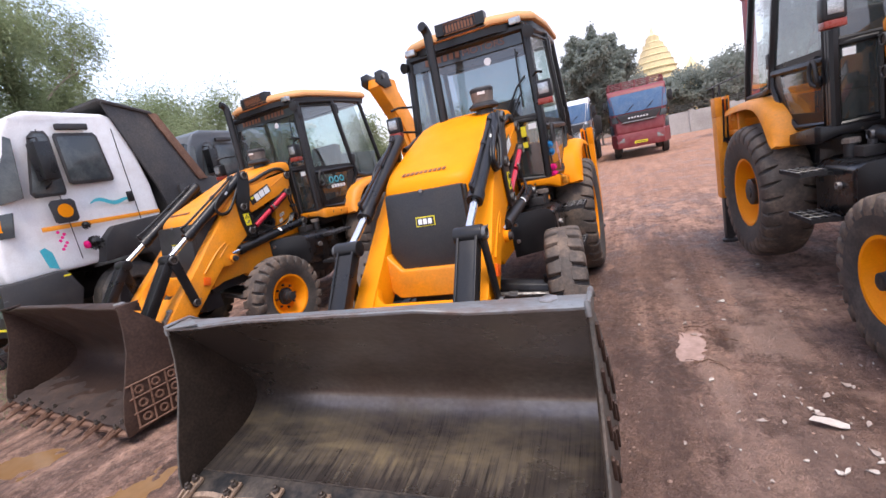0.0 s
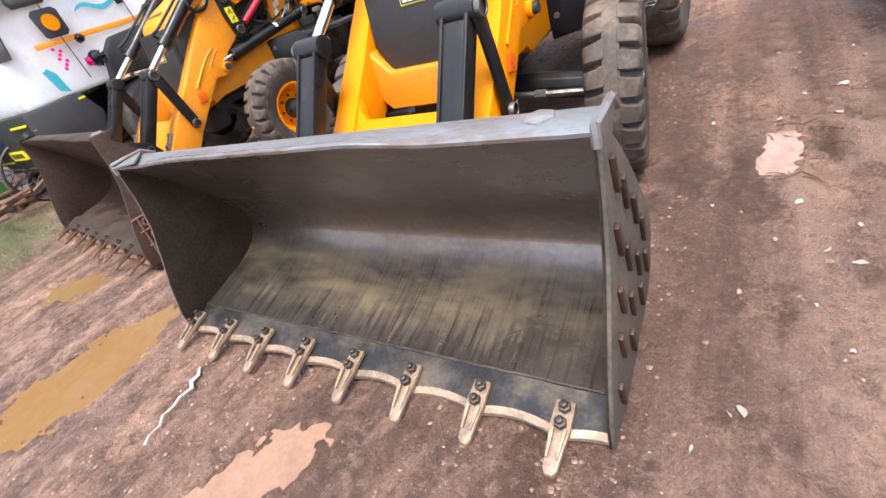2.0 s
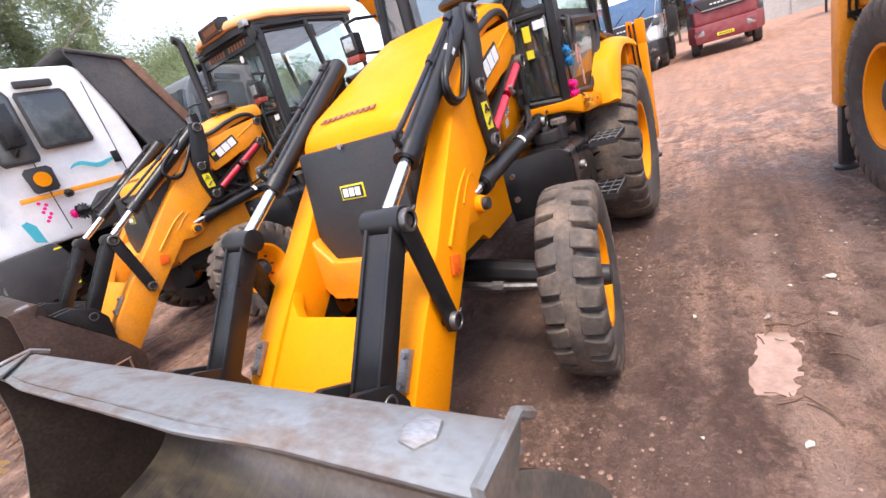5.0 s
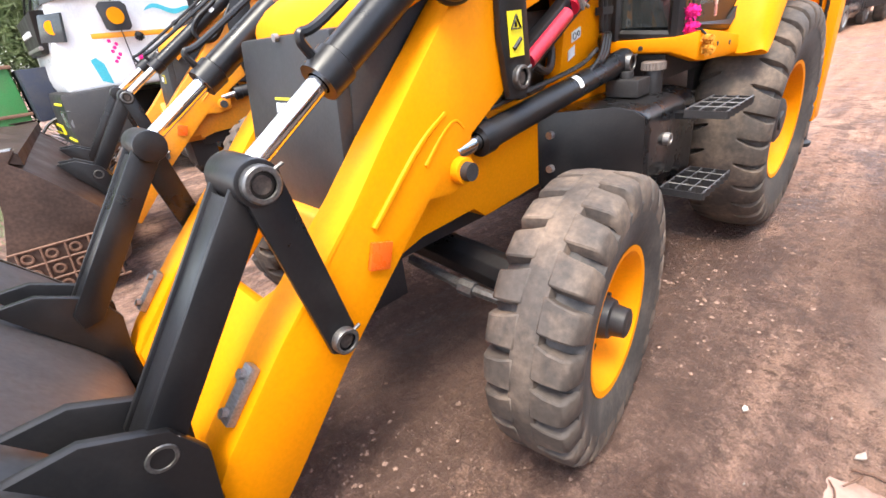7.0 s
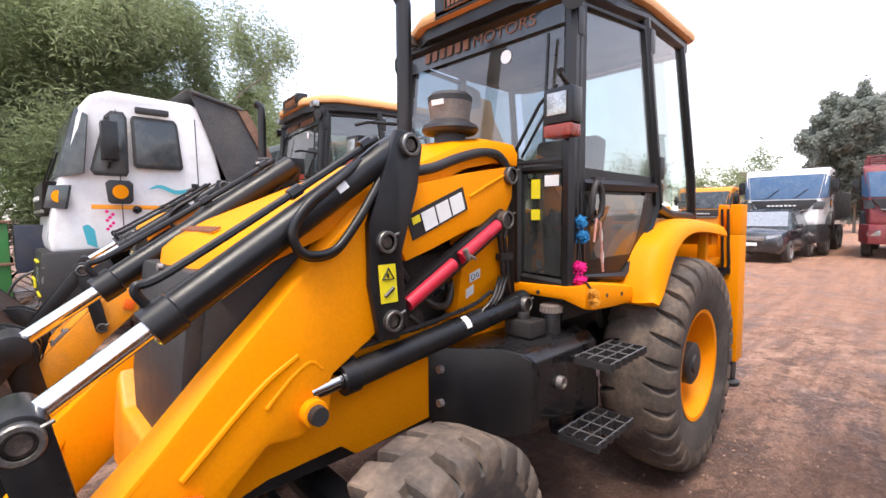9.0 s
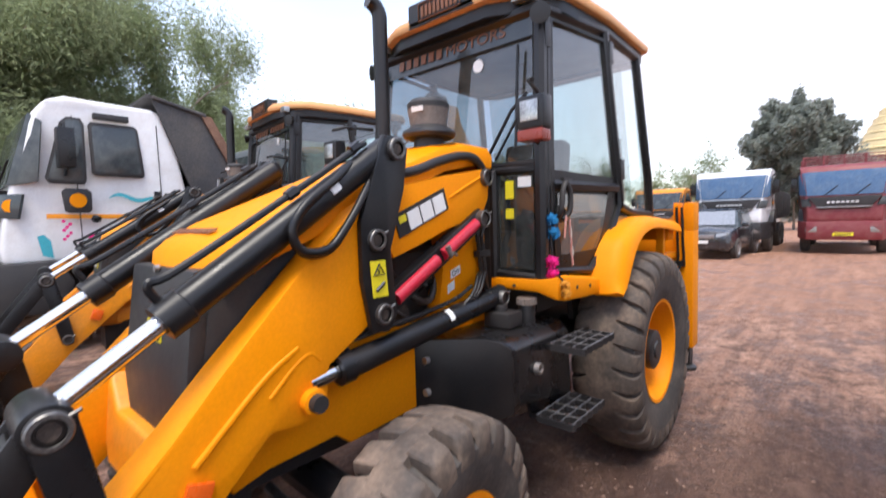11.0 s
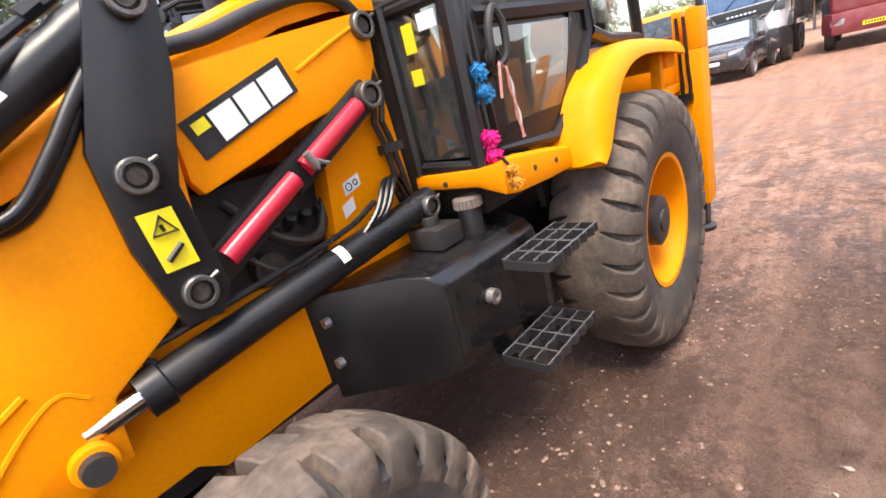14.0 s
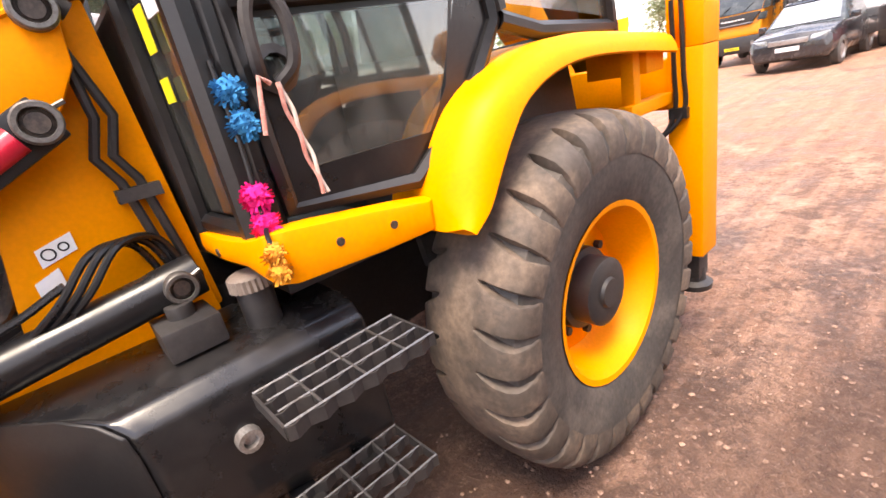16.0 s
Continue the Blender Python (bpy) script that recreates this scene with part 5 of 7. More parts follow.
        for v in bm.verts:
            # knurled grip
            d = Vector((v.co.x - X(0.53), v.co.y - 2.83, 0))
            if d.length > 0.045:
                v.co += d * (0.06 if round(math.atan2(d.y, d.x) / math.pi * 24) % 2 else -0.02)
        part("filler_cap", bm, TIN, neck, "dusty grey fuel cap")
        for nm, x0, x1, y0, y1, z in (("upper_step", 0.72, 0.875, 2.71, 3.06, 0.93), ("lower_step", 0.675, 0.845, 2.66, 3.01, 0.605)):
            bm = B()
            for k in range(4):
                x = x0 + (x1 - x0) * k / 3
                pts = [(X(x + (0.006 * math.sin(i * 1.57))), y0 + (y1 - y0) * i / 24, z) for i in range(25)]
                ribbon(bm, pts, 0.005 * s, 0.03)
            for k in (0.0, 0.22, 0.5, 0.78, 1.0):
                y = y0 + (y1 - y0) * k
                box(bm, X(x0), X(x1), y - 0.003, y + 0.003, z - 0.03, z - 0.001)
            stp = part(nm, bm, PLASTIC, root, "worn serrated grating step")
            bm = B()
            for k in range(1, 3):
                x = x0 + (x1 - x0) * k / 3
                tube(bm, [(X(x), y0 + 0.01, z + 0.001), (X(x), y1 - 0.01, z + 0.001)], 0.0026, 4)
            for x in (x0, x1):
                tube(bm, [(X(x), y0, z + 0.001), (X(x), y1, z + 0.001)], 0.0030, 4)
            for k in (0.22, 0.5, 0.78):
                tube(bm, [(X(x0), y0 + (y1 - y0) * k, z + 0.001), (X(x1), y0 + (y1 - y0) * k, z + 0.001)], 0.0030, 4)
            part("worn_edge", bm, PIN, stp, "bare worn top edges")
            for yb in (y0 + 0.06, y1 - 0.12):
                part("step_bracket", box(B(), X(0.60), X(x0 + 0.03), yb, yb + 0.06, z - 0.05, z - 0.025), BLACK, stp)
        # pale block added for a bright spot of unknown origin behind the tank
        part("pale_block", box(B(), X(0.44), X(0.475), 3.36, 3.42, 0.40, 0.60), STEEL, root, "upright pale block behind the side tank", 0.004)
        # sill
        bm = B()
        ins, outs = [], []
        for x, y, z0, z1 in ((0.34, 2.80, 1.135, 1.20), (0.50, 2.80, 1.135, 1.20), (0.60, 2.815, 1.13, 1.20), (0.655, 2.825, 1.11, 1.205), (0.695, 2.835, 1.095, 1.215), (0.72, 2.87, 1.09, 1.217), (0.728, 3.08, 1.08, 1.19), (0.735, 3.235, 1.08, 1.165)):
            outs.append([bm.verts.new((X(x), y, z0 + 0.012)), bm.verts.new((X(x + 0.004), y - 0.003, (z0 + z1) / 2)), bm.verts.new((X(x), y, z1))])
            ins.append([bm.verts.new((X(x - 0.05), y + 0.07, z0)), bm.verts.new((X(x - 0.05), y + 0.07, z1))])
        for k in range(7):
            bm.faces.new((outs[k][0], outs[k][1], outs[k + 1][1], outs[k + 1][0]))
            bm.faces.new((outs[k][1], outs[k][2], outs[k + 1][2], outs[k + 1][1]))
            bm.faces.new((outs[k][2], ins[k][1], ins[k + 1][1], outs[k + 1][2]))
            bm.faces.new((outs[k][0], ins[k][0], ins[k + 1][0], outs[k + 1][0]))
            bm.faces.new((ins[k][0], ins[k][1], ins[k + 1][1], ins[k + 1][0]))
        for k in (0, 7):
            bm.faces.new((outs[k][0], outs[k][1], outs[k][2], ins[k][1], ins[k][0]))
        sill = part("cab_sill", bm, BLACK if dark else paint, root, "black cab sill" if dark else "yellow cab sill with bolts", 0.006)
        for q in ((0.48, 2.80, 1.165), (0.724, 2.98, 1.155), (0.730, 3.12, 1.145)):
            part("bolt", cyl(B(), (X(q[0]), q[1], q[2]), (X(q[0] + (0.006 if q[0] > 0.6 else 0)), q[1] - (0 if q[0] > 0.6 else 0.006), q[2]), 0.010, seg=10), BOLT, sill)
        # mudguard: curved skin with a rolled outer flange
        crest = curve_pts([(0.765, y, z) for y, z in ((3.24, 1.085), (3.252, 1.15), (3.288, 1.235), (3.355, 1.335), (3.425, 1.395), (3.555, 1.455), (3.75, 1.488), (3.98, 1.49), (4.42, 1.455))], 4)
        skirt = curve_pts([(0.853, y, z) for y, z in ((3.262, 1.08), (3.325, 1.125), (3.385, 1.205), (3.445, 1.28), (3.52, 1.35), (3.645, 1.40), (3.81, 1.42), (4.05, 1.41), (4.42, 1.375))], 4)
        bm = B()
        rows = []
        for p, e in zip(crest, skirt):
            mid = p.lerp(e, 0.5) + Vector((0.022, -0.006, 0.016))
            near = p.lerp(e, 0.2) + Vector((0.018, -0.002, 0.008))
            low = p.lerp(e, 0.8) + Vector((0.014, -0.004, 0.008))
            ring = [Vector((0.55, p.y, p.z + 0.004)), p, near, mid, low, e, e + Vector((-0.012, 0.014, -0.006)), p.lerp(e, 0.6) + Vector((-0.01, 0.02, -0.012)), Vector((0.55, p.y + 0.02, p.z - 0.012))]
            rows.append([bm.verts.new((X(v.x), v.y, v.z)) for v in ring])
        for r0, r1 in zip(rows, rows[1:]):
            for k in range(9):
                j = (k + 1) % 9
                bm.faces.new((r0[k], r0[j], r1[j], r1[k]))
        bm.faces.new(rows[0])
        bm.faces.new(rows[-1])
        part("mudguard", bm, paint, root, "rounded yellow rear mudguard", 0.0)
        bm = prism(B(), [(3.32, 1.1), (3.55, 1.36), (4.2, 1.42), (4.3, 0.9), (3.35, 0.9)], X(0.50), X(0.53))
        part("inner_arch", bm, PLASTIC, root)
        bm = B()
        box(bm, X(0.56), X(0.80), 4.28, 4.42, 1.32, 1.42)
        box(bm, X(0.74), X(0.80), 4.16, 4.50, 1.18, 1.225)
        box(bm, X(0.74), X(0.79), 4.2, 4.25, 1.2, 1.40)
        part("guard_bracket", bm, paint, root, "", 0.006)
        # stabiliser leg
        bm = box(B(), X(0.775), X(0.91), 4.50, 4.66, 0.52, 1.38)
        leg = part("stabiliser_leg", bm, paint, root, "yellow stabiliser column", 0.012)
        for x0, x1, y0, top in ((0.845, 0.91, 4.503, 1.58), (0.775, 0.805, 4.503, 1.58), (0.805, 0.845, 4.62, 1.555)):
            part("column_plate", box(B(), X(x0), X(x1), y0, 4.657, 1.38, top), paint, leg, "", 0.005)
        bm = B()
        foot = 0.02 if dark else 0.34
        box(bm, X(0.80), X(0.885), 4.53, 4.63, foot + 0.06, 0.54)
        part("inner_leg", bm, PLASTIC, leg, "", 0.006)
        bm = lathe(B(), [(0, 0.0), (0, 0.075), (0.025, 0.078), (0.04, 0.05), (0.10, 0.045), (0.10, 0)], (X(0.843), 4.58, foot), (0, 0, 1), 16)
        part("stabiliser_foot", bm, PLASTIC, leg)
        for o in (0, 0.035):
            bm = hose(B(), [(X(0.80 + o), 4.49, 1.55), (X(0.81 + o), 4.485, 1.3), (X(0.81 + o), 4.485, 1.15), (X(0.76), 4.45, 1.05), (X(0.6), 4.42, 1.03)], 0.009)
            part("hydraulic_hose", bm, BLACK, leg)
        part("hose_clamp", box(B(), X(0.79), X(0.86), 4.475, 4.50, 1.12, 1.16), BLACK, leg)
    # backhoe frame and folded boom
    bm = B()
    box(bm, -0.80, 0.80, 4.52, 4.64, 0.55, 0.80)
    box(bm, -0.80, 0.80, 4.52, 4.64, 1.15, 1.35)
    box(bm, -0.22, 0.22, 4.6, 5.0, 0.5, 1.25)
    part("hoe_frame", bm, paint, root, "yellow rear hoe frame", 0.015)
    bx = 0.62 if boom_up else 0.0
    bm = B()
    top = 2.86 if boom_up else 1.72
    prism(bm, [(4.95, 0.85), (5.25, 1.6), (4.95, top - 0.6), (4.55, top - 0.1), (4.62, top + 0.05), (4.95, top), (5.30, top - 0.55), (5.60, 1.6), (5.25, 0.85)], bx - 0.11, bx + 0.11)
    boom = part("hoe_boom", bm, paint, root, "yellow hoe boom folded upright", 0.02)
    if boom_up:
        for s in (1, -1):
            part("boom_bracket", prism(B(), [(4.46, top - 0.06), (4.48, top + 0.08), (4.62, top + 0.13), (4.80, top + 0.09), (4.84, top - 0.10), (4.66, top - 0.14)], bx + s * 0.118, bx + s * 0.145), BLACK, boom, "black knuckle bracket", 0.006)
        part("knuckle_pin", cyl(B(), (bx - 0.165, 4.64, top + 0.03), (bx + 0.165, 4.64, top + 0.03), 0.035, seg=14), PIN, boom)
    bm = B()
    prism(bm, [(5.05, top + 0.02), (4.70, top + 0.05), (5.35, 0.75), (5.55, 0.8)], bx - 0.08, bx + 0.08)
    prism(bm, [(5.35, 0.9), (5.15, 0.45), (5.3, 0.15), (5.75, 0.2), (5.7, 0.7)], bx - 0.3, bx + 0.3)
    part("dipper_and_hoe_bucket", bm, paint if boom_up else PLASTIC, boom, "", 0.015)
    part("hoe_ram", cyl(B(), (bx, 5.2, 1.3), (bx, 5.0, top - 0.35), 0.05, seg=14), BLACK, boom)
    cab(root, paint, eco, paint is YELLOW, dark)
    # exhaust and precleaner
    bm = tube(B(), [(-0.19, 2.56, 1.78), (-0.19, 2.565, 2.2), (-0.195, 2.57, 2.55)] + [(-0.195 - 0.018 * a / 80, 2.495 + 0.075 * math.cos(radians(a)), 2.605 + 0.075 * math.sin(radians(a))) for a in range(0, 81, 10)], 0.040, 16)
    part("exhaust_pipe", bm, BLACK, root, "tall black exhaust stack with curved tip")
    bm = lathe(B(), [(0, 0.085), (0.05, 0.075), (0.10, 0.07), (0.105, 0.118), (0.12, 0.128), (0.135, 0.124), (0.16, 0.085), (0.165, 0.082)], (0.215, 2.49, 1.785), (0, 0, 1), 28)
    pc = part("precleaner", bm, PLASTIC, root, "black mushroom air precleaner on the bonnet")
    bm = lathe(B(), [(0.16, 0.086), (0.24, 0.098)], (0.215, 2.49, 1.785), (0, 0, 1), 28)
    part("precleaner_bowl", bm, TIN, pc, "dusty clear precleaner bowl")
    bm = lathe(B(), [(0.238, 0.098), (0.262, 0.1), (0.278, 0.085), (0.285, 0)], (0.215, 2.49, 1.785), (0, 0, 1), 28)
    part("precleaner_lid", bm, PLASTIC, pc)
    decal(pc, [(0.205, 2.390, 2.0), (0.265, 2.403, 2.0), (0.265, 2.400, 2.022), (0.205, 2.387, 2.022)], (0.004, -0.006, 0), DECALW, "bowl_sticker")
    return root


def letters(word, height, width, place):
    """A word in the built-in font as a mesh, centred, so many metres high and wide."""
    cu = bpy.data.curves.new("word", "FONT")
    cu.body, cu.align_x, cu.extrude = word, "CENTER", 0.02
    ob = bpy.data.objects.new("word", cu)
    me = bpy.data.meshes.new_from_object(ob)
    bpy.data.objects.remove(ob)
    bm = B()
    bm.from_mesh(me)
    bpy.data.meshes.remove(me)
    xs = [v.co.x for v in bm.verts]
    ys = [v.co.y for v in bm.verts]
    kx, ky = width / (max(xs) - min(xs)), height / (max(ys) - min(ys))
    for v in bm.verts:
        v.co = place @ Vector((v.co.x * kx, (v.co.y - min(ys)) * ky, v.co.z * 0.07))
    return bm


def cab(root, paint, eco, lettered, dark=False):
    frame_bm = B()
    xs = lambda y: 0.60 + 0.10 * min(1.0, max(0.0, (y - 2.86) / 0.6)) - 0.02 * max(0.0, (y - 3.7) / 0.6)
    lean = lambda z: -0.045 * max(0.0, (z - 1.75) / 0.8)
    for s in (1, -1):
        q = lambda y, z: (s * (xs(y) + lean(z)), y, z)
        tube(frame_bm, [q(2.86, 1.18), q(2.86, 1.75), q(2.93, 2.54)], 0.034, 8)
        tube(frame_bm, [q(2.90, 1.20), q(2.90, 1.75), q(2.97, 2.54)], 0.026, 8)
        tube(frame_bm, [q(3.62, 1.58), q(3.58, 1.75), q(3.50, 2.54)], 0.032, 8)
        tube(frame_bm, [q(4.26, 1.48), q(4.22, 1.75), q(4.08, 2.54)], 0.028, 8)
        tube(frame_bm, [q(3.62, 1.56), q(3.80, 1.52), q(4.27, 1.50)], 0.028, 8)
        tube(frame_bm, [q(2.93, 2.53), q(3.5, 2.55), q(4.08, 2.55)], 0.030, 8)
        tube(frame_bm, [(s * 0.36, 2.83, 1.22), (s * 0.60, 2.86, 1.20)], 0.025, 8)
        tube(frame_bm, [(s * 0.36, 2.83, 1.74), (s * 0.60, 2.86, 1.74)], 0.022, 8)
        tube(frame_bm, [(s * 0.35, 2.82, 1.20), (s * 0.35, 2.82, 1.76)], 0.025, 8)
    tube(frame_bm, [(-0.58, 2.93, 2.53), (0.58, 2.93, 2.53)], 0.04, 8)
    tube(frame_bm, [(-0.60, 4.25, 1.50), (0.60, 4.25, 1.50)], 0.03, 8)
    tube(frame_bm, [(-0.60, 4.08, 2.54), (0.60, 4.08, 2.54)], 0.03, 8)
    tube(frame_bm, [(-0.60, 2.86, 1.76), (0.60, 2.86, 1.76)], 0.028, 8)
    fr = part("cab_frame", frame_bm, BLACK, root, "black tubular cab frame")
    bm = B()
    box(bm, -0.55, 0.55, 2.9, 4.2, 1.02, 1.14)
    box(bm, -0.50, 0.50, 3.85, 4.25, 1.14, 1.45)
    box(bm, -0.34, 0.34, 2.80, 2.90, 1.14, 1.72)
    part("cab_floor", bm, PLASTIC, root, "dark cab floor and bulkhead", 0.01)
    for s in (1, -1):
        q = lambda y, z, o=0.0: (s * (xs(y) + lean(z) + o), y, z)
        # door
        ring = [q(2.94, 1.23), q(3.26, 1.21), q(3.38, 1.31), q(3.50, 1.42), q(3.60, 1.56), q(3.57, 1.75), q(3.49, 2.49), q(2.99, 2.48), q(2.93, 1.75)]
        bm = tube(B(), ring, 0.024, 6, True)
        tube(bm, [q(2.94, 1.66), q(3.57, 1.66)], 0.03, 6)
        slab(bm, [q(2.93, 1.62), q(3.57, 1.62), q(3.57, 1.72), q(2.93, 1.74)], (-s * 0.02, 0, 0))
        slab(bm, [q(3.25, 1.22), q(3.38, 1.31), q(3.60, 1.57), q(3.58, 1.64), q(3.46, 1.64), q(3.40, 1.42), q(3.33, 1.32)], (-s * 0.02, 0, 0))
        slab(bm, [q(2.93, 1.24), q(3.32, 1.22), q(3.36, 1.32), q(3.02, 1.31), q(2.97, 1.62), q(2.93, 1.62)], (-s * 0.02, 0, 0))
        door = part("cab_door", bm, BLACK, root, "black framed cab door, closed", 0.0)
        part("door_window", sheet(B(), [q(2.94, 1.74), q(3.56, 1.72), q(3.48, 2.48), q(3.0, 2.47)]), CABGLASS, door, "clear upper door glass")
        part("lower_window", sheet(B(), [q(3.0, 1.29), q(3.34, 1.30), q(3.47, 1.62), q(2.97, 1.62)]), SMOKE, door, "smoked lower door glass")
        bm = hose(B(), [q(2.96, 1.50, 0.02), q(2.945, 1.53, 0.05), q(2.95, 1.62, 0.055), q(2.985, 1.67, 0.05), q(3.02, 1.62, 0.05), q(3.02, 1.53, 0.045), q(2.985, 1.49, 0.03)], 0.014)
        lathe(bm, [(0, 0.03), (0.02, 0.05), (0.03, 0.03)], q(2.99, 1.52), (s, 0, 0), 12)
        box(bm, *sorted((q(3, 1.7)[0], q(3, 1.7)[0] + s * 0.02)), 3.02, 3.12, 1.685, 1.70)
        part("door_handle", bm, PLASTIC, door, "black grab handle and latch")
        for k, (y, z) in enumerate(((2.93, 2.40), (3.52, 2.44), (3.59, 1.78))):
            part("hinge", box(B(), *sorted((q(y, z)[0] - 0.01, q(y, z)[0] + s * 0.035)), y - 0.02, y + 0.04, z - 0.07, z + 0.05), BLACK, door, "", 0.006)
        part("rear_side_window", sheet(B(), [q(3.66, 1.60), q(4.23, 1.54), q(4.06, 2.51), q(3.54, 2.52)]), CABGLASS, root, "clear rear side glass")
        part("front_quarter_window", sheet(B(), [(s * 0.37, 2.835, 1.25), (s * 0.57, 2.855, 1.24), (s * 0.58, 2.855, 1.72), (s * 0.37, 2.835, 1.72)]), SMOKE, root, "smoked lower quarter glass")
        for z0, hgt in () if dark or eco else ((1.60, 0.09), (1.50, 0.05)):
            bm = slab(B(), [(s * 0.42, 2.828, z0), (s * 0.465, 2.832, z0), (s * 0.465, 2.832, z0 + hgt), (s * 0.42, 2.828, z0 + hgt)], (0, -0.003, 0))
            part("sticker", bm, DECALY, root, "yellow sticker on the glass")
        part("sticker", slab(B(), [(s * 0.49, 2.833, 1.655), (s * 0.56, 2.84, 1.655), (s * 0.56, 2.84, 1.705), (s * 0.49, 2.833, 1.705)], (0, -0.003, 0)), DECALW, root, "white sticker on the glass")
        # mirror with indicator
        for pts in ([(s * 0.60, 2.84, 2.10), (s * 0.66, 2.66, 2.10), (s * 0.71, 2.60, 2.08)], [(s * 0.60, 2.84, 1.86), (s * 0.70, 2.62, 1.88)]):
            part("mirror_arm", tube(B(), pts, 0.011), BLACK, root)
        bm = box(B(), s * 0.645, s * 0.775, 2.575, 2.655, 1.905, 2.045)
        mir = part("mirror", bm, BLACK, root, "black work lamp and mirror housing", 0.014)
        part("lamp_lens", box(B(), s * 0.668, s * 0.752, 2.566, 2.574, 1.935, 2.022), LAMP, mir, "clear lamp lens", 0.004)
        part("indicator", box(B(), s * 0.65, s * 0.77, 2.57, 2.65, 1.855, 1.903), INDIC, mir, "dark red indicator lens", 0.008)
        mir.location.z = -0.03
        bm = lathe(B(), [(-0.02, 0.035), (0.03, 0.05), (0.035, 0)], (s * 0.60, 2.885, 2.47), (0.4 * s, -1, -0.1), 14)
        part("work_lamp", bm, BLACK, root, "round black work lamp")
        # roof lamp box
        part("work_lamp", box(B(), s * 0.46, s * 0.56, 2.84, 2.90, 2.555, 2.61), LAMP, root, "square work lamp", 0.008)
    if eco:
        bm = B()
        for k in range(3):
            lathe(bm, [(0, 0.042), (0.003, 0.042), (0.003, 0.026), (0, 0.026)], (xs(3.2) + 0.030, 3.12 + 0.10 * k, 1.545), (1, 0, 0), 16)
        part("door_badge", bm, TEAL, root, "round teal shapes on the door")
        bm = B()
        for k in range(5):
            slab(bm, [(xs(3.2) + 0.030, 3.1 + 0.055 * k, 1.44), (xs(3.2) + 0.030, 3.14 + 0.055 * k, 1.44), (xs(3.2) + 0.030, 3.14 + 0.055 * k, 1.48), (xs(3.2) + 0.030, 3.1 + 0.055 * k, 1.48)], (0.003, 0, 0))
        part("door_badge_bars", bm, DECALW, root)
    # windscreen, rear window
    part("windscreen", sheet(B(), [(-0.57, 2.865, 1.78), (0.57, 2.865, 1.78), (0.53, 2.94, 2.50), (-0.53, 2.94, 2.50)]), TINTGLASS, root, "tinted windscreen with a sun strip")
    for k in range(13):
        if k == 6 or (k > 6 and lettered):
            continue
        x = -0.40 + 0.062 * k
        bm = slab(B(), [(x, 2.9060, 2.434), (x + 0.040, 2.9060, 2.434), (x + 0.040, 2.9120, 2.489), (x, 2.9120, 2.489)], (0, -0.003, 0))
        part("sun_strip_bar", bm, BROWNINK, root)
    if lettered:
        part("sun_strip_word", letters("MOTORS", 0.058, 0.40, Matrix.Translation((0.18, 2.9090, 2.434)) @ Matrix.Rotation(radians(84), 4, "X")), BROWNINK, root, "brown capital letters on the sun strip")
    part("sun_strip", slab(B(), [(-0.54, 2.913, 2.40), (0.54, 2.913, 2.40), (0.53, 2.924, 2.51), (-0.53, 2.924, 2.51)], (0, -0.003, 0)), DARKGLASS, root, "dark sun strip")
    bm = B()
    lathe(bm, [(0, 0.034), (0.002, 0.034), (0.002, 0)], (0.20, 2.917, 2.33), (0, -1, 0), 16)
    part("sticker", bm, DECALW, root, "round white sticker on the windscreen")
    part("rear_window", sheet(B(), [(-0.57, 4.25, 1.54), (0.57, 4.25, 1.54), (0.55, 4.08, 2.50), (-0.55, 4.08, 2.50)]), CABGLASS, root, "clear rear window")
    bm = B()
    tube(bm, [(0.30, 2.83, 1.80), (0.44, 2.86, 2.04), (0.52, 2.88, 2.12)], 0.009)
    tube(bm, [(0.36, 2.83, 1.80), (0.48, 2.855, 2.0)], 0.007)
    tube(bm, [(0.47, 2.85, 1.86), (0.47, 2.885, 2.36)], 0.008, 6)
    part("wiper", bm, BLACK, root, "black windscreen wiper")
    # roof
    top = [(-0.33, 2.80), (0.33, 2.80), (0.55, 2.90), (0.66, 3.05), (0.70, 3.5), (0.69, 4.20), (0.60, 4.28), (-0.60, 4.28), (-0.69, 4.20), (-0.70, 3.5), (-0.66, 3.05), (-0.55, 2.90)]
    bm = B()
    lv = [(0.97, 2.592), (0.995, 2.60), (1.0, 2.612), (1.0, 2.632), (0.985, 2.652), (0.95, 2.675), (0.80, 2.705), (0.4, 2.72)]
    rings = [[bm.verts.new((x * k, 3.55 + (y - 3.55) * k, z)) for x, y in top] for k, z in lv]
    for r0, r1 in zip(rings, rings[1:]):
        for i in range(12):
            j = (i + 1) % 12
            bm.faces.new((r0[i], r0[j], r1[j], r1[i]))
    bm.faces.new(rings[0])
    bm.faces.new(rings[-1])
    roof = part("cab_roof", bm, GREYROOF if dark else ROOF, root, "dusty grey cab roof" if dark else "faded orange-yellow cab roof", 0.0)
    if dark:
        for s in (1, -1):
            part("work_lamp", lathe(B(), [(-0.05, 0.02), (-0.045, 0.06), (0.0, 0.085), (0.03, 0.08), (0.035, 0)], (s * 0.60, 4.20, 2.50), (0, 0.5, -1), 18), BLACK, root, "round black rear work lamp")
    part("headlining", slab(B(), [(x * 0.95, 3.55 + (y - 3.55) * 0.95, 2.53) for x, y in top], (0, 0, 0.066)), BLACK, root, "dark headlining")
    bm = box(B(), -0.205, 0.265, 2.80, 2.90, 2.60, 2.735)
    nb = part("number_board", bm, BLACK, roof, "black number board with plain bars", 0.006)
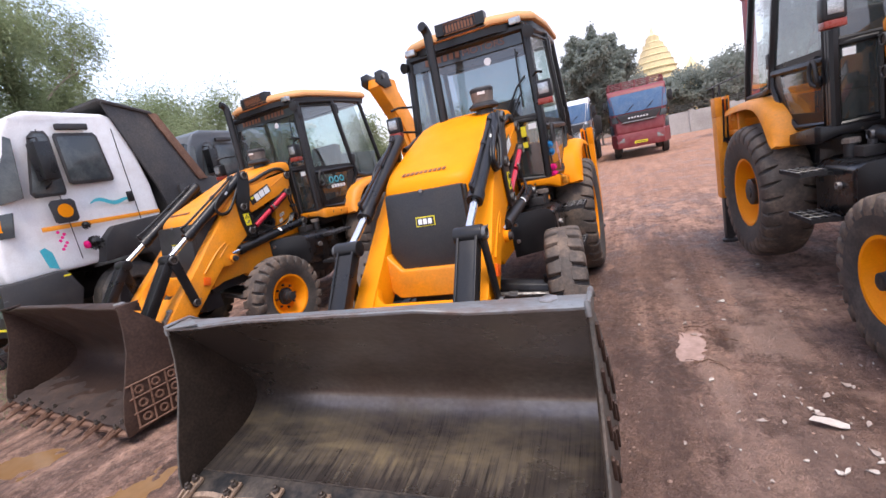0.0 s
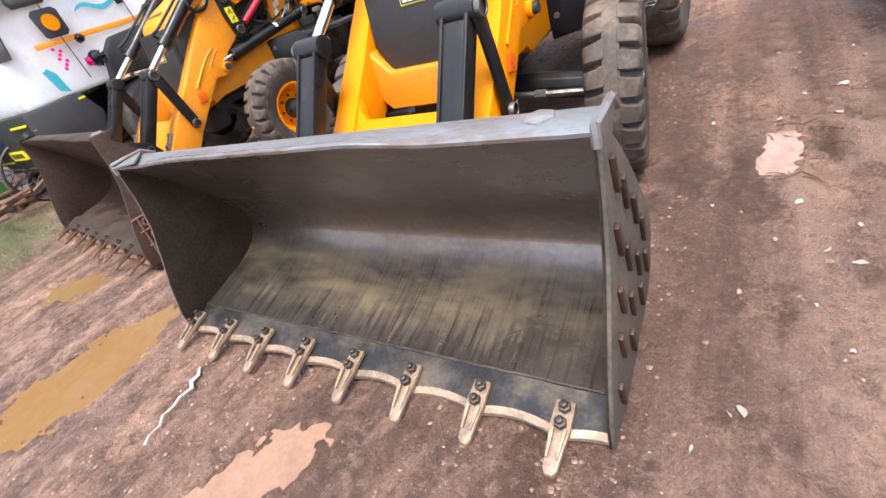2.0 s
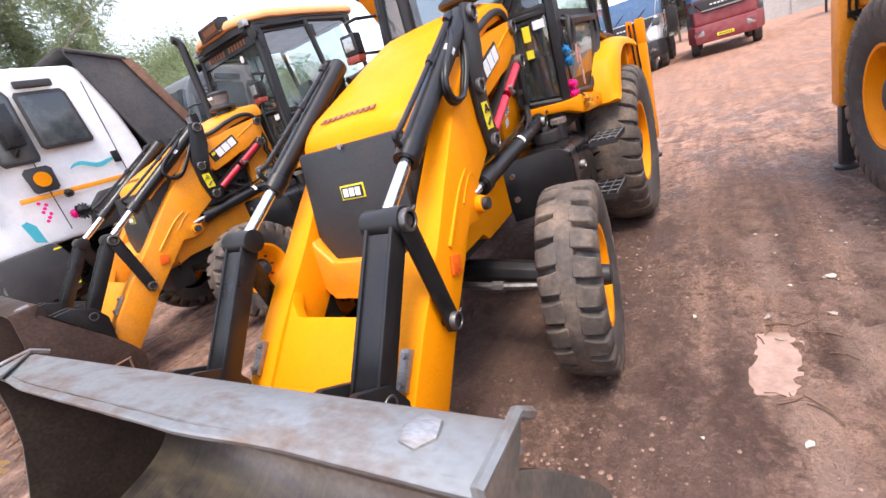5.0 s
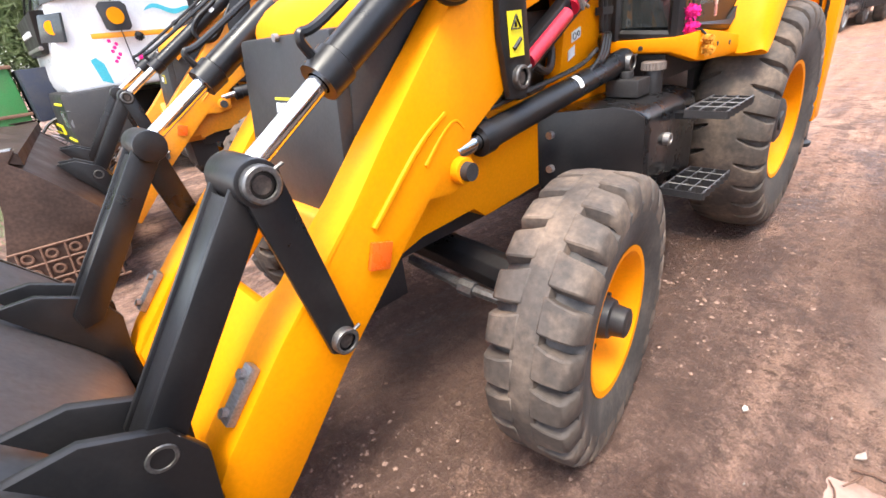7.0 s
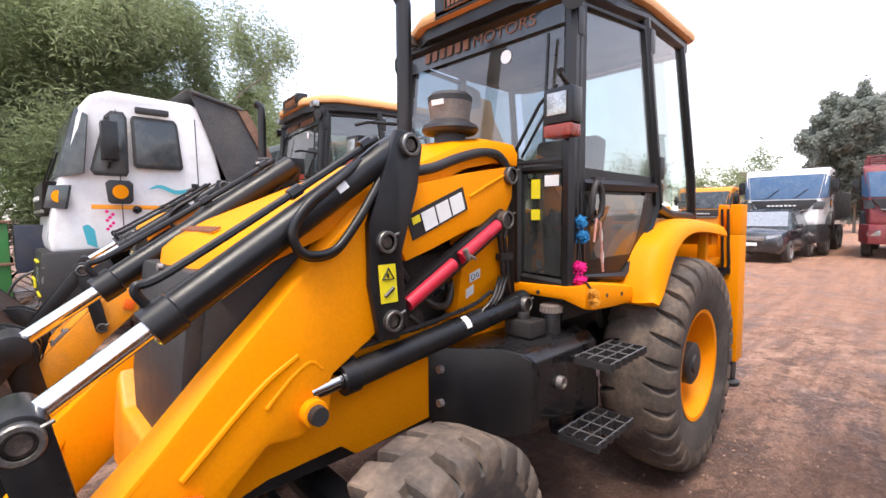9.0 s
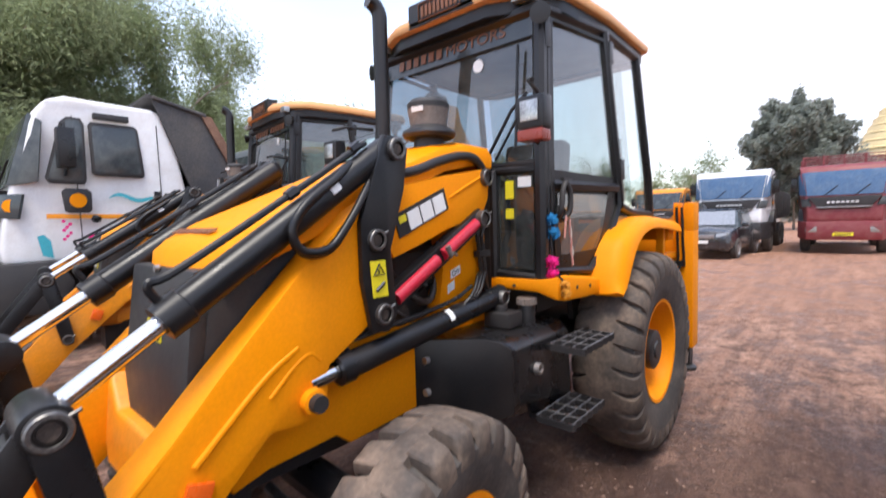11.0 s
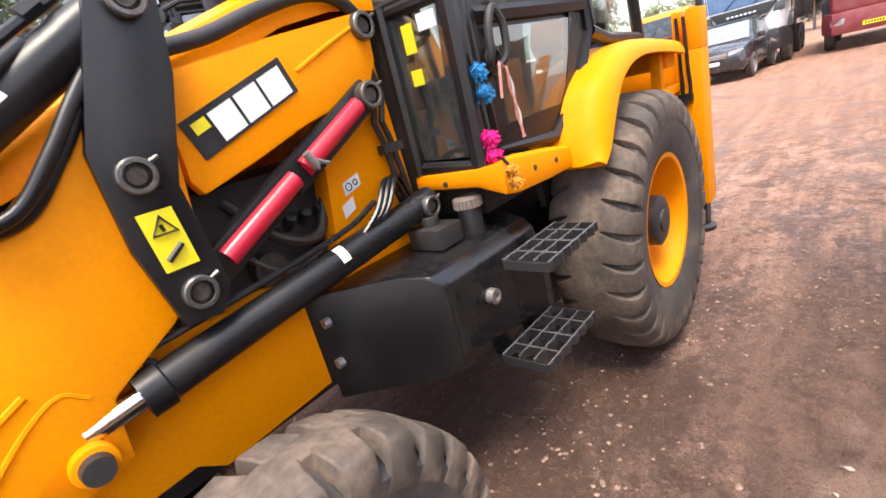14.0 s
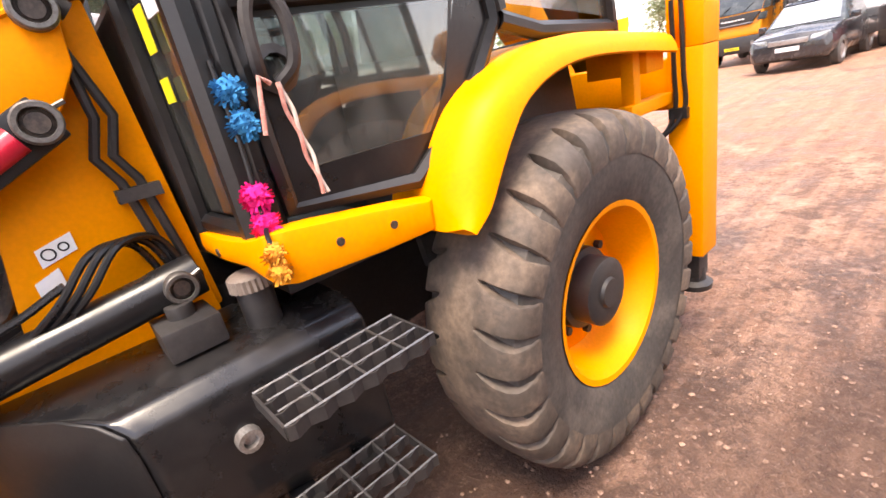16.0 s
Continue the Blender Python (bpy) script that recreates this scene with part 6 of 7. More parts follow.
    for k in range(9):
        x = -0.10 + 0.03 * k
        bm = slab(B(), [(x, 2.797, 2.64), (x + 0.019, 2.797, 2.64), (x + 0.019, 2.797, 2.70), (x, 2.797, 2.70)], (0, -0.003, 0))
        part("number_bar", bm, BROWNINK, nb)
    bm = tube(B(), [(-0.12, 2.796, 2.625), (0.18, 2.796, 2.625), (0.18, 2.796, 2.715), (-0.12, 2.796, 2.715)], 0.004, 4, True)
    part("board_border", bm, BROWNINK, nb)
    # seat and controls
    bm = B()
    box(bm, -0.25, 0.25, 3.35, 3.80, 1.42, 1.54)
    box(bm, -0.22, 0.22, 3.40, 3.75, 1.14, 1.42)
    box(bm, -0.24, 0.24, 3.76, 3.90, 1.5, 2.05, Matrix.Translation((0, 3.8, 1.5)) @ Matrix.Rotation(radians(-8), 4, "X") @ Matrix.Translation((0, -3.8, -1.5)))
    part("driver_seat", bm, SEAT, root, "black driver's seat", 0.04, 3)
    bm = B()
    c, n = Vector((0, 3.18, 1.78)), Vector((0, 0.45, 0.9)).normalized()
    u, w = basis(n)
    tube(bm, [c + (u * math.cos(a) + w * math.sin(a)) * 0.18 for a in (2 * math.pi * k / 24 for k in range(24))], 0.014, 8, True)
    for k in range(3):
        a = 2.1 * k
        tube(bm, [c, c + (u * math.cos(a) + w * math.sin(a)) * 0.18], 0.012, 6)
    tube(bm, [c, (0, 2.96, 1.40), (0, 2.94, 1.14)], 0.04, 10)
    box(bm, -0.25, 0.25, 2.90, 3.04, 1.60, 1.78)
    part("steering_wheel", bm, PLASTIC, root, "black steering wheel and column")
    bm = B()
    for x in (0.36, 0.44):
        tube(bm, [(x, 3.3, 1.14), (x, 3.3, 1.6), (x - 0.02, 3.28, 1.75)], 0.012)
        lathe(bm, [(0, 0.02), (0.05, 0.028), (0.07, 0)], (x - 0.02, 3.28, 1.74), (0, 0, 1), 10)
    box(bm, 0.30, 0.50, 3.2, 3.5, 1.14, 1.5)
    part("control_levers", bm, PLASTIC, root, "control levers and side console")


def pom(bm, c, r):
    """A shaggy yarn ball of many short strands."""
    c = Vector(c)
    for _ in range(170):
        d = Vector((random.gauss(0, 1), random.gauss(0, 1), random.gauss(0, 1))).normalized()
        k = r * random.uniform(0.85, 1.15)
        u = d.orthogonal().normalized() * r * 0.11
        vs = [bm.verts.new(p) for p in (c + u, c - u, c + d * k - u * 0.7 + Vector((0, 0, -0.15 * r)), c + d * k + u * 0.7 + Vector((0, 0, -0.15 * r)))]
        bm.faces.new(vs)
    lathe(bm, [(-r * 0.8, 0.0), (-r * 0.55, r * 0.6), (0, r * 0.82), (r * 0.55, r * 0.6), (r * 0.8, 0)], c, (0, 0, 1), 10)


# ---- ground ----
PUDDLES = []


def puddle_depth(x, y):
    d = 0.0
    for cx, cy, ax, ay, rot, dep in PUDDLES:
        u, v = x - cx, y - cy
        c, s = math.cos(rot), math.sin(rot)
        p, q = (c * u + s * v) / ax, (-s * u + c * v) / ay
        r = math.sqrt(p * p + q * q) + 0.55 * noise.noise((x * 3.3, y * 3.3, 2.0)) + 0.45 * noise.noise((x * 9, y * 9, 5.0)) + 0.4 * noise.noise((x * 22, y * 22, 6.0))
        if r < 1.25:
            t = min(1.0, (1.25 - r) / 0.5)
            d = max(d, dep * t * t * (3 - 2 * t))
    return d


PUDDLES += [(-1.66, -0.45, 0.26, 0.62, -0.35, 0.045), (-0.06, -0.45, 0.13, 0.26, -0.55, 0.03), (1.57, 1.88, 0.085, 0.24, -0.06, 0.022), (-3.0, 0.08, 0.34, 0.16, 0.3, 0.03), (1.765, 1.93, 0.045, 0.13, 0.1, 0.04), (1.97, 2.24, 0.05, 0.10, -0.5, 0.03)]


def near_puddle(x, y):
    w = 1.0
    for cx, cy, ax, ay, rot, dep in PUDDLES:
        u, v = x - cx, y - cy
        c, s = math.cos(rot), math.sin(rot)
        r = math.hypot((c * u + s * v) / ax, (-s * u + c * v) / ay)
        w = min(w, max(0.2, min(1.0, (r - 1.3) / 1.2)))
    return w


def ground_height(x, y):
    out = max(0.0, -2.6 - x, x - 3.6, -1.6 - y, y - 6.2)
    near, mid = max(0.0, 1 - out / 0.6), max(0.0, 1 - out / 4.0)
    far = min(1.0, max(0.0, (abs(x) + abs(y) - 12) / 10))
    h = 0.012 * noise.noise((x * 0.9, y * 0.9, 0)) + mid * 0.010 * noise.noise((x * 3.1, y * 2.6, 4))
    if near > 0:
        h += near * (0.009 * noise.noise((x * 9, y * 8, 7)) + 0.006 * noise.noise((x * 21, y * 18, 9)) + 0.004 * max(0.0, noise.noise((x * 38, y * 36, 3))))
    ruts = mid * 0.012 * math.sin(x * 7.5 + 0.8 * noise.noise((y * 0.5, x * 0.2, 1))) * max(0.0, noise.noise((x * 0.4, y * 0.25, 11)))
    rise = 0.054 * min(1.0, max(0.0, (y - 2.5) / 1.0)) * min(1.0, max(0.0, (9.0 - y) / 3.0)) * min(1.0, max(0.0, (2.4 - abs(x - 0.2)) / 1.2))
    return (1.5 * h + 1.6 * ruts) * (1 - far) * near_puddle(x, y) - puddle_depth(x, y) + rise


def axis_lines(a, b, step, far):
    v = list(np.arange(a, b + 1e-6, step))
    out, d, x = [], step, b
    while x < far:
        d *= 1.10
        x += d
        out.append(x)
    left, d, x = [], step, a
    while x > -far:
        d *= 1.10
        x -= d
        left.append(x)
    return left[::-1] + v + out


gx, gy = axis_lines(-2.6, 3.6, 0.023, 700), axis_lines(-1.6, 6.2, 0.023, 900)
verts = [(x, y, ground_height(x, y)) for y in gy for x in gx]
nxg = len(gx)
faces = [(j * nxg + i, j * nxg + i + 1, (j + 1) * nxg + i + 1, (j + 1) * nxg + i) for j in range(len(gy) - 1) for i in range(nxg - 1)]
me = bpy.data.meshes.new("ground")
me.from_pydata(verts, [], faces)
for p in me.polygons:
    p.use_smooth = True
me.materials.append(MUD)
tagged(new("ground", me), "rutted red-brown mud yard with gravel and wet patches", "ground", kind="structure")

for k, (cx, cy, ax, ay, rot, dep) in enumerate(PUDDLES):
    if k >= 4:
        continue
    bm = B()
    n = 40
    c = bm.verts.new((cx, cy, -0.017))
    ring = []
    for i in range(n):
        a = 2 * math.pi * i / n
        u, v = 1.4 * ax * math.cos(a), 1.4 * ay * math.sin(a)
        ring.append(bm.verts.new((cx + u * math.cos(rot) - v * math.sin(rot), cy + u * math.sin(rot) + v * math.cos(rot), c.co.z)))
    for i in range(n):
        bm.faces.new((c, ring[i], ring[(i + 1) % n]))
    pd = link_mesh("puddle", bm, WATER if k in (0, 3) else SKYMUD if k == 2 else WETMUD)
    tagged(pd, "shallow muddy brown puddle in the yard" if k in (0, 3) else "shallow pinkish puddle reflecting the pale sky", "puddle", kind="structure")

# ---- the three loaders ----
CX = 0.03
backhoe(pose(CX, 0, 0), "clean yellow backhoe loader with bucket lowered, parked on mud", "backhoe loaders in the yard", steer=radians(8))
backhoe(pose(-3.24, 0.49, 0.04, 0, 0, -7.0), "yellow backhoe loader with rusty soil-filled bucket and raised boom", "backhoe loaders in the yard", loaded=True, boom_up=True, paint=YELLOW_OLD, eco=True, front=(0.80, 1.87, 0.43, 0.44))
backhoe(pose(3.53, -0.12, 0.03, 0, 0, 5.6), "dusty yellow backhoe loader with black tanks, parked alongside", "backhoe loaders in the yard", paint=YELLOW_OLD, dark=True, front=(0.80, 1.74, 0.455, 0.46))

# yarn charms on the cab handle
charm = thing("yarn_charm", "blue, magenta and amber yarn pompoms hanging from the cab", "charm", pose(CX, 0, 0))
for nm, mt, pts in (("blue_pompom", BLUE, [(0.64, 2.885, 1.495), (0.647, 2.89, 1.43)]), ("magenta_pompom", PINK, [(0.65, 2.865, 1.29), (0.655, 2.865, 1.23)]), ("amber_tassel", AMBER, [(0.735, 2.835, 1.185), (0.74, 2.833, 1.15)])):
    bm = B()
    for p in pts:
        pom(bm, p, 0.033 if nm != "amber_tassel" else 0.025)
    part(nm, bm, mt, charm)
part("cord", tube(B(), [(0.635, 2.87, 1.55), (0.645, 2.872, 1.4), (0.665, 2.86, 1.225), (0.70, 2.845, 1.222), (0.737, 2.834, 1.19)], 0.005), BLACK, charm)


ribbon_ob = thing("ribbon_cord", "twisted salmon and pale cord hanging from the door handle", "cord", pose(CX, 0, 0))
for nm, mt, o in (("salmon_strand", ROPE, 0.0), ("pale_strand", PAPER, 0.008)):
    part(nm, tube(B(), [(0.70 + 0.003 * math.sin(k * 0.9 + o * 400), 2.955 + 0.002 * k + 0.003 * math.cos(k * 0.9 + o * 400) + o, 1.49 - 0.0135 * k) for k in range(18)], 0.0045), mt, ribbon_ob)
part("short_tail", tube(B(), [(0.70, 2.945, 1.49), (0.70, 2.925, 1.505), (0.70, 2.918, 1.47), (0.70, 2.905, 1.40)], 0.005), ROPE, ribbon_ob)


# ---- trucks ----
def road_wheel(parent, s, x, y, R=0.5, w=0.28, rimmat=None):
    bm = lathe(B(), [(-w / 2, R * 0.55), (-w / 2, R * 0.9), (-w * 0.35, R), (w * 0.35, R), (w / 2, R * 0.9), (w / 2, R * 0.6), (w * 0.4, R * 0.55)], (x, y, R), (s, 0, 0), 28)
    t = part("wheel", bm, SIDEWALL, parent, "dusty black truck tyre")
    bm = lathe(B(), [(w * 0.4, R * 0.56), (w * 0.1, R * 0.5), (w * 0.15, R * 0.25), (w * 0.35, R * 0.2), (w * 0.35, 0)], (x, y, R), (s, 0, 0), 20)
    part("rim", bm, rimmat or PLASTIC, t)


def truck(m, label, group, paint, screen, cargo, cargo_mat, stripe=None, decals=False, length=6.2, sc=1.0, peak=True):
    root = thing("truck", label, "truck", m, group)
    W = 1.2
    prof = [(0.02, 1.08), (0.0, 1.25), (0.04, 1.55), (0.12, 1.95), (0.35, 2.80), (0.46, 2.95), (0.64, 3.02), (1.55, 3.0), (1.72, 2.93), (1.86, 2.4), (1.93, 2.0), (1.95, 1.35), (1.9, 1.1)]
    def drawn_in(y):
        return 1 - 0.22 * min(1.0, max(0.0, (0.44 - y) / 0.44))
    bm = prism(B(), prof, -W, W)
    for v in bm.verts:
        v.co.x *= drawn_in(v.co.y)
    body = part("truck_cab", bm, paint, root, "", 0.06, 3)
    n = Vector((0, -0.93, 0.36))
    f = lambda t: (0.115 + 0.225 * t, 1.98 + 0.82 * t)
    a, b = f(0.0), f(1.0)
    part("windscreen", slab(B(), [(-0.95, a[0] - 0.02, a[1]), (0.95, a[0] - 0.02, a[1]), (1.06, b[0] - 0.02, b[1]), (-1.06, b[0] - 0.02, b[1])], (0, 0.05, 0)), screen, body, "", 0.01)
    for s in (1, -1):
        part("windscreen_side", slab(B(), [(s * 0.965, 0.105, 1.97), (s * 1.165, 0.36, 2.02), (s * 1.185, 0.43, 2.70), (s * 1.075, 0.33, 2.79)], (s * 0.012, -0.012, 0)), screen, body, "", 0.004)
    for k in (-0.5, 0.3):
        part("wiper", tube(B(), [(k, 0.07, 1.98), (k + 0.35, 0.16, 2.3)], 0.012, 6), BLACK, body)
    # grille and lamps
    part("grille", slab(B(), [(-0.93, -0.02, 1.93), (0.93, -0.02, 1.93), (0.62, -0.04, 1.52), (-0.62, -0.04, 1.52)], (0, 0.14, 0)), PLASTIC, body, "dark grille panel tapering downward", 0.02)
    for k in range(7):
        part("grille_block", box(B(), -0.42 + 0.12 * k, -0.34 + 0.12 * k, -0.055, -0.03, 1.72, 1.77), DECALW, body)
    part("grille_bar", box(B(), -0.7, 0.7, -0.05, -0.01, 1.56, 1.60), STEEL, body, "", 0.008)
    bm = prism(B(), [(-0.10, 0.48), (-0.12, 0.75), (-0.08, 1.10), (0.5, 1.12), (0.62, 0.85), (0.5, 0.52)], -1.22, 1.22)
    for v in bm.verts:
        v.co.x *= drawn_in(v.co.y)
    bump = part("bumper", bm, PLASTIC if decals or cargo == "tipper" else paint, root, "", 0.04)
    for s in (1, -1):
        lamp = slab(B(), [(s * 0.66, -0.125, 0.74), (s * 0.94, -0.125, 0.74), (s * 0.98, -0.02, 0.74), (s * 0.98, -0.02, 0.92), (s * 0.94, -0.12, 0.92), (s * 0.66, -0.12, 0.92)], (0, 0.05, 0))
        part("headlamp", lamp, LAMP, bump, "", 0.006)
        part("corner_disc", lathe(B(), [(0, 0.07), (0.012, 0.07), (0.012, 0)], (s * 1.01, 0.11, 1.75), (s * 0.8, -0.6, 0), 16), YELLOW, body, "round yellow disc") if decals else None
        bm = B()
        slab(bm, [(s * 0.80, 0.005, 1.62), (s * 1.06, 0.19, 1.60), (s * 1.10, 0.24, 1.88), (s * 0.90, 0.06, 1.88)], (s * 0.03, -0.03, 0))
        part("corner_lamp", bm, DARKGLASS, body, "", 0.008)
    bm = B()
    box(bm, -0.26, 0.26, -0.14, -0.115, 0.62, 0.73)
    plate = part("number_plate", bm, DECALY, bump, "yellow number plate with plain bars")
    for k in range(7):
        part("number_bar", box(B(), -0.20 + 0.06 * k, -0.165 + 0.06 * k, -0.145, -0.14, 0.645, 0.705), DECALB, plate)
    for s in (1, -1):
        X = s * W
        q = lambda y, z: (X, y, z)
        def inset(name, pts, mt, off=0.012):
            return part(name, slab(B(), [q(*p) for p in pts], (s * off, 0, 0)), mt, body, "", 0.006)
        fr = inset("window_frame", [(0.86, 2.14), (0.90, 2.11), (1.40, 2.11), (1.43, 2.14), (1.38, 2.70), (1.34, 2.75), (0.88, 2.75), (0.85, 2.71)], PLASTIC, 0.010)
        inset("side_window", [(0.89, 2.17), (0.92, 2.145), (1.37, 2.145), (1.39, 2.17), (1.35, 2.68), (1.32, 2.71), (0.91, 2.71), (0.885, 2.68)], DARKGLASS, 0.016)
        inset("quarter_frame", [(0.41, 2.06), (0.45, 2.0), (0.78, 2.0), (0.805, 2.05), (0.815, 2.71), (0.78, 2.78), (0.65, 2.78), (0.58, 2.71)], PLASTIC, 0.009)
        inset("quarter_window", [(0.44, 2.07), (0.47, 2.03), (0.76, 2.03), (0.78, 2.07), (0.79, 2.70), (0.76, 2.75), (0.66, 2.75), (0.61, 2.70)], DARKGLASS, 0.014)
        bm = box(B(), *sorted((X + s * 0.05, X + s * 0.22)), 0.52, 0.68, 2.18, 2.62)
        tube(bm, [q(0.6, 2.7), (X + s * 0.15, 0.6, 2.68), (X + s * 0.15, 0.6, 2.15), q(0.6, 2.1)], 0.015, 6)
        part("mirror", bm, BLACK, body, "black wing mirror", 0.02)
        part("visor", box(B(), *sorted((X, X + s * 0.06)), 0.9, 1.28, 2.78, 2.86), PLASTIC, body, "", 0.02)
        inset("lamp_pod", [(0.57, 1.69), (0.60, 1.665), (0.80, 1.665), (0.835, 1.70), (0.84, 1.91), (0.80, 1.95), (0.59, 1.95), (0.55, 1.91)], PLASTIC, 0.03)
        part("pod_disc", lathe(B(), [(0.03, 0.085), (0.042, 0.085), (0.042, 0)], (X, 0.70, 1.81), (s, 0, 0), 18), YELLOW, body, "round yellow disc")
        inset("door_handle", [(1.52, 1.80), (1.60, 1.80), (1.60, 1.94), (1.52, 1.94)], BLACK, 0.02)
        if stripe:
            inset("stripe", [(0.4, 1.60), (1.93, 1.585), (1.93, 1.635), (0.4, 1.655)], stripe, 0.004)
        for y in (0.72, 1.62):
            part("door_gap", tube(B(), [(X + s * 0.004, y, 1.2), (X + s * 0.004, y - 0.02, 2.8)], 0.006, 4), BLACK, body)
        if decals:
            bm = B()
            low = [q(1.02 + 0.03 * k, 1.845 + 0.030 * math.sin(k * 0.45) - 0.002 * k) for k in range(19)]
            high = [q(1.02 + 0.03 * k, 1.855 + 0.030 * math.sin(k * 0.45) - 0.002 * k + 0.045 * math.sin(math.pi * k / 18) ** 0.6) for k in range(19)]
            slab(bm, low + high[::-1], (s * 0.004, 0, 0))
            part("door_decal", bm, TEAL, body, "brushed teal flourish")
            bm = B()
            slab(bm, [q(0.34, 1.18), q(0.44, 1.14), q(0.42, 1.35), q(0.36, 1.42), q(0.30, 1.40)], (s * 0.004, 0, 0))
            part("door_decal", bm, TEAL, body, "brushed teal flourish")
            bm = B()
            pom(bm, (X + s * 0.05, 0.90, 1.37), 0.09)
            part("tassel", bm, BLACK, body, "black hanging tassel")
            bm = B()
            pom(bm, (X + s * 0.05, 0.86, 1.60), 0.05)
            part("tassel", bm, BLACK, body, "small black hanging tassel")
            bm = B()
            pom(bm, (X + s * 0.02, 0.82, 1.36), 0.05)
            part("tassel_core", bm, PINK, body)
            bm = B()
            for k in range(7):
                lathe(bm, [(0, 0.02), (0.003, 0.02), (0.003, 0)], (X, 0.55 + 0.03 * (k % 3), 1.36 + 0.035 * k), (s, 0, 0), 8)
            part("flower_decal", bm, PINK, body)
        bm = prism(B(), [(0.95, 1.08), (1.05, 1.38), (1.2, 1.52), (1.96, 1.56), (2.0, 0.75), (1.75, 0.7), (1.6, 1.05), (1.2, 1.1)], s * 0.85, s * 1.235)
        part("wheel_arch", bm, PLASTIC, root, "", 0.03)
        road_wheel(root, s, s * 1.02, 1.3)
        for y in (length - 2.2, length - 0.9):
            road_wheel(root, s, s * 1.0, y)
    part("chassis", box(B(), -0.45, 0.45, 0.5, length, 0.62, 1.0), BLACK, root)
    if decals:
        for s in (1, -1):
            for z in (0.58, 0.98):
                part("reflective_tape", box(B(), *sorted((s * 0.44, s * 0.93)), -0.128, -0.10, z, z + 0.02), DECALY, bump, "yellow reflective tape")
            for z in (0.60, 1.04):
                part("reflective_tape", box(B(), *sorted((s * 1.222, s * 1.226)), 0.44, 0.52, z, z + 0.02), DECALY, bump, "yellow reflective tape")
    if cargo == "tipper":
        bm = B()
        side = [(2.12, 1.3), (2.0, 1.95), (1.55, 3.14), (2.22, 2.99), (2.78, 2.0), (length + 0.2, 1.95), (length + 0.1, 1.3)] if peak else [(2.12, 1.3), (2.12, 2.3), (length + 0.3, 2.3), (length + 0.1, 1.3)]
        top = 1.93 if peak else 2.28
        box(bm, -1.2, 1.2, 2.12, length + 0.1, 1.2, 1.3)
        tip = part("tipper_body", bm, cargo_mat, root, "dark steel tipper body", 0.015)
        part("front_board", slab(B(), [(-1.2, 2.12, 1.3), (1.2, 2.12, 1.3), (1.2, 2.05, 2.25), (-1.2, 2.05, 2.25)], (0, 0.05, 0)), cargo_mat, tip, "", 0.01)
        for s in (1, -1):
            part("side_board", prism(B(), side, s * 1.20, s * 1.25), cargo_mat, tip, "", 0.015)
            for k in range(6):
                y = 2.35 + (length - 2.3) * k / 5
                part("side_rib", box(B(), *sorted((s * 1.25, s * 1.31)), y - 0.05, y + 0.05, 1.3, top), cargo_mat, tip, "", 0.01)
        if peak:
            bm = slab(B(), [(-1.25, 1.50, 3.15), (1.25, 1.50, 3.15), (1.25, 2.24, 3.0), (-1.25, 2.24, 3.0)], (0, 0.0, 0.04))
            slab(bm, [(-1.2, 1.62, 3.0), (1.2, 1.62, 3.0), (1.2, 2.05, 2.2), (-1.2, 2.05, 2.2)], (0, 0.05, 0.02))
            for s in (1, -1):
                tube(bm, [(s * 1.26, 1.55, 3.15), (s * 1.26, 2.23, 3.0)], 0.03, 6)
                part("guard_flange", slab(B(), [(s * 1.25, 2.16, 3.0), (s * 1.25, 2.30, 3.0), (s * 1.25, 2.88, 1.98), (s * 1.25, 2.72, 1.98)], (s * 0.03, 0, 0)), RUST, tip, "dusty brown stiffening flange", 0.004)
            part("cab_guard", bm, cargo_mat, root, "sloping cab guard of the tipper", 0.01)
    else:
        bm = B()
        for s in (1, -1):
            for k in range(8):
                y = 2.1 + (length - 2.1) * k / 7
                box(bm, *sorted((s * 1.18, s * 1.24)), y - 0.03, y + 0.03, 1.1, 3.35)
            for z in (1.3, 1.7, 2.1, 2.5, 2.9, 3.2, 3.33):
                box(bm, *sorted((s * 1.17, s * 1.23)), 2.1, length, z - 0.03, z + 0.03)
        for z in (3.05, 3.2, 3.35):
            tube(bm, [(-1.2, 2.05, z), (1.2, 2.05, z)], 0.025, 6)
            tube(bm, [(-1.1, 0.8, z - 0.02), (1.1, 0.8, z - 0.02)], 0.02, 6)
            for s in (1, -1):
                tube(bm, [(s * 1.1, 0.8, z - 0.02), (s * 1.1, 2.05, z)], 0.02, 6)
        for x in (-1.1, -0.55, 0, 0.55, 1.1):
            tube(bm, [(x, 0.8, 3.0), (x, 0.8, 3.38)], 0.02, 6)
            tube(bm, [(x, 2.05, 2.6), (x, 2.05, 3.42)], 0.02, 6)
        box(bm, -1.2, 1.2, 2.05, length, 1.05, 1.15)
        box(bm, -1.2, 1.2, 2.08, 2.12, 1.15, 2.6)
        part("stake_body", bm, cargo_mat, root, "open stake body with high rails", 0.0)
    return root


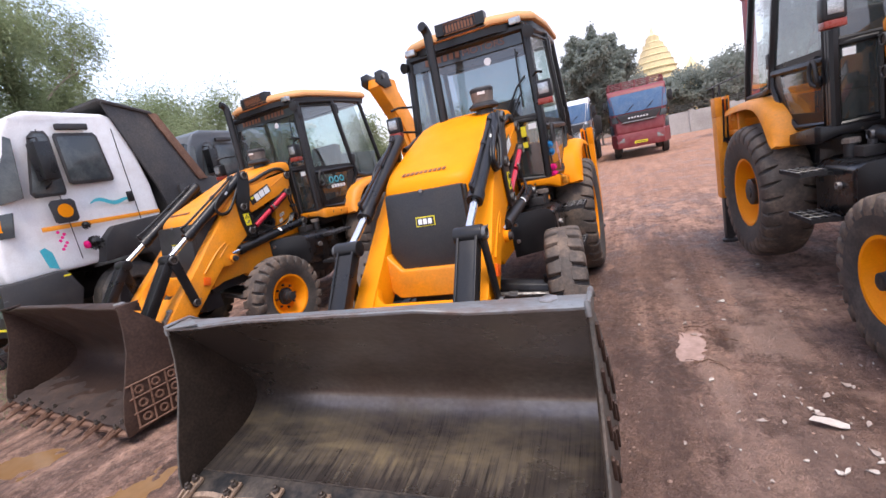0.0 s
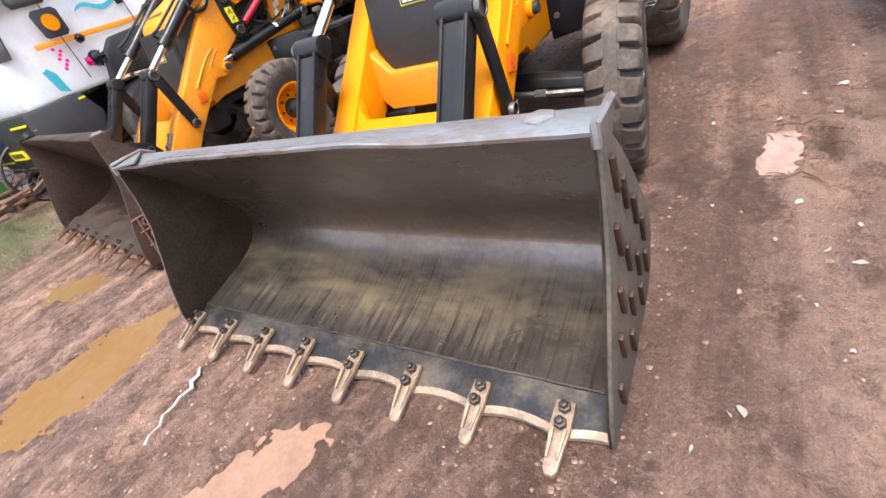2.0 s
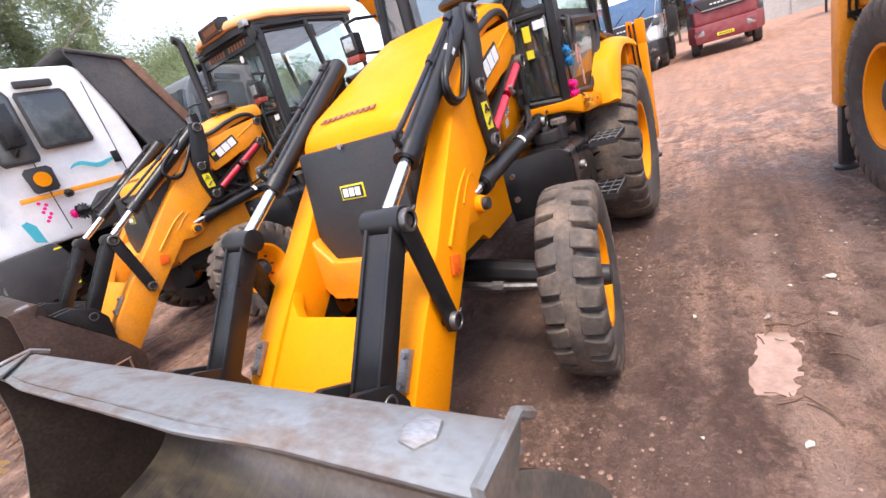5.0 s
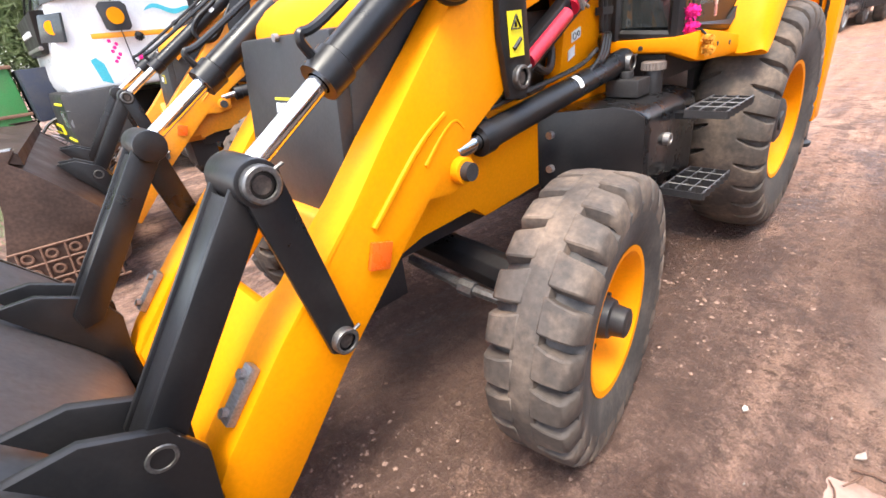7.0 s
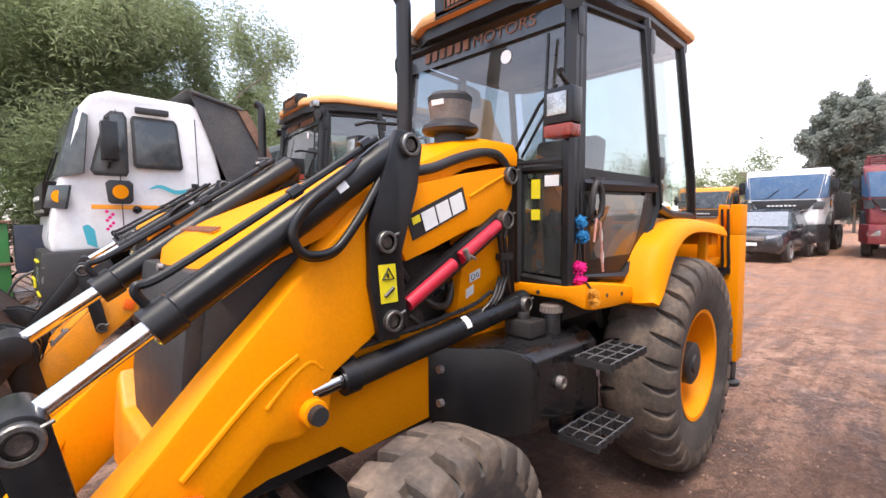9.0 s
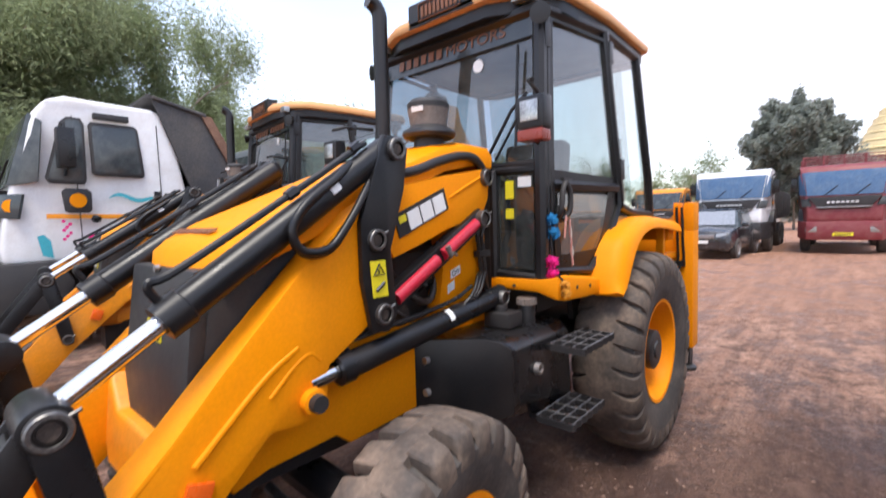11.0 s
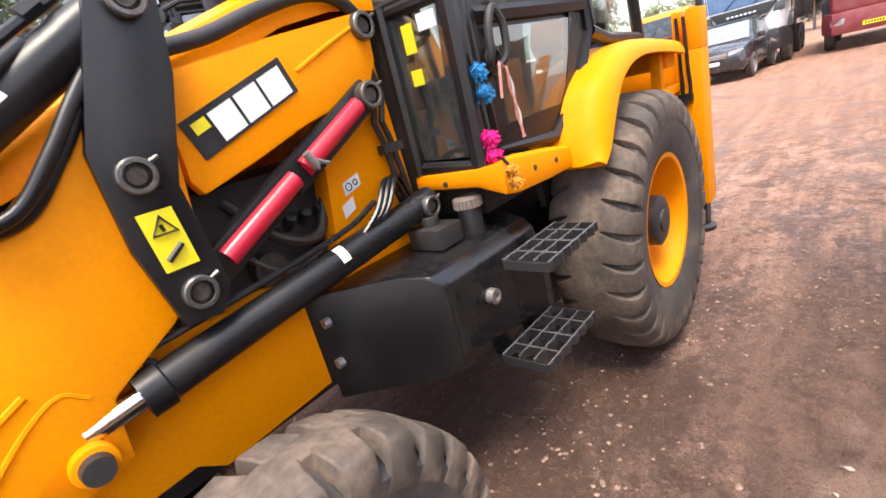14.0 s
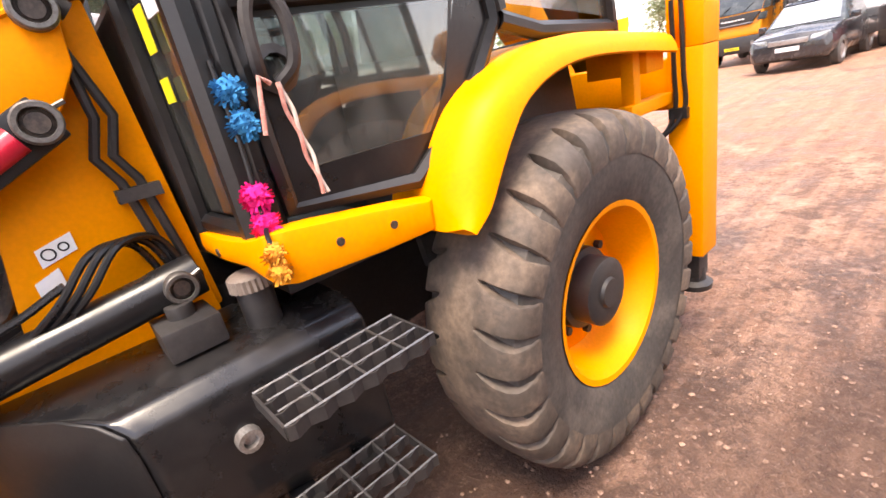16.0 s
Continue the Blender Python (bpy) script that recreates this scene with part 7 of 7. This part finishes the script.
truck(pose(-6.46, 1.43, 0) @ Matrix.Diagonal((1, 1, 1.03, 1)), "white tipper truck with orange stripe and teal flourishes", "parked trucks", WHITE, DARKGLASS, "tipper", TIPPER, STRIPE, True, 6.6)
truck(pose(-7.3, 4.6, 0), "grey-blue tipper truck behind the white one", "parked trucks", GREYBLUE, DARKGLASS, "tipper", GREYBLUE, None, False, 6.6, 1.0, False)
truck(pose(1.82, 20.9, 0), "dull red stake-body truck with blue windscreen", "parked trucks", REDTRUCK, BLUEGLASS, "stake", REDTRUCK, None, False, 7.5)
truck(pose(-1.32, 20.4, 0), "white tipper truck with blue windscreen, far side of the yard", "parked trucks", WHITE, BLUEGLASS, "tipper", TIPPER, None, False, 7.0, 1.0, False)
truck(pose(-4.3, 22.0, 0) @ Matrix.Scale(0.86, 4), "yellow tipper truck at the far side of the yard", "parked trucks", YELLOW_OLD, DARKGLASS, "tipper", TIPPER, None, False, 7.0, 1.0, False)


def suv(m):
    root = thing("car", "dark sport-utility car with dusty paint, parked before the trucks", "car", m)
    secs = [(0.0, 0.78, 0.35, 0.72), (0.12, 0.86, 0.28, 0.90), (0.9, 0.90, 0.28, 1.02), (1.15, 0.90, 0.28, 1.05), (2.2, 0.91, 0.28, 1.06), (3.9, 0.90, 0.28, 1.05), (4.25, 0.86, 0.35, 0.95), (4.35, 0.80, 0.42, 0.8)]
    bm = B()
    rings = []
    for y, w, z0, z1 in secs:
        rings.append([bm.verts.new((x, y, z)) for x, z in ((-w * 0.9, z0), (-w, z0 + 0.15), (-w, z1 - 0.18), (-w * 0.93, z1 - 0.03), (0, z1 + 0.02), (w * 0.93, z1 - 0.03), (w, z1 - 0.18), (w, z0 + 0.15), (w * 0.9, z0))])
    for a, b in zip(rings, rings[1:]):
        for k in range(9):
            j = (k + 1) % 9
            bm.faces.new((a[k], a[j], b[j], b[k]))
    bm.faces.new(rings[0])
    bm.faces.new(rings[-1])
    body = part("car_body", bm, SUVBLACK, root, "", 0.02)
    gh = [(1.05, 0.84, 1.02), (1.75, 0.66, 1.55), (2.2, 0.66, 1.62), (3.4, 0.66, 1.60), (4.1, 0.78, 1.04)]
    bm = B()
    rings = [[bm.verts.new((x, y, z)) for x, z in ((-0.86, 1.0), (-w, z), (w, z), (0.86, 1.0))] for y, w, z in gh]
    for a, b in zip(rings, rings[1:]):
        for k in range(3):
            bm.faces.new((a[k], a[k + 1], b[k + 1], b[k]))
    bm.faces.new(rings[0])
    bm.faces.new(rings[-1])
    part("cabin_glass", bm, DARKGLASS, root, "", 0.03)
    bm = slab(B(), [(-0.66, 1.76, 1.565), (0.66, 1.76, 1.565), (0.66, 2.2, 1.635), (0.66, 3.42, 1.615), (-0.66, 3.42, 1.615), (-0.66, 2.2, 1.635)], (0, 0, 0.02))
    part("car_roof", bm, SUVBLACK, root, "", 0.01)
    bm = slab(B(), [(-0.74, 1.12, 1.07), (0.74, 1.12, 1.07), (0.62, 1.72, 1.53), (-0.62, 1.72, 1.53)], (0, -0.02, 0.02))
    part("windscreen", bm, LAMP, root, "pale sky-lit windscreen")
    for s in (1, -1):
        part("headlamp", slab(B(), [(s * 0.45, 0.03, 0.72), (s * 0.80, 0.12, 0.74), (s * 0.82, 0.16, 0.86), (s * 0.48, 0.05, 0.83)], (0, -0.04, 0)), LAMP, body, "", 0.01)
        part("mirror", box(B(), *sorted((s * 0.9, s * 1.08)), 1.25, 1.38, 1.02, 1.16), SUVBLACK, root, "", 0.03)
        for y in (0.85, 3.45):
            bm = lathe(B(), [(-0.1, 0.2), (-0.1, 0.3), (-0.07, 0.34), (0.07, 0.34), (0.1, 0.3), (0.1, 0.22)], (s * 0.82, y, 0.34), (s, 0, 0), 24)
            w = part("wheel", bm, SIDEWALL, root)
            part("rim", lathe(B(), [(0.1, 0.225), (0.07, 0.2), (0.09, 0.05), (0.09, 0)], (s * 0.82, y, 0.34), (s, 0, 0), 16), STEEL, w)
    bm = box(B(), -0.42, 0.42, -0.02, 0.05, 0.68, 0.80)
    part("grille", bm, STEEL, body, "", 0.01)
    part("number_plate", box(B(), -0.25, 0.25, -0.02, 0.02, 0.52, 0.62), DECALW, body)


suv(pose(-1.66, 17.3, 0, 0, 0, -4))


# ---- trees ----
def tree(x, y, h, spread, leaf, seed, leaves=5000, size=0.07, feather=True, low=0.3, name="tree", label="feathery green thorn tree with thin branches"):
    rnd = random.Random(seed)
    root = thing(name, label, "tree", pose(x, y, 0), "trees round the yard")
    bm = B()
    tips = []

    def limb(p, d, length, r, depth):
        pts = [p]
        n = 5
        for i in range(n):
            d = (d + Vector((rnd.gauss(0, 0.16), rnd.gauss(0, 0.16), rnd.gauss(0.03, 0.1)))).normalized()
            pts.append(pts[-1] + d * length / n)
        tube(bm, pts, r, 6 if depth < 2 else 4, False, r * 0.5)
        if depth >= 3:
            tips.append(pts)
            return
        for k in range(3 if depth else 6):
            i = rnd.randint(2, n)
            e = Vector((rnd.gauss(0, 1), rnd.gauss(0, 1), rnd.gauss(0.25, 0.5))).normalized()
            limb(pts[i], (d * 0.6 + e * 0.8).normalized(), length * rnd.uniform(0.55, 0.8), r * 0.5, depth + 1)

    limb(Vector((0, 0, -0.05)), Vector((rnd.gauss(0, 0.1), rnd.gauss(0, 0.1), 1)), h * 0.42, 0.028 * h / 3, 0)
    k = max(max(abs(q.x), abs(q.y)) for t in tips for q in t)
    kz = max(q.z for t in tips for q in t)
    sx, sz = spread / k, h / kz
    for v in bm.verts:
        f = min(1.0, max(0.0, v.co.z / (h * 0.25)))
        v.co.x *= 1 + (sx - 1) * f
        v.co.y *= 1 + (sx - 1) * f
        v.co.z *= sz
    part("trunk", bm, BARK, root, "thin grey-brown trunk and limbs")
    vs, fs = [], []
    per = max(1, leaves // max(1, len(tips)))
    for t in tips:
        for _ in range(per):
            i = rnd.randint(1, len(t) - 1)
            p = t[i - 1].lerp(t[i], rnd.random()) + Vector((rnd.gauss(0, 1), rnd.gauss(0, 1), rnd.gauss(0, 1))) * (0.26 if feather else 0.4)
            p = Vector((p.x * sx, p.y * sx, p.z * sz))
            if not feather:
                g = Vector((rnd.gauss(0, 1), rnd.gauss(0, 1), rnd.gauss(0, 1))).normalized()
                k = rnd.uniform(0.45, 1.0) ** 0.5 * (0.86 + 0.42 * noise.noise(g * 2.1 + Vector((seed, 0, 0))) + 0.25 * noise.noise(g * 5.0 + Vector((0, seed, 0))))
                p = Vector((g.x * spread * k, g.y * spread * k, h * 0.56 + g.z * h * 0.44 * k))
            if p.z < h * low * rnd.random():
                continue
            d = Vector((rnd.gauss(0, 1), rnd.gauss(0, 1), rnd.gauss(-0.2, 0.5))).normalized()
            u = d.orthogonal().normalized()
            L, w = size * rnd.uniform(0.7, 1.6) * (2.0 if feather else 1.0), size * (0.22 if feather else 0.55)
            b = len(vs)
            vs += [p, p + d * L * 0.5 + u * w, p + d * L - Vector((0, 0, L * 0.15)), p + d * L * 0.5 - u * w]
            fs.append((b, b + 1, b + 2, b + 3))
    me = bpy.data.meshes.new("crown")
    me.from_pydata([tuple(v) for v in vs], [], fs)
    me.materials.append(leaf)
    crown = new("crown", me)
    crown.parent = root
    return root


for i, (x, y, h, sp, n) in enumerate(((-11.0, 4.0, 7.3, 3.5, 60000), (-10.6, 1.0, 7.0, 3.4, 55000), (-11.5, 5.8, 7.6, 2.5, 26000), (-11.4, 8.2, 5.0, 2.6, 40000), (-11.5, -2.6, 6.2, 3.2, 34000), (-13.5, 11.5, 4.3, 3.2, 26000), (-9.3, 2.2, 3.4, 2.1, 18000), (-9.0, -0.6, 3.0, 2.0, 18000), (-9.4, 6.4, 3.8, 2.2, 18000))):
    tree(x, y, h, sp, LEAF, 10 + i, int(n * 2.2), 0.056, True, 0.1)
for i, (x, y, h, sp, n) in enumerate(((-13, 14, 4.6, 2.6, 4000), (-16, 19, 5.0, 3.0, 4000), (-14, 25, 5.2, 3.0, 3500), (-19, 32, 6.4, 3.6, 3500), (-13, 36, 6.2, 3.2, 3500), (-9, 40, 6.0, 3.0, 3000), (-5.5, 42, 6.4, 2.8, 2500))):
    tree(x, y, h, sp, LEAF, 40 + i, n, 0.16, True, 0.05, label="sparse dusty green tree beyond the yard")
tree(-0.9, 45, 10.7, 3.3, LEAFHAZY, 70, 90000, 0.19, False, 0.1, label="large dense dark green tree behind the trucks")
for i, (x, y, h, sp, n) in enumerate(((7, 52, 6, 3.5, 3500), (11, 50, 6.5, 4, 3500), (16, 48, 8, 4, 4500), (21, 44, 9.5, 4.5, 4500), (27, 40, 9, 4.5, 4000), (2.5, 56, 7, 3, 3000))):
    tree(x, y, h, sp, LEAFHAZY, 80 + i, 3 * n, 0.2, False, 0.05, label="dense green tree beyond the yard wall")

# ---- temple, wall, far buildings ----
tower = thing("temple_tower", "gold tiered temple tower rising behind the trees", "temple", pose(5.0, 60, 0))
for k in range(9):
    w = 2.7 * (1 - (k / 9.6) ** 1.9)
    z = 4.0 + 0.72 * k
    part("tier", lathe(B(), [(0, w * 1.05), (0.16, w * 1.08), (0.24, w * 0.96), (0.72, w * 0.92)], (0, 0, z), (0, 0, 1), 16), GOLD, tower)
part("finial", lathe(B(), [(0, 0.5), (0.3, 0.55), (0.6, 0.2), (1.3, 0.05), (1.5, 0)], (0, 0, 10.3), (0, 0, 1), 10), GOLD, tower)
part("base", box(B(), -2.6, 2.6, -2.6, 2.6, 0, 4.0), GOLD, tower, "", 0.1)
small = thing("temple_dome", "smaller gold temple roof in the distance", "temple", pose(9.4, 66, 0))
part("dome", lathe(B(), [(0, 2.2), (5.2, 2.2), (5.4, 2.4), (6.4, 1.4), (7.2, 0.5), (8.2, 0.0)], (0, 0, 0), (0, 0, 1), 12), GOLD, small)
bm = B()
box(bm, 3.0, 34, 37.9, 38.15, 0, 1.55)
for k in range(12):
    box(bm, 3.0 + 2.6 * k, 3.3 + 2.6 * k, 37.8, 38.2, 0, 1.65)
wall = link_mesh("wall_far", bm, PLASTER)
tagged(wall, "low pale plastered boundary wall across the yard", "wall", kind="structure")
bm = B()
for k in range(3):
    tube(bm, [(3.0, 38, 1.75 + 0.14 * k), (34, 38, 1.75 + 0.14 * k)], 0.02, 4)
tagged(link_mesh("wire_strands", bm, PLASTIC), "sagging wire strands above the boundary wall", "fence", kind="structure")
for x, y, w, h, col in ((-9, 70, 5, 6.5, PLASTER), (-4, 75, 4, 5.5, PLASTER), (12, 80, 7, 6.5, PLASTER)):
    hb = thing("far_building", "pale low building in the haze", "building", pose(x, y, 0), "far buildings")
    part("wall", box(B(), -w, w, 0, 5, 0, h), col, hb, "", 0.05)
    part("roof_slab", box(B(), -w - 0.4, w + 0.4, -0.4, 5.4, h, h + 0.25), PLASTER, hb)
    for k in range(4):
        part("window", box(B(), -w + 0.8 + k * w * 0.5, -w + 1.8 + k * w * 0.5, -0.03, 0.03, h - 2.4, h - 1.1), DARKGLASS, hb)

pillar = thing("pillar", "tall dull red pillar by the boundary wall", "pillar", pose(7.15, 26, 0, 0, 0, 12))
part("shaft", slab(B(), [(-0.19, -0.19, 0), (0.19, -0.19, 0), (0.19, 0.19, 0), (-0.19, 0.19, 0)], (0, 0, 6.1)), REDTRUCK, pillar, "", 0.02)
part("cap", box(B(), -0.24, 0.24, -0.24, 0.24, 6.1, 6.22), REDTRUCK, pillar, "", 0.02)
shelter = thing("shelter", "open lean-to shelter with a dark sloping sheet roof", "shelter", pose(7.2, 28.0, 0))
part("roof_sheet", slab(B(), [(-1.6, -1.0, 2.45), (1.4, -1.0, 3.25), (1.4, 1.2, 3.25), (-1.6, 1.2, 2.45)], (0, 0, 0.06)), TIPPER, shelter, "dark rusty sheet roof")
for x, top in ((-1.3, 2.55), (1.2, 3.2)):
    for y in (-0.85, 1.05):
        part("post", cyl(B(), (x, y, 0), (x, y, top), 0.05, seg=8), PLASTIC, shelter)
tree(9.6, 29, 9.6, 4.0, LEAFHAZY, 95, 9000, 0.15, True, 0.25, label="tall sparse tree with drooping leafy branches by the shelter")

# ---- junk by the trees ----
bin_ob = thing("metal_bin", "green sheet-metal bin with rusty frame by the trees", "bin", pose(-7.9, 0.55, 0))
part("bin_body", box(B(), -0.75, 0.75, -0.6, 0.55, 0.25, 1.5), GREENBOX, bin_ob, "", 0.02)
bm = B()
for z in (0.3, 0.9, 1.5):
    tube(bm, [(-0.77, -0.62, z), (0.77, -0.62, z), (0.77, 0.57, z), (-0.77, 0.57, z)], 0.025, 6, True)
for x, y in ((-0.7, -0.55), (0.7, -0.55), (0.7, 0.5), (-0.7, 0.5)):
    tube(bm, [(x, y, 0), (x, y, 1.5)], 0.03, 6)
part("bin_frame", bm, RUST, bin_ob)
cart = thing("hand_cart", "navy sheet-metal cart with thin wheels", "cart", pose(-7.2, 1.45, 0))
part("cart_box", slab(B(), [(-0.5, -0.3, 0.8), (0.5, -0.3, 0.8), (0.5, -0.3, 1.45), (-0.5, -0.3, 1.45)], (0, 0.6, 0)), NAVY, cart, "", 0.02)
for s in (1, -1):
    bm = B()
    tube(bm, [(s * 0.55, 0.42 * math.cos(a), 0.42 + 0.42 * math.sin(a)) for a in (2 * math.pi * k / 28 for k in range(28))], 0.02, 6, True)
    for k in range(10):
        a = 2 * math.pi * k / 10
        tube(bm, [(s * 0.55, 0, 0.42), (s * 0.55, 0.42 * math.cos(a), 0.42 + 0.42 * math.sin(a))], 0.005, 4)
    part("cart_wheel", bm, PLASTIC, cart)
bm = B()
tube(bm, [(-0.5, 0.3, 0.85), (-0.45, 1.3, 1.0), (0.45, 1.3, 1.0), (0.5, 0.3, 0.85)], 0.02, 6)
tube(bm, [(-0.55, 0, 0.42), (0.55, 0, 0.42)], 0.02, 6)
tube(bm, [(0, 0, 0.42), (0, 0, 0.82)], 0.02, 6)
part("cart_handle", bm, RUST, cart)
rnd = random.Random(5)
bm = B()
for k in range(60):
    a = rnd.uniform(0, 3.14)
    x, y, z = rnd.uniform(-8.2, -5.6), rnd.uniform(-0.8, 2.4), rnd.uniform(0.03, 0.3)
    L = rnd.uniform(0.2, 0.8)
    tube(bm, [(x, y, z), (x + L * math.cos(a), y + L * math.sin(a), z + rnd.uniform(-0.02, 0.15))], rnd.uniform(0.015, 0.05), 6)
tagged(link_mesh("scrap_heap", bm, RUST), "heap of rusty scrap and branches on the ground", "scrap", kind="stuff")

# ---- grass verge beyond the second loader ----
rnd = random.Random(21)
vs, fs = [], []
for k in range(9000):
    x, y = rnd.gauss(-6.0, 0.75), rnd.gauss(0.1, 0.55)
    z, a, L = ground_height(x, y), rnd.uniform(0, 6.28), rnd.uniform(0.02, 0.075)
    d = Vector((math.cos(a), math.sin(a), 0))
    p, w = Vector((x, y, z)), d.cross(Vector((0, 0, 1))) * 0.004
    b = len(vs)
    vs += [tuple(p - w), tuple(p + w), tuple(p + d * L * 0.5 + Vector((0, 0, L)))]
    fs.append((b, b + 1, b + 2))
me = bpy.data.meshes.new("grass")
me.from_pydata(vs, [], fs)
me.materials.append(LEAF)
tagged(new("grass", me), "thin short yellow-green grass on the verge by the scrap", "grass", kind="stuff")

# ---- loose stones, gravel, litter ----
rnd = random.Random(11)
vs, fs = [], []
ico = [(0, 0, 1), (0.9, 0, 0.2), (0.28, 0.85, 0.2), (-0.72, 0.53, 0.2), (-0.72, -0.53, 0.2), (0.28, -0.85, 0.2), (0, 0, -0.6)]
tri = [(0, 1, 2), (0, 2, 3), (0, 3, 4), (0, 4, 5), (0, 5, 1), (6, 2, 1), (6, 3, 2), (6, 4, 3), (6, 5, 4), (6, 1, 5)]
for k in range(48000):
    x, y = rnd.uniform(-2.6, 3.4), rnd.uniform(-1.6, 5.6)
    if noise.noise((x * 0.8, y * 0.8, 20)) < rnd.uniform(-0.2, 0.7):
        continue
    r = 0.003 + 0.012 * rnd.random() ** 4
    z = ground_height(x, y)
    if puddle_depth(x, y) > 0.015:
        continue
    a = rnd.uniform(0, 6.28)
    b = len(vs)
    for p in ico:
        q = [c * r * rnd.uniform(0.7, 1.3) for c in p]
        vs.append((x + q[0] * math.cos(a) - q[1] * math.sin(a), y + q[0] * math.sin(a) + q[1] * math.cos(a), z + q[2] * 0.7))
    fs += [tuple(b + i for i in t) for t in tri]
me = bpy.data.meshes.new("gravel")
me.from_pydata(vs, [], fs)
me.materials.append(STONE)
tagged(new("gravel", me), "scattered small brown clods and stone chips on the mud", "gravel", kind="stuff")
for k in range(150):
    x, y = rnd.uniform(1.25, 2.9) if k % 4 else rnd.uniform(-1.0, 2.4), rnd.uniform(-1.2, 3.6)
    if k > 90:
        x, y = rnd.gauss(2.03, 0.22), rnd.gauss(0.85, 0.38)
    if abs(x) < 1.0 and y > 0.0:
        continue
    r, asp, turn = 0.006 + 0.020 * rnd.random() ** 1.8, rnd.uniform(0.25, 0.8), rnd.uniform(0, 3.14)
    bm = B()
    n = rnd.randint(5, 8)
    a0 = rnd.uniform(0, 6.28)
    pts = []
    for i in range(n):
        a = a0 + 2 * math.pi * i / n
        p, q = r * rnd.uniform(0.7, 1.3) * math.cos(a), r * asp * rnd.uniform(0.6, 1.2) * math.sin(a)
        pts.append((x + p * math.cos(turn) - q * math.sin(turn), y + p * math.sin(turn) + q * math.cos(turn), ground_height(x, y) + 0.007 + 0.005 * math.sin(2 * a)))
    slab(bm, pts, (0, 0, 0.005))
    bmesh.ops.recalc_face_normals(bm, faces=bm.faces)
    if k % 3:
        tagged(link_mesh("stone_chip", bm, CHIP), "flat dull clay chip lying on the mud", "stone", "chips on the ground")
    else:
        tagged(link_mesh("litter_scrap", bm, PAPER), "torn pale scrap of paper trodden into the mud", "litter", "litter on the ground")
for k in range(14):
    a = rnd.uniform(0, 6.28)
    x, y, L = 1.66 + 0.16 * math.cos(a), 1.86 + 0.3 * math.sin(a), rnd.uniform(0.03, 0.09)
    z, b = ground_height(x, y) + 0.006, rnd.uniform(0, 3.14)
    bm = tube(B(), [(x - L * math.cos(b), y - L * math.sin(b), z), (x, y, z + 0.004), (x + L * math.cos(b + 0.3), y + L * math.sin(b + 0.3), z)], rnd.uniform(0.002, 0.004), 5)
    tagged(link_mesh("twig", bm, RUST), "dry brown twig lying by the puddle", "twig", "litter on the ground")
bm = B()
slab(bm, [(1.965, 0.985, 0.012), (2.00, 0.955, 0.020), (2.06, 0.925, 0.014), (2.10, 0.925, 0.012), (2.105, 0.95, 0.016), (2.05, 0.985, 0.022), (1.99, 1.015, 0.014)], (0, 0, 0.004))
tagged(link_mesh("litter_sheet", bm, PAPER), "crumpled pale paper sheet on the mud", "litter", "litter on the ground")
bm = B()
strip = [(-0.80, -0.17), (-0.755, -0.21), (-0.76, -0.25), (-0.715, -0.275), (-0.735, -0.33), (-0.715, -0.38), (-0.725, -0.43), (-0.685, -0.47), (-0.69, -0.52), (-0.66, -0.56)]
edge_l, edge_r = [], []
for x0, y0 in strip:
    w = rnd.uniform(0.003, 0.017)
    edge_l.append((x0 - w, y0, 0.014))
    edge_r.append((x0 + w, y0 + 0.006, 0.016))
slab(bm, edge_l + edge_r[::-1], (0, 0, 0.004))
tagged(link_mesh("plastic_strip", bm, PAPER), "torn pale plastic strip trodden into the mud before the bucket", "litter", "litter on the ground")
